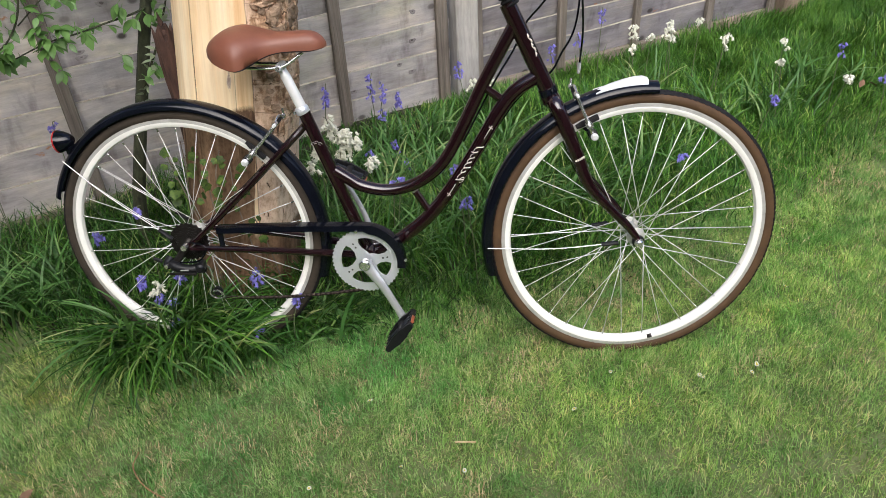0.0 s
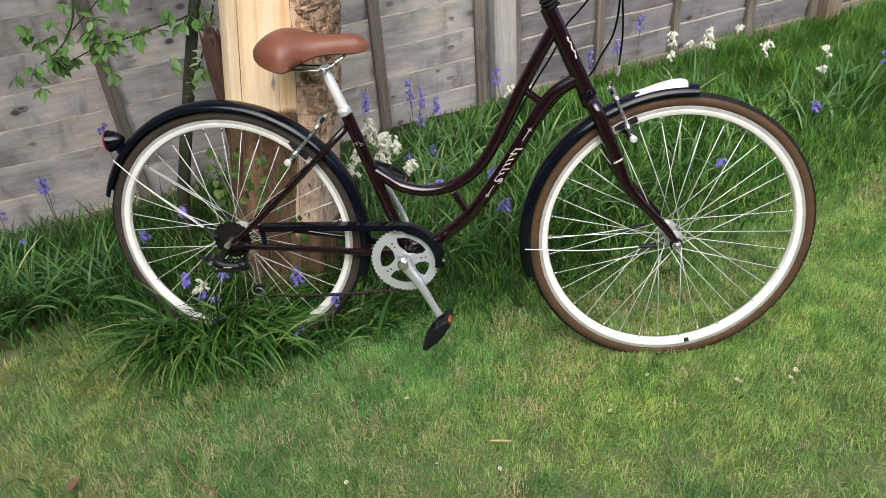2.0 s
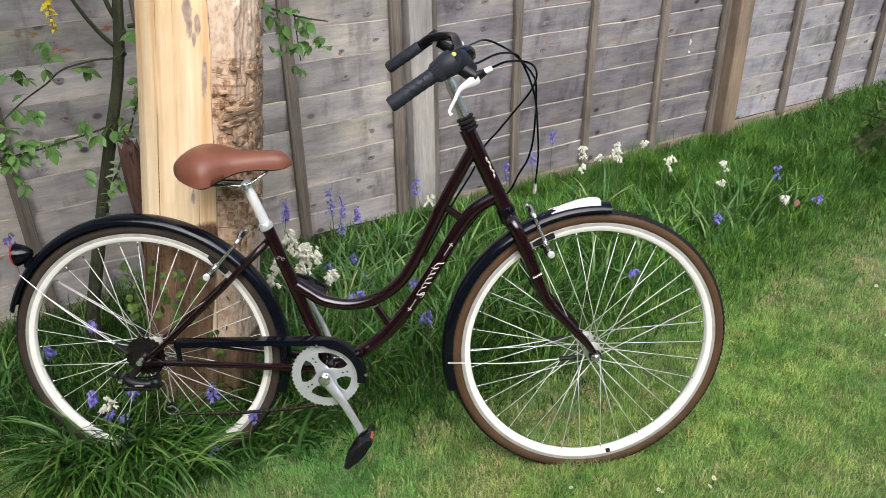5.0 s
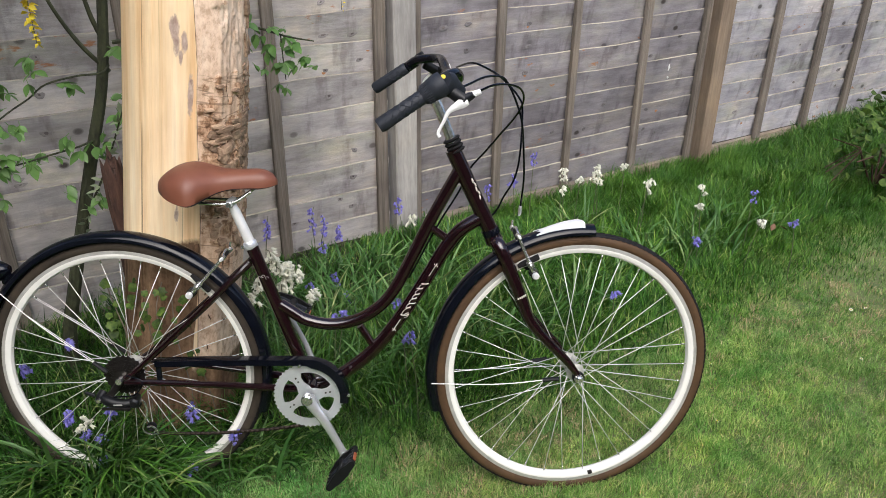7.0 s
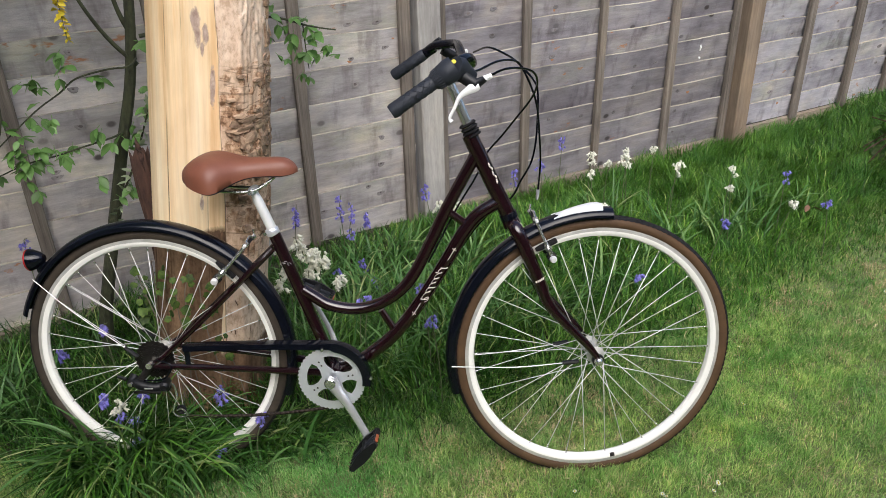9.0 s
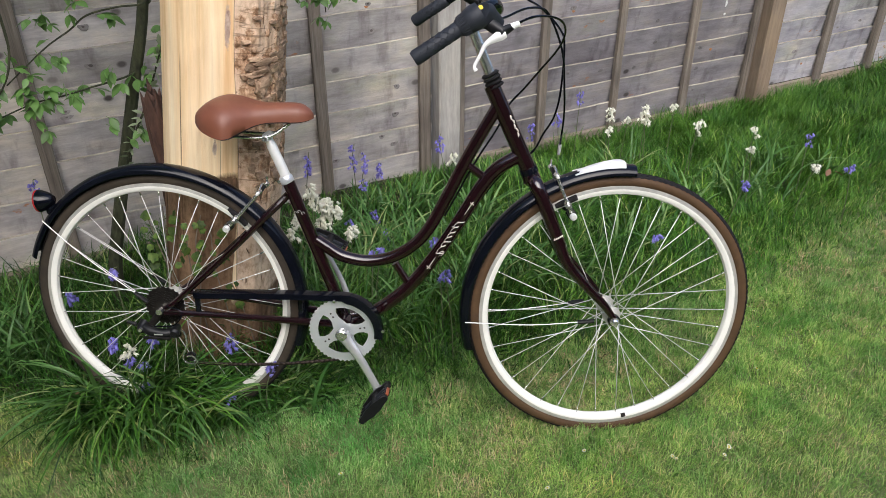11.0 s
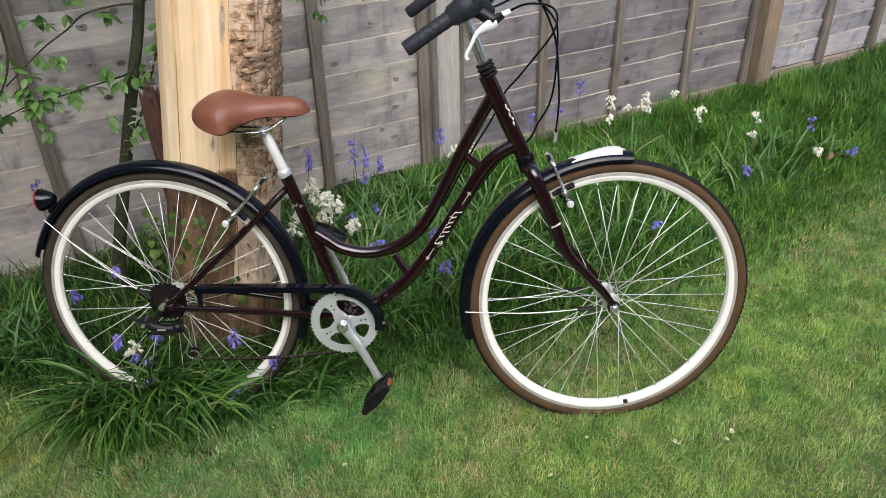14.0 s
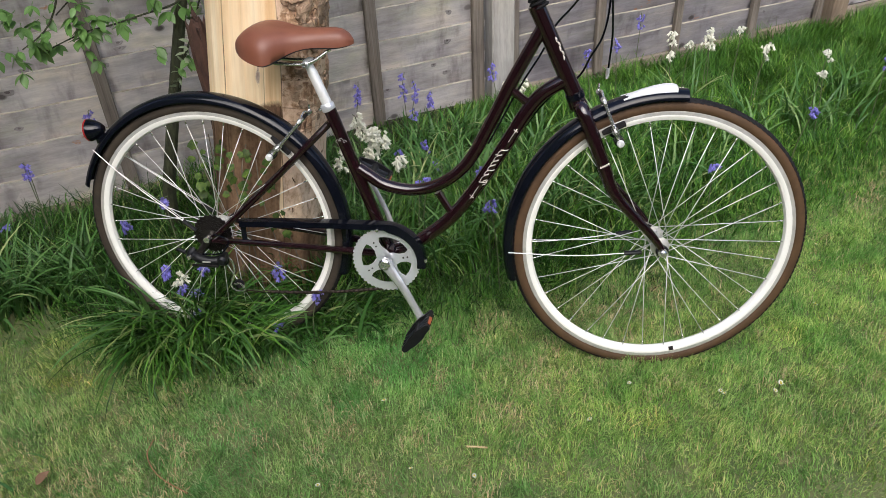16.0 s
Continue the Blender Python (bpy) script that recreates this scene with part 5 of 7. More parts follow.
    for k in range(n):
        t = k / n
        sag = -0.010 * 4 * t * (1 - t)
        o = new("chain_link", link)
        o.parent = bicycle
        p = a.lerp(b, t) + Vector((0, 0.0012 * (k % 2), sag))
        o.matrix_basis = Matrix.Translation(p) @ Matrix.Rotation(-math.atan2(b.z - a.z - 0.04 * (1 - 2 * t), b.x - a.x), 4, "Y")


gears()


def crankset():
    c = at(0.455, -0.059, 0.055)
    ring = Geo()
    n = 48
    vs, fs = [], []
    for i in range(4 * n):
        r = 0.0860 if i % 4 in (0, 1) else 0.0832
        a = 2 * math.pi * i / (4 * n)
        for rr, h in ((r, -0.0015), (r, 0.0015), (0.063, 0.0020), (0.063, -0.0020)):
            vs.append((c.x + rr * math.cos(a), c.y - h, c.z + rr * math.sin(a)))
    m = 4 * n
    for i in range(m):
        j = (i + 1) % m
        for k in range(4):
            k2 = (k + 1) % 4
            fs.append((4 * i + k, 4 * j + k, 4 * j + k2, 4 * i + k2))
    ring.add(vs, fs)
    cr = part("chainring", ring, SILVER, bicycle, "silver toothed chainring with a spider of broad arms")
    for a in (122, 12, -58, 214):
        g = Geo()
        w = radians(a)
        prof = ((0.0, 0.019), (0.02, 0.0165), (0.036, 0.0105), (0.05, 0.0115), (0.066, 0.021))
        vs = []
        for r, hw in prof:
            for s in (-1, 1):
                for y in (-0.003, 0.001):
                    x, z = r * math.cos(w) - s * hw * math.sin(w), r * math.sin(w) + s * hw * math.cos(w)
                    vs.append((c.x + x, c.y + y, c.z + z))
        fs = []
        for k in range(len(prof) - 1):
            o, p = 4 * k, 4 * k + 4
            fs += [(o, o + 2, p + 2, p), (o + 1, p + 1, p + 3, o + 3), (o, p, p + 1, o + 1), (o + 2, o + 3, p + 3, p + 2)]
        g.add(vs, fs + [(0, 1, 3, 2), (4 * len(prof) - 4, 4 * len(prof) - 2, 4 * len(prof) - 1, 4 * len(prof) - 3)])
        part("spider_arm", g, SILVER, cr)
        for r in (0.044, 0.055):
            q = Vector((c.x + r * math.cos(w), c.y, c.z + r * math.sin(w)))
            part("bolt_hole", tube([q + Vector((0, -0.0036, 0)), q + Vector((0, -0.002, 0))], 0.0024, 8), DARKST, cr)
    for s, end, ped in ((1, (0.545, -0.204), "chain-side"), (-1, (0.385, 0.098), "far")):
        w0, w1 = s * 0.070, s * 0.092
        def along(k, bow=0.0):
            return at(0.455 + k * (end[0] - 0.455) + bow * 0.85, -0.059 + k * (end[1] + 0.059) + bow * 0.5, w0 + (w1 - w0) * k + s * 0.005 * math.sin(math.pi * k))
        girth = 1.0 if s > 0 else 0.62
        arm = tube(spline([along(0.0), along(0.14, 0.002), along(0.42, 0.006), along(0.75, 0.004), along(1.0)], 4), [girth * r for r in (0.0190, 0.0180, 0.0168, 0.0156, 0.0146, 0.0136, 0.0128, 0.0121, 0.0115, 0.0110, 0.0106, 0.0102, 0.0100, 0.0100, 0.0102, 0.0105, 0.0108)], 14, flat=0.62)
        cra = part("crank", arm, ALLOY, bicycle, "silver crank arm")
        part("crank_bolt", tube([at(0.455, -0.059, w0), at(0.455, -0.059, w0 + s * 0.014), at(0.455, -0.059, w0 + s * 0.017)], [0.0145, 0.0145, 0.011], 14), STEEL, cra)
        part("crank_boss", tube([at(end[0], end[1], w1 - s * 0.007), at(end[0], end[1], w1 + s * 0.007)], 0.0125, 12), ALLOY, cra)
        pedal(end, s, w1)


def pedal(end, s, w1):
    tilt = radians(-130) if s > 0 else radians(-25)
    m = Matrix.Translation(at(end[0], end[1], w1 + s * 0.055)) @ Matrix.Rotation(-tilt, 4, "Y")
    p = part("pedal", lathe([(0.0, -0.033), (0.011, -0.033), (0.009, -0.012), (0.009, 0.012), (0.011, 0.033), (0.0, 0.033)], 14), PLASTIC, bicycle, "black plastic pedal with an orange reflector", m)
    for y0, y1 in ((-0.036, -0.029), (0.029, 0.036)):
        plate = Geo()
        shape = ((-0.050, 0.0035), (-0.045, 0.0075), (-0.030, 0.0090), (-0.014, 0.0125), (0.014, 0.0125), (0.030, 0.0090), (0.045, 0.0075), (0.050, 0.0035))
        ring = [(x, z) for x, z in shape] + [(x, -z) for x, z in reversed(shape)]
        k = len(ring)
        plate.add([(x, y, z) for y in (y0, y1) for x, z in ring], [(i, (i + 1) % k, k + (i + 1) % k, k + i) for i in range(k)] + [tuple(range(k - 1, -1, -1)), tuple(range(k, 2 * k))])
        part("end_plate", plate, PLASTIC, p)
    for x0, x1 in ((-0.049, -0.041), (0.041, 0.049)):
        part("cage_bar", block(x0, x1, -0.033, 0.033, -0.0062, 0.0062, bevel=0.003), PLASTIC, p)
    for k in range(5):
        for x0 in (-0.047, 0.041):
            part("cage_tooth", block(x0, x0 + 0.006, -0.030 + 0.0135 * k, -0.025 + 0.0135 * k, -0.0085, 0.0085, bevel=0.0012), PLASTIC, p)
    for y0 in (-0.016, 0.010):
        part("tread_bar", block(-0.038, 0.038, y0, y0 + 0.006, -0.0065, 0.0065, bevel=0.002), GRIP, p)
    part("reflector", block(-0.0515, -0.0480, -0.024, 0.006, -0.0035, 0.0040, bevel=0.0008), ORANGE, p, "orange reflector")
    part("reflector", block(0.0480, 0.0515, -0.014, 0.014, -0.0040, 0.0040, bevel=0.0008), ORANGE, p, "orange reflector")


crankset()


def chain_guard():
    g = Geo()
    path = [(0.087, 0.033), (0.20, 0.037), (0.33, 0.040), (0.455, 0.0405)]
    for k in range(1, 12):
        a = radians(90 - 9.0 * k)
        path.append((0.455 + 0.0995 * math.cos(a), -0.059 + 0.0995 * math.sin(a)))
    p = [at(u, v, 0.0) for u, v in path]
    n = len(p)
    vs, fs = [], []
    for i in range(n):
        t = (p[min(i + 1, n - 1)] - p[max(i - 1, 0)]).normalized()
        nrm = Vector((t.z, 0, -t.x)) * -1
        drop = 0.014 if i < 4 else 0.020
        for d, y in ((0.0, 0.040), (0.002, 0.056), (0.0, 0.0665), (-drop, 0.068), (-drop, 0.066), (-0.003, 0.064), (-0.002, 0.042)):
            vs.append(p[i] + nrm * d + Vector((0, -y, 0)))
    for i in range(n - 1):
        for k in range(7):
            k2 = (k + 1) % 7
            fs.append((7 * i + k, 7 * i + k2, 7 * i + 7 + k2, 7 * i + 7 + k))
    g.add(vs, fs + [tuple(range(6, -1, -1)), tuple(7 * (n - 1) + k for k in range(7))])
    cg = part("chain_guard", g, BLACK, bicycle, "black plastic chain guard")
    part("guard_bracket", tube([at(0.092, 0.03, 0.055), at(0.094, -0.02, 0.058)], 0.007, 8, flat=0.5), BLACK, cg)
    for u, v in ((0.438, 0.026), (0.556, -0.05)):
        part("guard_screw", tube([at(u, v, 0.067), at(u, v, 0.071)], 0.004, 8), STEEL, cg)


chain_guard()


def mudguard(name, place, a0, a1, r, label, half=0.027):
    g = Geo()
    n = 64
    prof = [(r - 0.0205 + 0.0265 * math.cos(radians(k * 10)) ** 0.75, half * (math.sin(radians(abs(k) * 10)) / math.sin(radians(80))) ** 0.85 * (1 if k > 0 else -1)) for k in range(-8, 9)]
    prof = prof + [(q - 0.0018, h * 0.96) for q, h in reversed(prof)]
    lathe(prof, n, g, arc=(a0, a1), closed=True)
    return part(name, g, BLACK, bicycle, label, place)


def stay(name, pts, parent, blackend):
    part(name, tube(spline(pts, 5), 0.0012, 6), SPOKE, parent)
    d = (pts[1] - pts[0]).normalized()
    if blackend:
        part("stay_clip", tube([pts[0] - d * 0.012, pts[0] + d * 0.028], 0.0055, 8), PLASTIC, parent)


mudguard("rear_mudguard", REAR, -18, 161, 0.353, "glossy black rear mudguard")
front_guard = mudguard("front_mudguard", STEER, 85, 195, 0.364, "glossy black front mudguard")
for s in (1, -1):
    stay("stay", [at(-0.042, 0.008, s * 0.058), at(-0.19, 0.118, s * 0.045), at(-0.287, 0.196, s * 0.027)], bicycle, True)
    stay("stay", [steered(-0.060, -0.004, s * 0.056), steered(-0.2, -0.016, s * 0.045), steered(-0.357, -0.015, s * 0.027)], bicycle, True)
g = Geo()
n = 14
vs = []
for k in range(n + 1):
    t = k / n
    a = radians(107.5 - 18.5 * t)
    top = 0.3685 + 0.0125 * min(1.0, 1.25 * t) ** 0.8 * (1.0 if t < 0.93 else 0.8)
    for r, h in ((0.361, -0.0175), (0.3685, -0.0178), (top - 0.002, -0.010 - 0.003 * t), (top, 0.0), (top - 0.002, 0.010 + 0.003 * t), (0.3685, 0.0178), (0.361, 0.0175)):
        vs.append((r * math.cos(a), h, r * math.sin(a)))
g.add(vs, [(7 * k + i, 7 * k + (i + 1) % 7, 7 * k + 7 + (i + 1) % 7, 7 * k + 7 + i) for k in range(n) for i in range(7)] + [tuple(range(6, -1, -1)), tuple(7 * n + i for i in range(7))])
part("white_crest", g, WHITEP, front_guard, "white plastic crest on the mudguard tip")


def tail_lamp():
    m = Matrix.Translation(at(-0.288, 0.240)) @ Matrix.Rotation(radians(-8), 4, "Y")
    g = lathe([(0.0, 0.026), (0.010, 0.025), (0.015, 0.020), (0.021, 0.009), (0.0265, -0.005), (0.0280, -0.011), (0.0, -0.011)], 24, Geo(), axis="x")
    lamp = part("tail_lamp", g, BLACK, bicycle, "black tail lamp with a red lens", m)
    part("lens", lathe([(0.0280, -0.0105), (0.0282, -0.0145), (0.025, -0.0155), (0.0, -0.0155)], 24, Geo(), axis="x"), RED, lamp, "red lens")
    part("bracket", block(0.0, 0.04, -0.008, 0.008, -0.035, -0.012, bevel=0.003), BLACK, lamp)


tail_lamp()


def fork():
    part("fork_crown", tube([at(0.893, 0.352), at(0.905, 0.327), at(0.908, 0.318)], [0.019, 0.022, 0.016], 16), PAINT, bicycle)
    for s in (1, -1):
        rows = [(-0.207, 0.338, s * 0.018), (-0.196, 0.320, s * 0.034), (-0.150, 0.210, s * 0.046), (-0.125, 0.149, s * 0.052), (-0.079, 0.094, s * 0.055), (-0.032, 0.044, s * 0.057), (0.0, 0.002, s * 0.058)]
        p = spline([steered(*q) for q in rows], 5)
        rr = [0.0165 if i < 8 else 0.0165 - 0.0085 * (i - 8) / (len(p) - 9) for i in range(len(p))]
        part("fork_blade", tube(p, rr, 14), PAINT, bicycle, "maroon fork blade")
        part("dropout", tube([steered(0, -0.002, s * 0.053), steered(0, -0.002, s * 0.060), steered(0, -0.002, s * 0.062)], [0.0150, 0.0150, 0.0130], 18), PLASTIC, bicycle, "dark fork end round the axle")
        part("axle_washer", tube([steered(0, -0.003, s * 0.061), steered(0, -0.003, s * 0.0645)], 0.0115, 18), STEEL, bicycle)
        part("axle_nut", tube([steered(0, -0.003, s * 0.056), steered(0, -0.003, s * 0.070), steered(0, -0.003, s * 0.074)], [0.0095, 0.0095, 0.006], 8), STEEL, bicycle)
    for k in range(5):
        p = steered(-0.158 + 0.0042 * k, 0.210 + 0.002 * k, 0.062 - 0.0008 * abs(k - 2))
        part("fork_label", block(p.x - 0.0016, p.x + 0.0016, p.y - 0.0008, p.y + 0.0022, p.z - 0.0022, p.z + 0.0022), CREAM, bicycle)


fork()


def rim_brake(top, mid, low, place, bar):
    """Linear-pull brake: two arms on pivots, pads with their washers, springs, and the cable bridge."""
    d = place(*bar, 0) - place(0, 0, 0)
    out = (place(0, 0, 1) - place(0, 0, 0)).normalized()
    pu, pv = mid[0] * 0.5 + low[0] * 0.5, mid[1] * 0.5 + low[1] * 0.5
    for s in (1, -1):
        elbow = place(mid[0] * 0.35 + low[0] * 0.65, mid[1] * 0.35 + low[1] * 0.65, s * 0.047)
        p = [place(top[0], top[1], s * 0.031), place(mid[0], mid[1], s * 0.039), elbow, place(low[0], low[1], s * 0.044)]
        arm = part("brake_arm", tube(spline(p, 5), [0.0034, 0.0036, 0.0036, 0.0037, 0.0038, 0.0039, 0.0040, 0.0042, 0.0044, 0.0046, 0.0048, 0.0050, 0.0054, 0.0058, 0.0062, 0.0066], 10, flat=0.55), STEEL, bicycle, "silver brake arm")
        c = place(low[0], low[1], 0)
        part("pivot_boss", tube([c + out * s * 0.024, c + out * s * 0.040, c + out * s * 0.050], [0.0115, 0.0115, 0.0095], 12), BLACK, arm)
        part("pivot_bolt", tube([c + out * s * 0.049, c + out * s * 0.056, c + out * s * 0.059], [0.0085, 0.0085, 0.006], 10), POSTM, arm)
        q = place(pu, pv, 0)
        part("brake_pad", tube([q + out * s * 0.019 - d * 0.62, q + out * s * 0.019 - d * 0.3, q + out * s * 0.019 + d * 0.6, q + out * s * 0.019 + d * 0.64], [0.005, 0.0075, 0.0075, 0.005], 8, flat=0.7), RUBBER, arm)
        for w0, w1, r in ((0.026, 0.030, 0.0075), (0.031, 0.035, 0.0062), (0.044, 0.048, 0.0085), (0.049, 0.053, 0.0066)):
            part("pad_washer", tube([q + out * s * w0, q + out * s * w1], r, 12), STEEL, arm)
        part("pad_bolt", tube([q + out * s * 0.020, q + out * s * 0.060], 0.0038, 8), STEEL, arm)
        part("return_spring", tube(spline([c + out * s * 0.036, place(low[0] * 0.6 + mid[0] * 0.4, low[1] * 0.6 + mid[1] * 0.4, s * 0.033), place(mid[0], mid[1], s * 0.034)], 4), 0.0010, 5), STEEL, arm)
        t = place(top[0], top[1], s * 0.031)
        part("pinch_bolt", tube([t - out * s * 0.006, t + out * s * 0.010], 0.0062, 10), STEEL, arm)
    a, b = place(top[0], top[1], 0.040), place(top[0], top[1], -0.036)
    part("brake_noodle", tube(spline([a, (a + b) / 2 + Vector((0, 0, 0.012)), b, b + Vector((0.0, 0.004, 0.018))], 5), 0.0026, 8), STEEL, bicycle)
    part("brake_boot", tube([a.lerp(b, 0.2), a.lerp(b, 0.7)], [0.0055, 0.0042], 8), RUBBER, bicycle)
    part("cable_end", tube([a, a + out * 0.012], [0.0042, 0.003], 8), WHITEP, bicycle)


rim_brake((-0.157, 0.355), (-0.139, 0.312), (-0.117, 0.262), steered, (0.040, 0.018))
rim_brake((0.262, 0.287), (0.220, 0.240), (0.182, 0.200), at, (0.033, -0.033))
part("cable_ferrule", tube([at(0.966, 0.409, -0.02), at(0.9655, 0.392, -0.02), at(0.964, 0.384, -0.02)], [0.0040, 0.0046, 0.0030], 10), ALLOY, bicycle)


def saddle_outline(t):
    """Half width, top and lower edge of the saddle at t from its tail to its nose."""
    blur = t + np.array((-0.045, -0.03, -0.015, 0.0, 0.015, 0.03, 0.045)) * min(1.0, 16 * t, 16 * (1 - t))
    half = float(np.mean(np.interp(blur, (0, 0.02, 0.06, 0.12, 0.2, 0.29, 0.345, 0.41, 0.48, 0.58, 0.70, 0.84, 0.93, 0.98, 1.0), (0.018, 0.036, 0.056, 0.074, 0.090, 0.099, 0.098, 0.083, 0.061, 0.044, 0.036, 0.032, 0.027, 0.016, 0.004))))
    top = float(np.mean(np.interp(blur, (0, 0.04, 0.10, 0.18, 0.28, 0.40, 0.55, 0.7, 0.85, 0.94, 1.0), (0.468, 0.481, 0.494, 0.505, 0.509, 0.502, 0.494, 0.494, 0.496, 0.491, 0.470))))
    low = float(np.mean(np.interp(blur, (0, 0.10, 0.24, 0.34, 0.42, 0.52, 0.62, 0.75, 0.9, 1.0), (0.452, 0.440, 0.430, 0.427, 0.437, 0.450, 0.456, 0.457, 0.456, 0.460))))
    return max(half, 0.003), top, low


def saddle():
    def shell(scale, up, down, material, name, parent, label=""):
        g = Geo()
        n, m = 64, 26
        vs = []
        for i in range(n + 1):
            t = i / n
            half, top, low = saddle_outline(t)
            half *= scale
            u = 0.121 + 0.274 * (0.5 + (t - 0.5) * (scale if scale < 1 else 1))
            hi, lo = (top, low) if up is None else (low + up, low - down)
            for j in range(m + 1):
                a = math.pi * j / m
                w = half * math.copysign(abs(math.cos(a)) ** 0.82, math.cos(a))
                vs.append(at(u, lo + (hi - lo) * max(0.0, math.sin(a)) ** 0.66, w))
        fs = [(i * (m + 1) + j, i * (m + 1) + j + 1, (i + 1) * (m + 1) + j + 1, (i + 1) * (m + 1) + j) for i in range(n) for j in range(m)]
        fs += [(i * (m + 1), (i + 1) * (m + 1), (i + 1) * (m + 1) + m, i * (m + 1) + m) for i in range(n)]
        fs += [tuple(range(m, -1, -1)), tuple(n * (m + 1) + j for j in range(m + 1))]
        return part(name, g.add(vs, fs), material, parent, label, sharp=75)
    sd = shell(1.0, None, None, LEATHER, "saddle", bicycle, "brown stitched leatherette saddle")
    shell(0.955, 0.010, 0.003, PLASTIC, "saddle_base", sd, "black saddle base")
    for s in (1, -1):
        part("saddle_rail", tube(ats([(0.165, 0.432, s * 0.03), (0.195, 0.420, s * 0.024), (0.285, 0.418, s * 0.022), (0.335, 0.444, s * 0.014)], 5), 0.0035, 8), STEEL, sd)
    part("clamp", tube([at(0.284, 0.416, 0.026), at(0.284, 0.416, 0.012), at(0.284, 0.416, -0.012), at(0.284, 0.416, -0.026)], [0.0070, 0.0105, 0.0105, 0.0070], 14), SILVER, sd)
    part("clamp_nut", tube([at(0.284, 0.416, 0.026), at(0.284, 0.416, 0.033)], 0.0062, 6), STEEL, sd)


saddle()


def bars():
    part("stem", tube(ats([(0.803, 0.560), (0.775, 0.628), (0.757, 0.672), (0.765, 0.694), (0.790, 0.704)], 4), [0.0125, 0.0125], 14), STEEL, bicycle, "chromed quill stem")
    part("stem_clamp", tube([at(0.796, 0.706, 0.028), at(0.796, 0.706, -0.028)], 0.0195, 16), STEEL, bicycle)
    for s in (1, -1):
        dv = -0.009 if s > 0 else 0.003
        du = 0.020 if s > 0 else -0.036
        hook = 0.0 if s > 0 else 0.020
        rows = [(0.796, 0.706, 0.0), (0.799 + 0.3 * du, 0.712, s * 0.06), (0.800 + 0.6 * du, 0.728 + dv, s * 0.13), (0.782 + du + hook, 0.742 + dv - 0.4 * hook, s * 0.19), (0.742 + du + 0.4 * hook, 0.727 + dv, s * 0.245), (0.715 + du, 0.702 + dv, s * 0.272), (0.640 + du, 0.652 + dv, s * 0.288)]
        bar = part("handlebar", tube(ats(rows, 6), 0.0112, 12), BLACK, bicycle, "black swept-back handlebar half")
        p0, p1 = Vector(at(0.722 + du, 0.706 + dv, s * 0.270)), Vector(at(0.636 + du, 0.649 + dv, s * 0.2885))
        d = (p1 - p0).normalized()
        grip = part("grip", tube([p0, p0 + d * 0.004, p0.lerp(p1, 0.5), p1 - d * 0.006, p1], [0.0130, 0.0148, 0.0142, 0.0154, 0.0132], 16), GRIP, bar, "dark ribbed rubber grip")
        e1 = d.orthogonal().normalized()
        f1 = d.cross(e1)
        for k in range(5):
            for way in (1, -1):
                band = []
                for j in range(13):
                    w = way * (2.2 * j / 12 * math.pi) + 1.26 * k
                    band.append(p0.lerp(p1, 0.10 + 0.80 * j / 12) + (math.cos(w) * e1 + math.sin(w) * f1) * 0.0146)
                part("grip_rib", tube(band, 0.0009, 5), GRIP, bar)
        ps = p0 - d * 0.046
        if s > 0:
            part("twist_shifter", tube([p0 + d * 0.004, p0 - d * 0.002, p0 - d * 0.014, p0 - d * 0.016, p0 - d * 0.034, p0 - d * 0.046], [0.0165, 0.0190, 0.0205, 0.0222, 0.0250, 0.0235], 22), GRIP, bar, "ribbed twist shifter")
            for k in range(24):
                a = 2 * math.pi * k / 24
                e = d.orthogonal().normalized()
                f = d.cross(e)
                q = (math.cos(a) * e + math.sin(a) * f) * 0.0192
                part("shifter_rib", tube([p0 - d * 0.001 + q, p0 - d * 0.014 + q * 1.08], 0.0012, 5), GRIP, bar)
            c = at(0.796, 0.710, 0.235)
            box = Geo()
            tube([ps, ps.lerp(c, 0.5) + Vector((0, -0.003, 0.002)), c, c + Vector((0.022, 0.012, -0.012))], [0.0225, 0.0245, 0.0215, 0.011], 16, box, flat=0.72)
            pod = part("shifter_pod", box, GRIP, bar, "black gear indicator pod")
            q = ps.lerp(c, 0.06) + Vector((-0.002, -0.0150, 0.0125))
            part("gear_window", tube([q, q + Vector((0.0, -0.0008, 0.0008))], [0.0052, 0.0048], 12), YELLOWW, pod, "small yellow gear window")
            q = ps.lerp(c, 0.85) + Vector((0.002, -0.0150, 0.0130))
            part("pod_screw", tube([q, q + Vector((0, -0.003, 0.003))], 0.004, 10), DARKST, pod)
        else:
            part("collar", tube([p0, p0 - d * 0.03], 0.0135, 14), BLACK, bar)
            part("lever_clamp", tube([p0 - d * 0.036, p0 - d * 0.054], 0.0145, 14), PLASTIC, bar)
        hinge = at(0.800 + du, 0.697 + dv, s * 0.262)
        perch = part("lever_perch", tube([at(0.768 + du, 0.716 + dv, s * 0.250), hinge, at(0.818 + du, 0.707 + dv, s * 0.250)], [0.012, 0.0135, 0.007], 10, flat=0.7), PLASTIC, bar, "black brake lever perch")
        part("cable_adjuster", tube([at(0.814 + du, 0.706 + dv, s * 0.250), at(0.832 + du, 0.713 + dv, s * 0.246)], [0.0068, 0.0056], 10), WHITEP, perch)
        lev = ats([(0.806 + du, 0.697 + dv, s * 0.262), (0.788 + du, 0.688 + dv, s * 0.266), (0.770 + du, 0.676 + dv, s * 0.270), (0.760 + du, 0.656 + dv, s * 0.272), (0.750 + du, 0.636 + dv, s * 0.274), (0.754 + du, 0.628 + dv, s * 0.276)], 4)
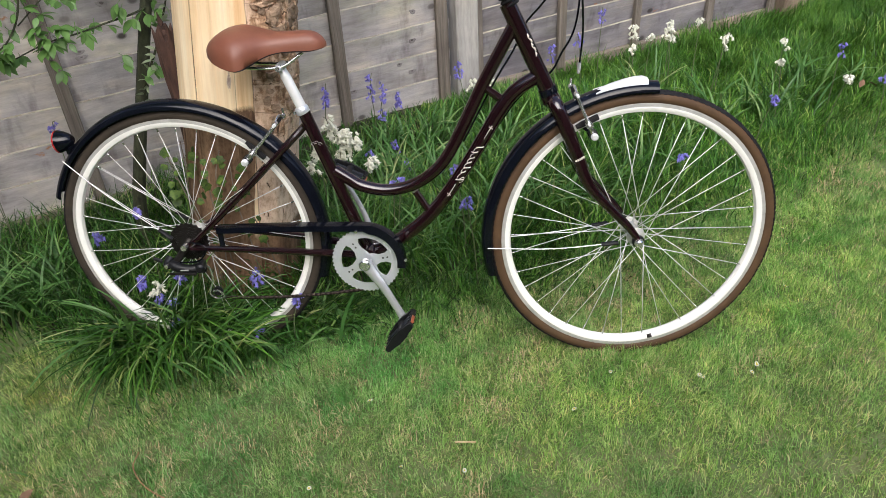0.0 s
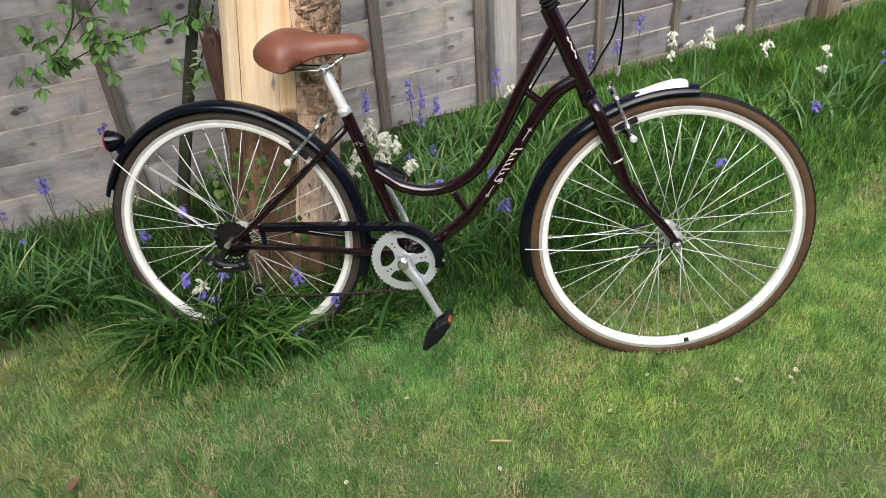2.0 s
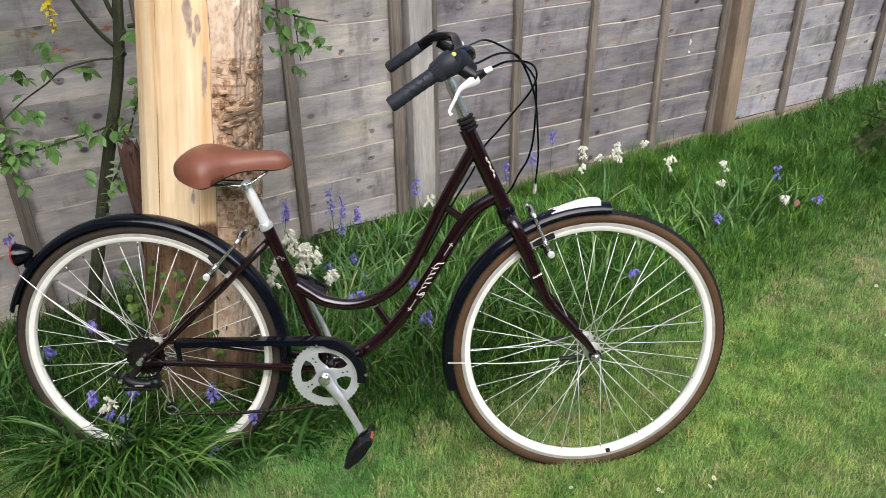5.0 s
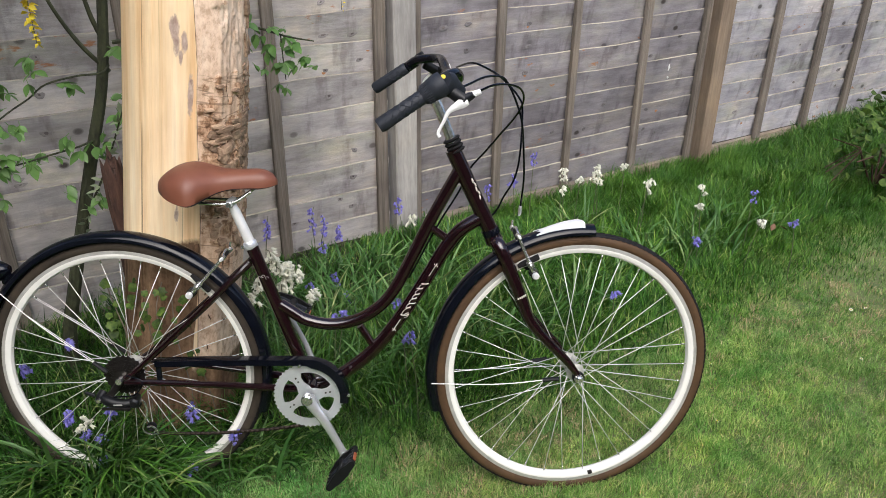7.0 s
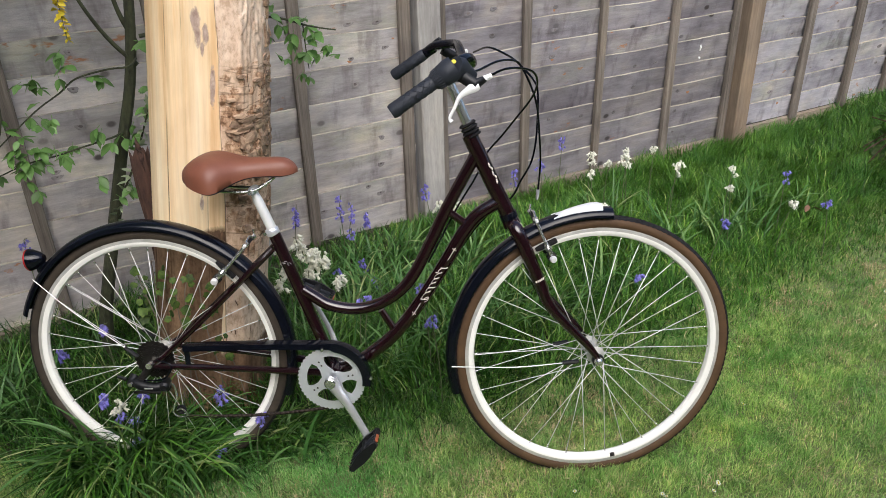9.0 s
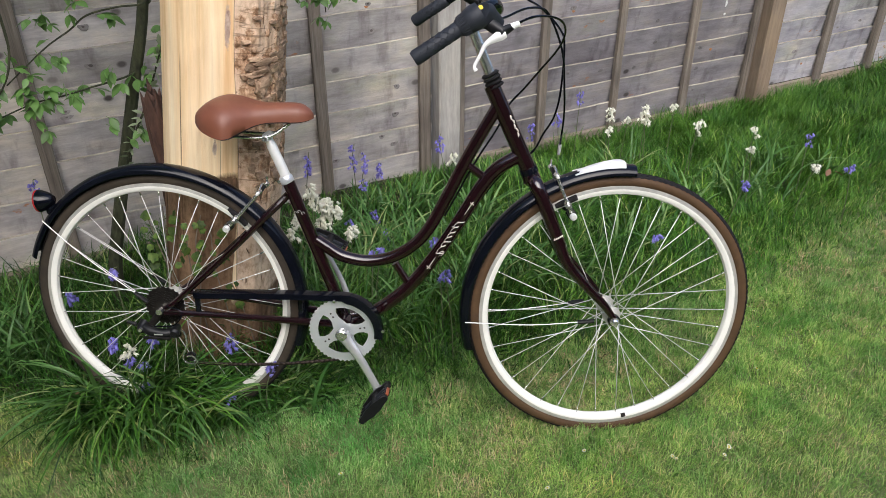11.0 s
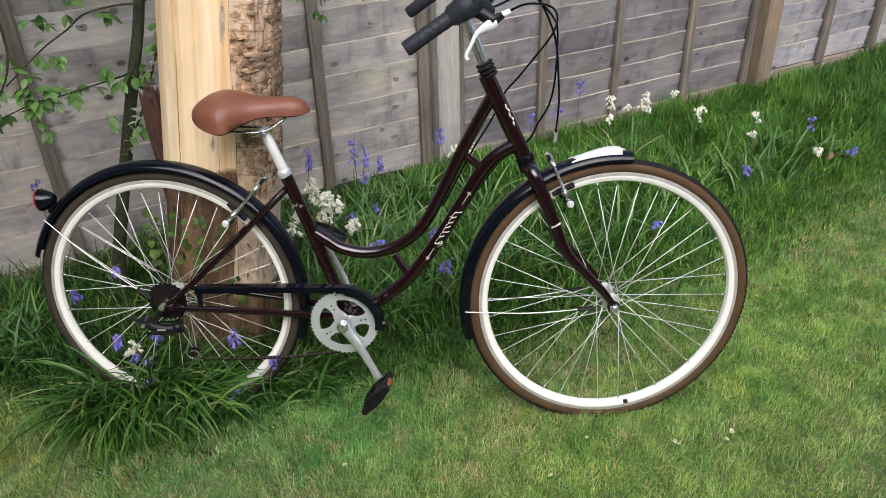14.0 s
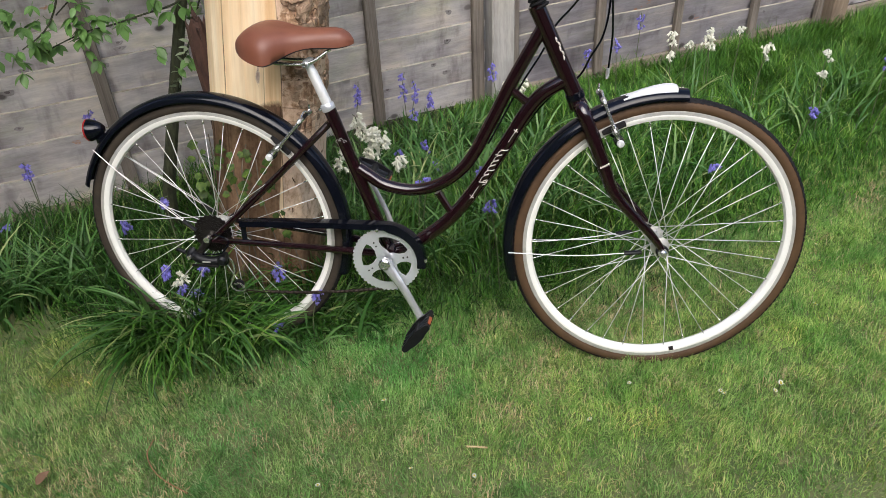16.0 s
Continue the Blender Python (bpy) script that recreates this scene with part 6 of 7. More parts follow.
        part("brake_lever", tube(lev, [0.0085, 0.0100, 0.0105, 0.0098, 0.0086, 0.0074, 0.0064, 0.0054, 0.0047, 0.0041, 0.0038, 0.0036, 0.0034, 0.0033, 0.0032, 0.0032, 0.0031, 0.0031, 0.0032, 0.0036, 0.0040], 10, flat=0.7), WHITEP, bar, "silver-white brake lever")


bars()


def cable(rows, r=0.0024):
    part("cable", tube(ats(rows, 6), r, 7), BLACK, bicycle, "black cable")


cable([(0.812, 0.716, -0.2), (0.848, 0.734, -0.1), (0.891, 0.719, -0.06), (0.916, 0.703, -0.02), (0.95, 0.667, 0.0), (0.96, 0.633, 0.0), (0.958, 0.536, 0.0), (0.947, 0.478, 0.0), (0.925, 0.434, -0.01), (0.90, 0.385, -0.022), (0.83, 0.33, -0.019), (0.75, 0.215, -0.018), (0.64, 0.055, -0.018), (0.54, -0.03, -0.02)])
cable([(0.80, 0.715, 0.22), (0.821, 0.706, 0.17), (0.865, 0.721, 0.13), (0.901, 0.72, 0.1), (0.919, 0.703, 0.08), (0.941, 0.659, 0.06), (0.955, 0.614, 0.05), (0.963, 0.549, 0.03), (0.968, 0.482, 0.01), (0.966, 0.405, -0.02)])
cable([(0.848, 0.704, 0.246), (0.88, 0.714, 0.22), (0.916, 0.711, 0.18), (0.942, 0.697, 0.14), (0.951, 0.67, 0.1), (0.941, 0.634, 0.06), (0.91, 0.581, 0.0), (0.877, 0.535, -0.024), (0.844, 0.495, -0.03), (0.818, 0.44, -0.022), (0.77, 0.36, -0.019), (0.70, 0.225, -0.018)])
cable([(0.02, 0.0, 0.075), (0.06, -0.012, 0.082), (0.04, -0.045, 0.088), (-0.01, -0.05, 0.09)], 0.002)


# ---- plants ----
def leaf_mesh(name, length, width, material, fold=0.25):
    g = Geo()
    n = 6
    vs = [(0, 0, 0)]
    for k in range(1, n):
        t = k / n
        w = width * 0.5 * math.sin(math.pi * t ** 0.85)
        z = -0.12 * length * t * t
        vs += [(length * t, -w, z + fold * w), (length * t, 0, z), (length * t, w, z + fold * w)]
    vs.append((length, 0, -0.12 * length))
    e = len(vs) - 1
    fs = [(0, 1, 2), (0, 2, 3)]
    for k in range(n - 2):
        a = 1 + 3 * k
        fs += [(a, a + 3, a + 4, a + 1), (a + 1, a + 4, a + 5, a + 2)]
    a = 1 + 3 * (n - 2)
    fs += [(a, e, a + 1), (a + 1, e, a + 2)]
    return g.add(vs, fs).mesh(name, material)


LEAFM = leaf_mesh("leaf", 0.050, 0.026, LEAF)
SMALLM = leaf_mesh("leaf", 0.036, 0.019, LEAF)


def aim(p, d, roll=0.0):
    return Matrix.Translation(p) @ Vector(d).to_track_quat("X", "Z").to_matrix().to_4x4() @ Matrix.Rotation(roll, 4, "X")


def trefoil(parent, p, d, rng, big=True):
    d = Vector(d).normalized()
    side = d.cross(Vector((0, 0, 1))).normalized() if abs(d.z) < 0.98 else Vector((1, 0, 0))
    for k in (-1, 0, 1):
        e = d + side * 0.95 * k + Vector((rng.uniform(-0.25, 0.25), rng.uniform(-0.25, 0.25), rng.uniform(-0.45, 0.1)))
        o = new("leaf", LEAFM if big else SMALLM)
        o.parent = parent
        s = rng.uniform(0.6, 1.0)
        o.matrix_basis = aim(p, e, rng.uniform(-0.6, 0.6)) @ Matrix.Scale(s, 4)


def shrub():
    rng = random.Random(9)
    ob = new("laburnum_shrub")
    ob.matrix_basis = pose(0.03, -0.55, -0.05)
    tagged(ob, "young laburnum with green-brown stems, sparse leaves and yellow blossom", "shrub")
    o = Vector((0.03, -0.55, -0.05))

    def stem(name, pts, r, k=6):
        p = [q - o for q in spline(pts, k)]
        part(name, tube(p, r, 9), STEMG, ob)
        return p
    stem("trunk", [(0.03, -0.55, -0.06), (0.045, -0.55, 0.12), (0.085, -0.55, 0.27), (0.153, -0.55, 0.495), (0.216, -0.55, 0.698), (0.272, -0.55, 0.874), (0.308, -0.55, 1.06), (0.33, -0.55, 1.3), (0.30, -0.60, 1.7), (0.18, -0.66, 2.0)], [0.0225, 0.011])
    stem("branch", [(0.30, -0.55, 0.92), (0.24, -0.56, 1.0), (0.19, -0.57, 1.10), (0.15, -0.58, 1.22)], [0.007, 0.004])
    stem("branch", [(0.31, -0.55, 0.98), (0.28, -0.55, 1.07), (0.26, -0.55, 1.2)], [0.008, 0.005])
    stem("twig", [(0.30, -0.56, 0.94), (0.27, -0.60, 0.93), (0.21, -0.60, 0.93), (0.13, -0.61, 0.92), (0.08, -0.62, 0.89), (0.02, -0.63, 0.86), (-0.04, -0.64, 0.82), (-0.10, -0.66, 0.78)], [0.0032, 0.0018])
    stem("twig", [(0.23, -0.56, 0.735), (0.18, -0.60, 0.735), (0.10, -0.62, 0.730), (0.03, -0.63, 0.722), (-0.05, -0.65, 0.72), (-0.15, -0.68, 0.70)], [0.0032, 0.0018])
    stem("twig", [(0.13, -0.57, 0.42), (0.17, -0.62, 0.55), (0.23, -0.66, 0.68), (0.30, -0.70, 0.86)], [0.005, 0.002])
    stem("twig", [(0.32, -0.56, 1.0), (0.5, -0.60, 1.02), (0.68, -0.62, 1.02), (0.8, -0.63, 0.98), (0.88, -0.64, 0.96)], [0.006, 0.002])
    stem("twig", [(-0.16, -0.72, 1.66), (-0.10, -0.68, 1.3), (-0.07, -0.67, 0.96), (-0.08, -0.68, 0.84), (-0.13, -0.69, 0.76), (-0.20, -0.70, 0.72)], [0.005, 0.0016])
    stem("twig", [(0.5, -0.60, 1.02), (0.66, -0.60, 1.13), (0.82, -0.62, 1.17), (0.97, -0.62, 1.15)], [0.004, 0.0015])
    stem("shoot", [(0.78, -0.63, 0.99), (0.775, -0.65, 0.92), (0.775, -0.66, 0.86)], [0.0022, 0.0014])
    spots = []
    left = ((0.00, 0.91), (0.03, 0.93), (0.11, 0.99), (0.12, 0.95), (0.18, 0.92), (-0.01, 0.84), (0.01, 0.82), (0.04, 0.83), (0.15, 0.76), (0.21, 0.74), (0.23, 0.73), (0.07, 0.72), (0.06, 0.73), (0.13, 0.62), (0.18, 0.60), (0.20, 0.59), (0.28, 0.80), (0.30, 0.88), (0.31, 1.0), (0.26, 0.74), (-0.02, 0.71))
    hanging = ((-0.23, 0.69), (-0.13, 0.72), (-0.06, 0.77), (-0.07, 0.83), (-0.16, 0.76), (-0.01, 0.79), (-0.20, 0.78), (-0.09, 0.70), (-0.12, 0.80), (-0.04, 0.73), (-0.18, 0.71))
    right = ((0.69, 1.04), (0.70, 0.91), (0.74, 0.95), (0.79, 0.94), (0.84, 0.96), (0.86, 0.89), (0.78, 0.84), (0.79, 0.98), (0.70, 0.98), (0.75, 0.90), (0.81, 0.90), (0.73, 1.0), (0.83, 0.92))
    for group, y, k, sp in ((left, -0.62, 2, 0.014), (hanging, -0.68, 4, 0.022), (right, -0.64, 2, 0.012)):
        for x, z in group:
            for i in range(k):
                spots.append(Vector((x + rng.gauss(0, sp), y + rng.gauss(0, 0.02), z + rng.gauss(0, sp))))
    for p in spots:
        d = Vector((rng.uniform(-1, 1), rng.uniform(-0.9, 0.1), rng.uniform(-1.0, 0.1)))
        e = p - o
        part("leaf_stalk", tube([e - d.normalized() * 0.012, e], 0.0008, 4), LEAF, ob)
        trefoil(ob, e, d, rng, rng.random() < 0.6)
    # the unseen crown overhead, where the blossom hangs, added to shade the fence
    for a, b in (((0.36, -0.56, 1.35), (-0.35, -0.75, 1.80)), ((0.34, -0.57, 1.45), (-0.10, -1.10, 1.85)), ((0.30, -0.60, 1.70), (-0.60, -0.55, 2.0)), ((0.22, -0.64, 1.90), (-0.2, -0.35, 2.1))):
        a, b = Vector(a), Vector(b)
        stem("branch", [tuple(a), tuple(a.lerp(b, 0.5) + Vector((0, 0, 0.06))), tuple(b)], [0.009, 0.004])
    g = Geo()
    base = [Vector(q) for q in ((0, 0, 0), (0.4, -0.24, 0.03), (0.4, 0.24, 0.03), (0.75, -0.2, -0.02), (0.75, 0.2, -0.02), (1, 0, -0.1))]
    for i in range(3200):
        p = Vector((rng.gauss(-0.40, 0.34), rng.gauss(-0.72, 0.34), rng.gauss(1.88, 0.14)))
        if p.z < 1.62 or p.y > -0.2 or p.x > 0.14:
            continue
        m = aim(p - o, (rng.uniform(-1, 1), rng.uniform(-1, 1), rng.uniform(-0.7, 0.3)), rng.uniform(-0.7, 0.7)) @ Matrix.Scale(rng.uniform(0.045, 0.07), 4)
        g.add([m @ q for q in base], [(0, 1, 2), (1, 3, 4, 2), (3, 5, 4)])
    tagged(part("crown", g, LEAF, ob, sharp=0), "unseen leafy green crown shading the fence", kind="stuff")
    # pale downy shoots on the thin twig beside the log
    young = leaf_mesh("young_leaf", 0.036, 0.012, DOWNY)
    for i in range(44):
        t = (i / 43) ** 0.7
        p = spline([(0.13, -0.57, 0.42), (0.17, -0.62, 0.55), (0.23, -0.66, 0.68), (0.30, -0.70, 0.86)], 8)[min(24, int(3 + 21 * t))] - o
        q = new("young_leaf", young)
        q.parent = ob
        q.matrix_basis = aim(p, (rng.uniform(-1, 1), rng.uniform(-1, 0), rng.uniform(-0.3, 1)), rng.uniform(-1, 1)) @ Matrix.Scale(rng.uniform(0.6, 1.2), 4)
    bell = leaf_mesh("blossom", 0.020, 0.013, YELLOWF, 0.5)
    for bx, bz, drop, count, big in ((0.135, 1.17, 0.16, 54, 1.2), (0.985, 1.15, 0.11, 16, 0.6)):
        for i in range(count):
            t = (i / (count - 1)) ** 1.5
            p = Vector((bx + 0.006 * math.sin(9 * t), -0.55 if bx < 0.5 else -0.62, bz - drop * t)) - o
            a = rng.uniform(0, 6.28)
            q = new("blossom", bell)
            q.parent = ob
            q.matrix_basis = aim(p, (math.cos(a) * (1.15 - 0.6 * t), math.sin(a) * (1.15 - 0.6 * t), rng.uniform(-0.5, 0.1)), rng.uniform(-1, 1)) @ Matrix.Scale(big * (1.15 - 0.5 * t), 4)
        y = -0.55 if bx < 0.5 else -0.62
        part("blossom_stalk", tube([Vector((bx, y, bz + 0.06)) - o, Vector((bx, y, bz - drop)) - o], 0.001, 5), STALK, ob)


shrub()


def bark_stub():
    g = Geo()
    n, m = 20, 16
    vs = []
    for k in range(n + 1):
        t = k / n
        z = -0.1 + 0.82 * t
        r = 0.034 * (1 - 0.25 * t)
        for i in range(m):
            a = 2 * math.pi * i / m
            q = r * (1 + 0.35 * noise.noise(Vector((math.cos(a) * 2, math.sin(a) * 2, z * 4))))
            zz = z + (0.03 * math.sin(5 * a) + 0.02 * math.sin(9 * a) if k == n else 0)
            vs.append((0.262 - 0.028 * t + q * math.cos(a), -0.745 + q * math.sin(a), zz))
    fs = [(k * m + i, k * m + (i + 1) % m, (k + 1) * m + (i + 1) % m, (k + 1) * m + i) for k in range(n) for i in range(m)]
    g.add(vs, fs + [tuple(n * m + i for i in range(m))])
    tagged(part("old_stump", g, BARK), "splintered reddish-brown old stem beside the log", "stump")


bark_stub()


def ivy():
    rng = random.Random(12)
    ob = new("ivy")
    ob.matrix_basis = pose(0.3, -1.0, 0.0)
    tagged(ob, "young ivy with angular green leaves climbing the log", "ivy")
    o = Vector((0.3, -1.0, 0.0))
    g = Geo()
    pts = [(0.0, 0.0, 0.0)]
    for a, r in ((-150, 0.62), (-118, 0.80), (-90, 0.70), (-55, 0.92), (-28, 0.74), (0, 1.15), (28, 0.74), (55, 0.92), (90, 0.70), (118, 0.80), (150, 0.62)):
        pts.append((0.5 + r * math.cos(radians(a)) * 0.6, r * math.sin(radians(a)) * 0.6, 0.03 * math.cos(radians(3 * a)) - 0.08 * r))
    g.add([(x * 0.028, y * 0.028, z * 0.028) for x, y, z in [(0.45, 0, 0.04)] + pts[1:]], [(0, i, i + 1) for i in range(1, 11)] + [(0, 11, 1)])
    me = g.mesh("ivy_leaf", IVY)

    def strand(pts):
        p = spline(pts, 5)
        part("vine", tube([q - o for q in p], 0.0016, 5), TWIG, ob)
        return p
    runs = [[(0.17, -0.99, -0.05), (0.19, -1.01, 0.15), (0.165, -0.99, 0.33), (0.15, -0.97, 0.42), (0.14, -0.96, 0.50)], [(0.20, -1.02, -0.05), (0.21, -1.04, 0.15), (0.235, -1.045, 0.32), (0.24, -1.04, 0.42), (0.265, -1.035, 0.49)],
            [(0.28, -1.05, -0.05), (0.29, -1.06, 0.15), (0.275, -1.055, 0.33), (0.28, -1.05, 0.45)], [(0.36, -1.04, -0.05), (0.335, -1.06, 0.15), (0.31, -1.055, 0.28)], [(0.15, -0.93, -0.05), (0.16, -0.94, 0.25), (0.18, -0.95, 0.42), (0.185, -0.95, 0.50)], [(0.23, -1.03, 0.0), (0.225, -1.04, 0.2), (0.215, -1.04, 0.36), (0.225, -1.035, 0.48)]]
    for pts in runs:
        p = strand(pts)
        for q in p[8:]:
            if rng.random() < 0.9:
                lf = new("ivy_leaf", me)
                lf.parent = ob
                d = Vector((rng.uniform(-0.8, 0.8), -0.35, rng.uniform(-1, 0.2)))
                up = Vector((rng.uniform(-0.4, 0.4), -1, rng.uniform(0.0, 0.7)))
                x = d.normalized()
                z = (up - x * up.dot(x)).normalized()
                y = z.cross(x)
                m = Matrix((x, y, z)).transposed().to_4x4()
                lf.matrix_basis = Matrix.Translation(q - o + Vector((rng.uniform(-0.02, 0.02), -0.012, rng.uniform(-0.01, 0.01)))) @ m @ Matrix.Scale(rng.uniform(0.5, 1.1), 4)


ivy()


def bell_mesh(name, material):
    """A six-sided bell whose rim flares into six pointed tips."""
    prof = ((0.0, 0.0), (0.0035, -0.001), (0.0045, -0.006), (0.0045, -0.0115))
    vs = [(r * math.cos(math.pi * k / 3), r * math.sin(math.pi * k / 3), h) for k in range(6) for r, h in prof]
    vs += [(0.0095 * math.cos(math.pi * (k + 0.5) / 3), 0.0095 * math.sin(math.pi * (k + 0.5) / 3), -0.0155) for k in range(6)]
    fs = [(4 * k + i, 4 * ((k + 1) % 6) + i, 4 * ((k + 1) % 6) + i + 1, 4 * k + i + 1) for k in range(6) for i in range(3)]
    fs += [(4 * k + 3, 4 * ((k + 1) % 6) + 3, 24 + k) for k in range(6)]
    return Geo().add(vs, fs).mesh(name, material)


BELL_B, BELL_W = bell_mesh("bell", BLUEB), bell_mesh("bell", WHITEB)


def bellflower(x, y, z, bells, white, seed, spread=0.018, tall=0.07):
    """A stalk from the ground whose bells crown it round the height z."""
    rng = random.Random(seed)
    gz = float(ground_z(np.array(x), np.array(y)))
    ob = new("white_bellflower" if white else "bluebell")
    bx, by = x + rng.uniform(-0.03, 0.03), y + rng.uniform(-0.02, 0.03)
    ob.matrix_basis = pose(bx, by, gz)
    tagged(ob, "white bell-shaped flowers on a green stalk in long grass" if white else "violet-blue bluebell spike on a thin stalk in long grass", "flower", "flowers along the fence")
    top = Vector((x - bx, y - by, z + tall * 0.5 - gz))
    p = spline([(0, 0, -0.01), (top.x * 0.3, top.y * 0.3, top.z * 0.5), tuple(top - Vector((0, 0, tall * 0.6))), tuple(top + Vector((rng.uniform(-0.012, 0.012), 0, 0)))], 4)
    part("stalk", tube(p, [0.0019, 0.0011], 5), STALK, ob)
    for k in range(int(bells * 1.6)):
        t = rng.random()
        a = rng.uniform(0, 6.28)
        q = top + Vector((0, 0, -tall * t))
        r = spread * (0.4 + 0.6 * rng.random()) * (0.6 + 0.5 * t)
        b = new("bell", BELL_W if white else BELL_B)
        b.parent = ob
        b.matrix_basis = Matrix.Translation(q + Vector((r * math.cos(a), r * math.sin(a), 0))) @ Euler((rng.uniform(-0.9, 0.9), rng.uniform(-0.9, 0.9), a)).to_matrix().to_4x4() @ Matrix.Scale(rng.uniform(0.8, 1.25) if white else rng.uniform(0.62, 1.0), 4)


BLUE = [(0.767, -0.35, 0.238, 16, 0.09), (0.94, -0.35, 0.230, 16, 0.10), (0.985, -0.36, 0.205, 14, 0.08), (1.049, -0.35, 0.150, 14, 0.06), (0.966, -0.38, 0.120, 8, 0.05), (1.307, -0.35, 0.215, 10, 0.07),
        (0.94, -0.55, 0.07, 9, 0.06), (0.95, -0.62, 0.03, 8, 0.05), (0.747, -1.075, 0.27, 7, 0.025), (0.725, -1.063, 0.26, 6, 0.02), (0.819, -1.344, 0.32, 9, 0.03), (0.865, -1.193, 0.33, 5, 0.02), (0.82, -0.60, 0.10, 6, 0.04),
        (2.064, -1.21, 0.24, 11, 0.03), (2.578, -1.03, 0.24, 9, 0.05), (2.508, -1.28, 0.24, 7, 0.025), (1.49, -1.41, 0.29, 7, 0.02), (2.015, -0.30, 0.26, 9, 0.07), (1.803, -0.44, 0.25, 8, 0.05), (1.632, -0.5, 0.25, 9, 0.07),
        (0.031, -0.909, 0.310, 12, 0.03), (-0.09, -0.853, 0.235, 10, 0.03), (-0.018, -0.998, 0.15, 13, 0.03), (0.013, -1.028, 0.095, 6, 0.02), (0.044, -1.048, 0.085, 8, 0.025), (0.082, -1.043, 0.155, 8, 0.03), (0.266, -1.153, 0.160, 12, 0.04),
        (0.334, -1.302, 0.154, 8, 0.035), (0.220, -1.273, 0.079, 6, 0.02), (0.034, -1.148, 0.086, 8, 0.02), (-0.361, -0.35, 0.221, 10, 0.06), (-0.344, -0.40, 0.247, 8, 0.05), (-0.474, -0.40, 0.069, 6, 0.02), (-0.502, -0.40, 0.178, 6, 0.04), (-0.122, -0.40, 0.38, 7, 0.04)]
for i, (x, y, z, k, tall) in enumerate(BLUE):
    bellflower(x, y, z, k, False, 100 + i, 0.016, tall)
WHITE = [(0.630, -0.80, 0.363, 10, 0.05, 0.014), (0.644, -0.80, 0.329, 16, 0.05, 0.018), (0.680, -0.80, 0.309, 22, 0.05, 0.026), (0.704, -0.80, 0.285, 18, 0.05, 0.022), (0.675, -0.80, 0.259, 20, 0.05, 0.026), (0.653, -0.80, 0.234, 14, 0.05, 0.022), (0.755, -0.80, 0.185, 16, 0.045, 0.020), (0.583, -0.80, 0.276, 10, 0.05, 0.016), (0.561, -0.80, 0.242, 8, 0.04, 0.016),
         (2.022, -0.5, 0.25, 12, 0.06, 0.018), (2.01, -0.52, 0.20, 7, 0.04, 0.016), (2.143, -0.573, 0.25, 18, 0.05, 0.026), (2.16, -0.56, 0.27, 9, 0.05, 0.018), (2.066, -0.564, 0.25, 7, 0.02, 0.018), (2.296, -0.576, 0.26, 6, 0.04, 0.014), (2.238, -0.774, 0.25, 7, 0.05, 0.016), (2.27, -0.77, 0.27, 4, 0.03, 0.010),
         (2.423, -0.9, 0.25, 6, 0.04, 0.014), (2.288, -1.015, 0.25, 5, 0.025, 0.014), (2.40, -1.22, 0.24, 9, 0.02, 0.016), (1.33, -0.42, 0.17, 9, 0.05, 0.018), (1.42, -0.40, 0.15, 8, 0.05, 0.018), (0.010, -1.02, 0.125, 8, 0.03, 0.018), (0.02, -1.13, 0.08, 6, 0.02, 0.014), (1.85, -0.8, 0.2, 4, 0.02, 0.010)]
for i, (x, y, z, k, tall, sp) in enumerate(WHITE):
    bellflower(x, y, z, k, True, 300 + i, sp, tall)


def daisies():
    petal = Geo()
    for k in range(12):
        a = 2 * math.pi * k / 12
        c, s = math.cos(a), math.sin(a)
        petal.add([(0.002 * c, 0.002 * s, 0.001), (0.006 * c - 0.0016 * s, 0.006 * s + 0.0016 * c, 0.0025), (0.009 * c, 0.009 * s, 0.0015), (0.006 * c + 0.0016 * s, 0.006 * s - 0.0016 * c, 0.0025)], [(0, 1, 2, 3)])
    pm = petal.mesh("petals", WHITEB)
    cm = lathe([(0.0, 0.0045), (0.002, 0.004), (0.003, 0.002), (0.003, 0.0)], 8, Geo(), axis="z").mesh("centre", YELLOWF)
    rng = random.Random(21)
    for x, y in ((1.300, -1.966), (1.269, -1.983), (1.152, -1.927), (1.155, -1.938), (0.818, -1.872), (0.502, -1.906), (0.968, -1.812), (0.397, -1.612), (0.180, -1.786), (0.382, -1.830), (2.470, -1.600), (2.528, -1.619), (1.784, -1.576), (1.734, -1.643), (2.222, -1.807), (1.585, -1.782), (1.297, -1.971)):
        ob = new("daisy")
        ob.matrix_basis = pose(x, y, float(ground_z(np.array(x), np.array(y))))
        tagged(ob, "small white daisy in the mown lawn", "daisy", "daisies in the lawn")
        part("stalk", tube([Vector((0, 0, -0.005)), Vector((0, 0, 0.026))], 0.0008, 5), STALK, ob)
        m = Matrix.Translation((0, 0, 0.026)) @ Euler((rng.uniform(-0.5, 0.7), rng.uniform(-0.4, 0.4), rng.uniform(0, 6))).to_matrix().to_4x4() @ Matrix.Scale(rng.uniform(0.55, 0.85), 4)
        part("petals", pm, WHITEB, ob, matrix=m)
        part("centre", cm, YELLOWF, ob, matrix=m)


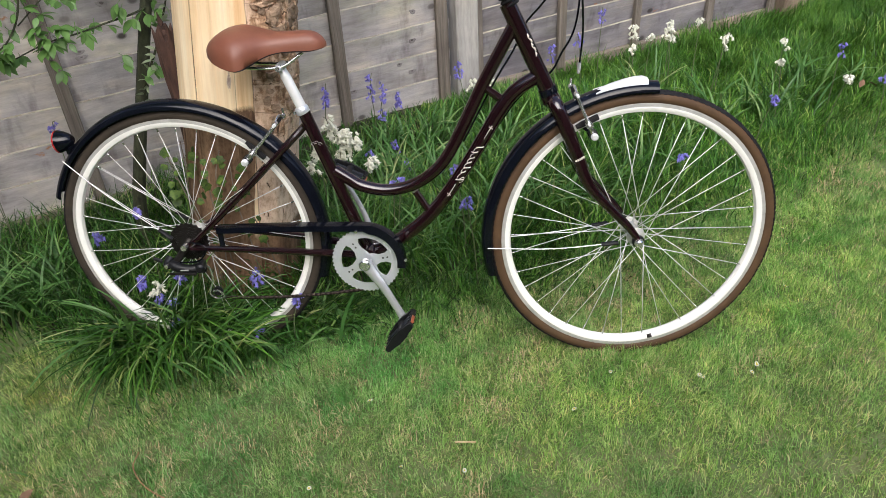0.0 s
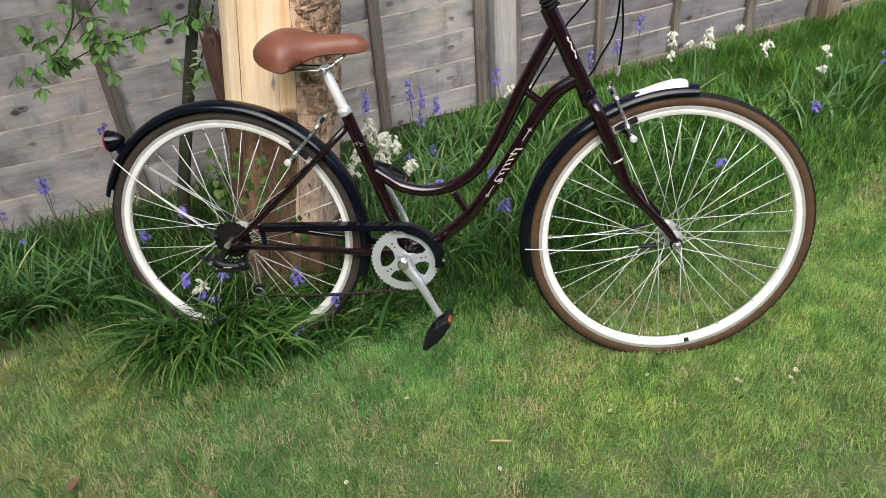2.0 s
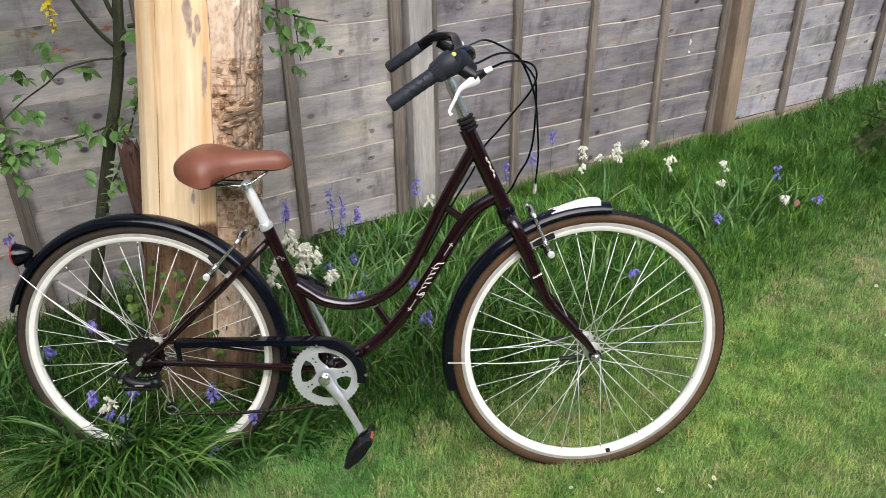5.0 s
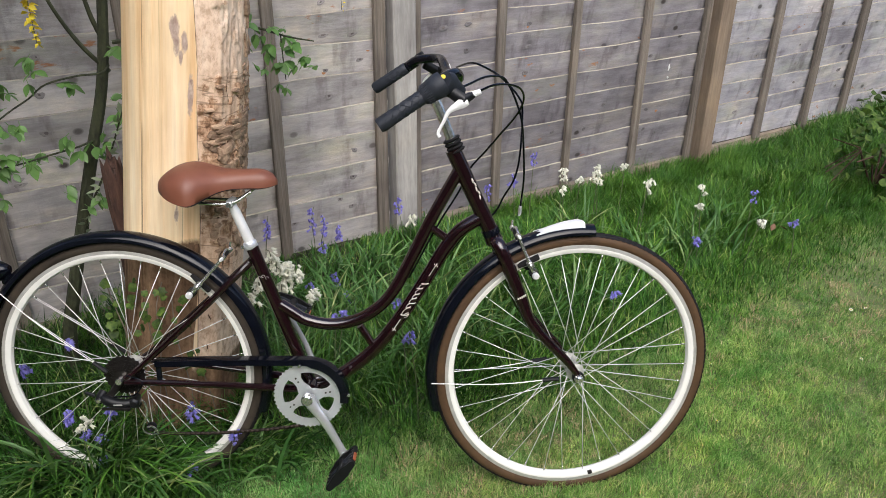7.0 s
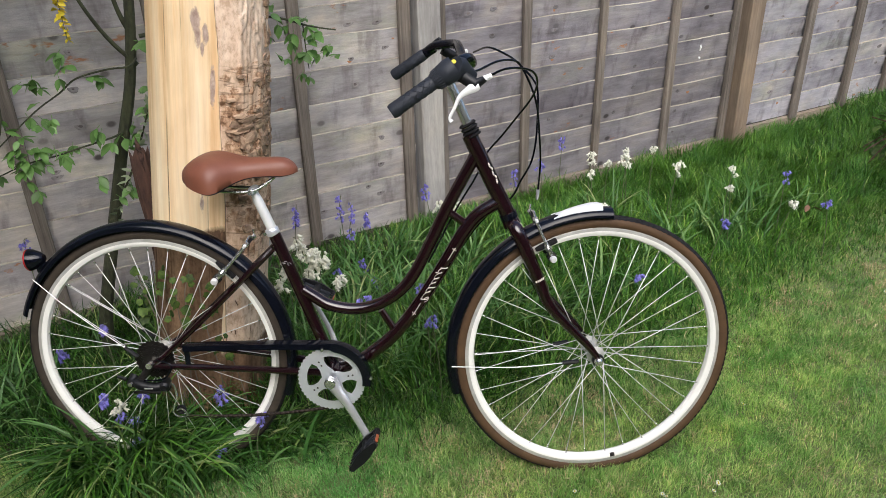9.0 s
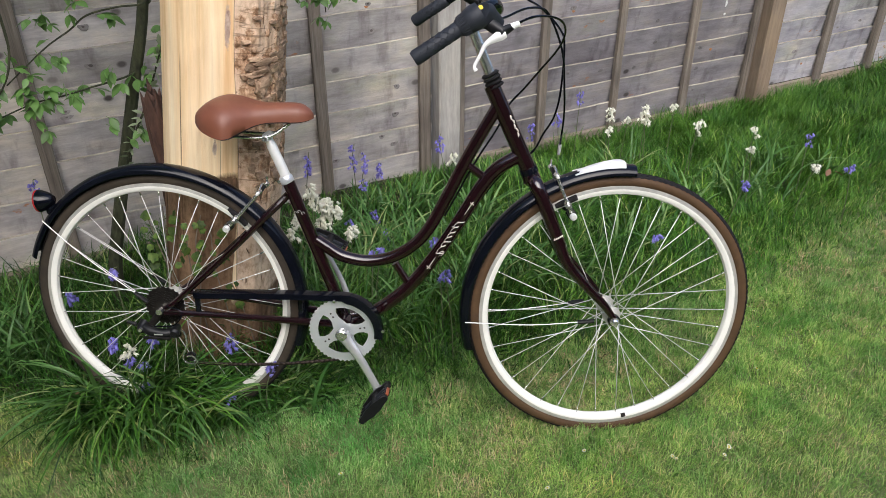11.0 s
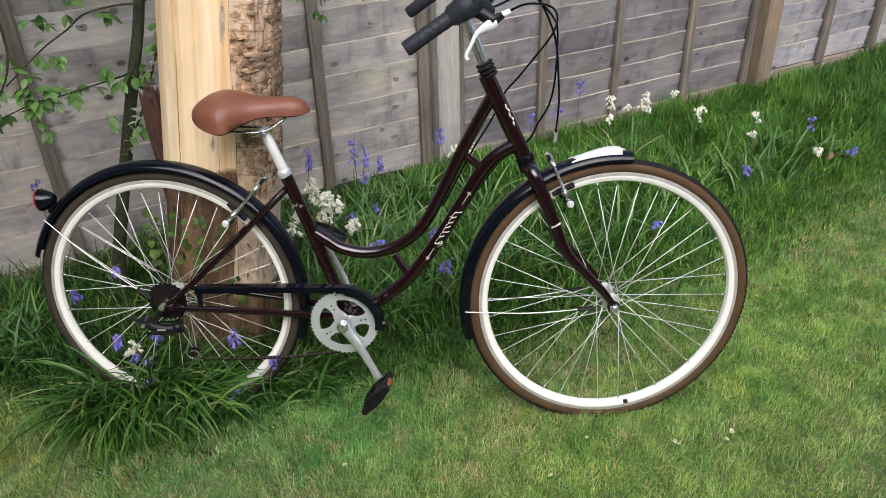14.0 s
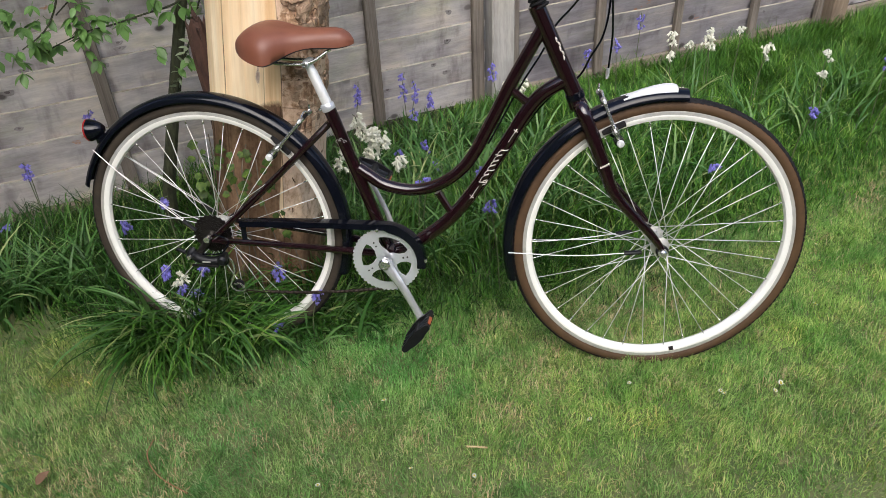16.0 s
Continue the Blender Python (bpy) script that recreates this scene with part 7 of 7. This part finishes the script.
daisies()
tagged(part("straw", tube([Vector((0.520, -1.826, 0.030)), Vector((0.541, -1.837, 0.030)), Vector((0.562, -1.850, 0.030))], 0.0028, 6, flat=0.4, up=(0, 0, 1)), DRY), "short flat piece of pale straw on the lawn", "straw")
tagged(part("dry_stalk", tube(spline([(-0.138, -1.492, 0.028), (-0.157, -1.529, 0.028), (-0.150, -1.579, 0.028), (-0.129, -1.625, 0.028), (-0.087, -1.681, 0.028)], 5), 0.0016, 6), REDSTALK), "curved dry brown stalk on the lawn", "stalk")


def dead_leaf(x, y, z, turn):
    g = leaf_mesh("dead_leaf", 0.042, 0.022, BARKL, 0.5)
    ob = new("dead_leaf", g)
    ob.matrix_basis = pose(x, y, z, 20, -35, turn)
    tagged(ob, "curled dry brown leaf in the grass", "dead leaf")


BARKL = mat("dry_leaf", (0.21, 0.12, 0.065), (0.12, 0.065, 0.038), 40.0, rough=0.8)
dead_leaf(-0.14, -1.10, 0.06, 60)
dead_leaf(-0.40, -1.505, 0.022, 10)
dead_leaf(2.72, -1.05, 0.05, 20)
dead_leaf(2.78, -1.08, 0.05, 140)


def corner_ivy():
    rng = random.Random(31)
    ob = new("ivy_clump")
    ob.matrix_basis = pose(3.62, -0.93, 0.0)
    tagged(ob, "dark ivy clump with dry stems at the lawn's far edge", "ivy")
    me = leaf_mesh("ivy_leaf", 0.042, 0.040, IVY, 0.2)
    for k in range(280):
        a, r = rng.uniform(0, 6.28), 0.24 * rng.random() ** 0.5
        p = Vector((0.06 + r * math.cos(a), r * math.sin(a), rng.uniform(0.01, 0.62) * (1 - 1.5 * r)))
        o = new("ivy_leaf", me)
        o.parent = ob
        o.matrix_basis = aim(p, (rng.uniform(-1, 1), rng.uniform(-1, 0.3), rng.uniform(-0.7, 0.3)), rng.uniform(-0.8, 0.8)) @ Matrix.Scale(rng.uniform(0.7, 1.2), 4)
    for k in range(14):
        a = rng.uniform(0, 6.28)
        part("vine", tube([Vector((0, 0, 0)), Vector((0.1 * math.cos(a), 0.1 * math.sin(a), 0.2)), Vector((0.25 * math.cos(a), 0.22 * math.sin(a), rng.uniform(0.0, 0.25)))], [0.006, 0.003], 5), BARK, ob)


corner_ivy()
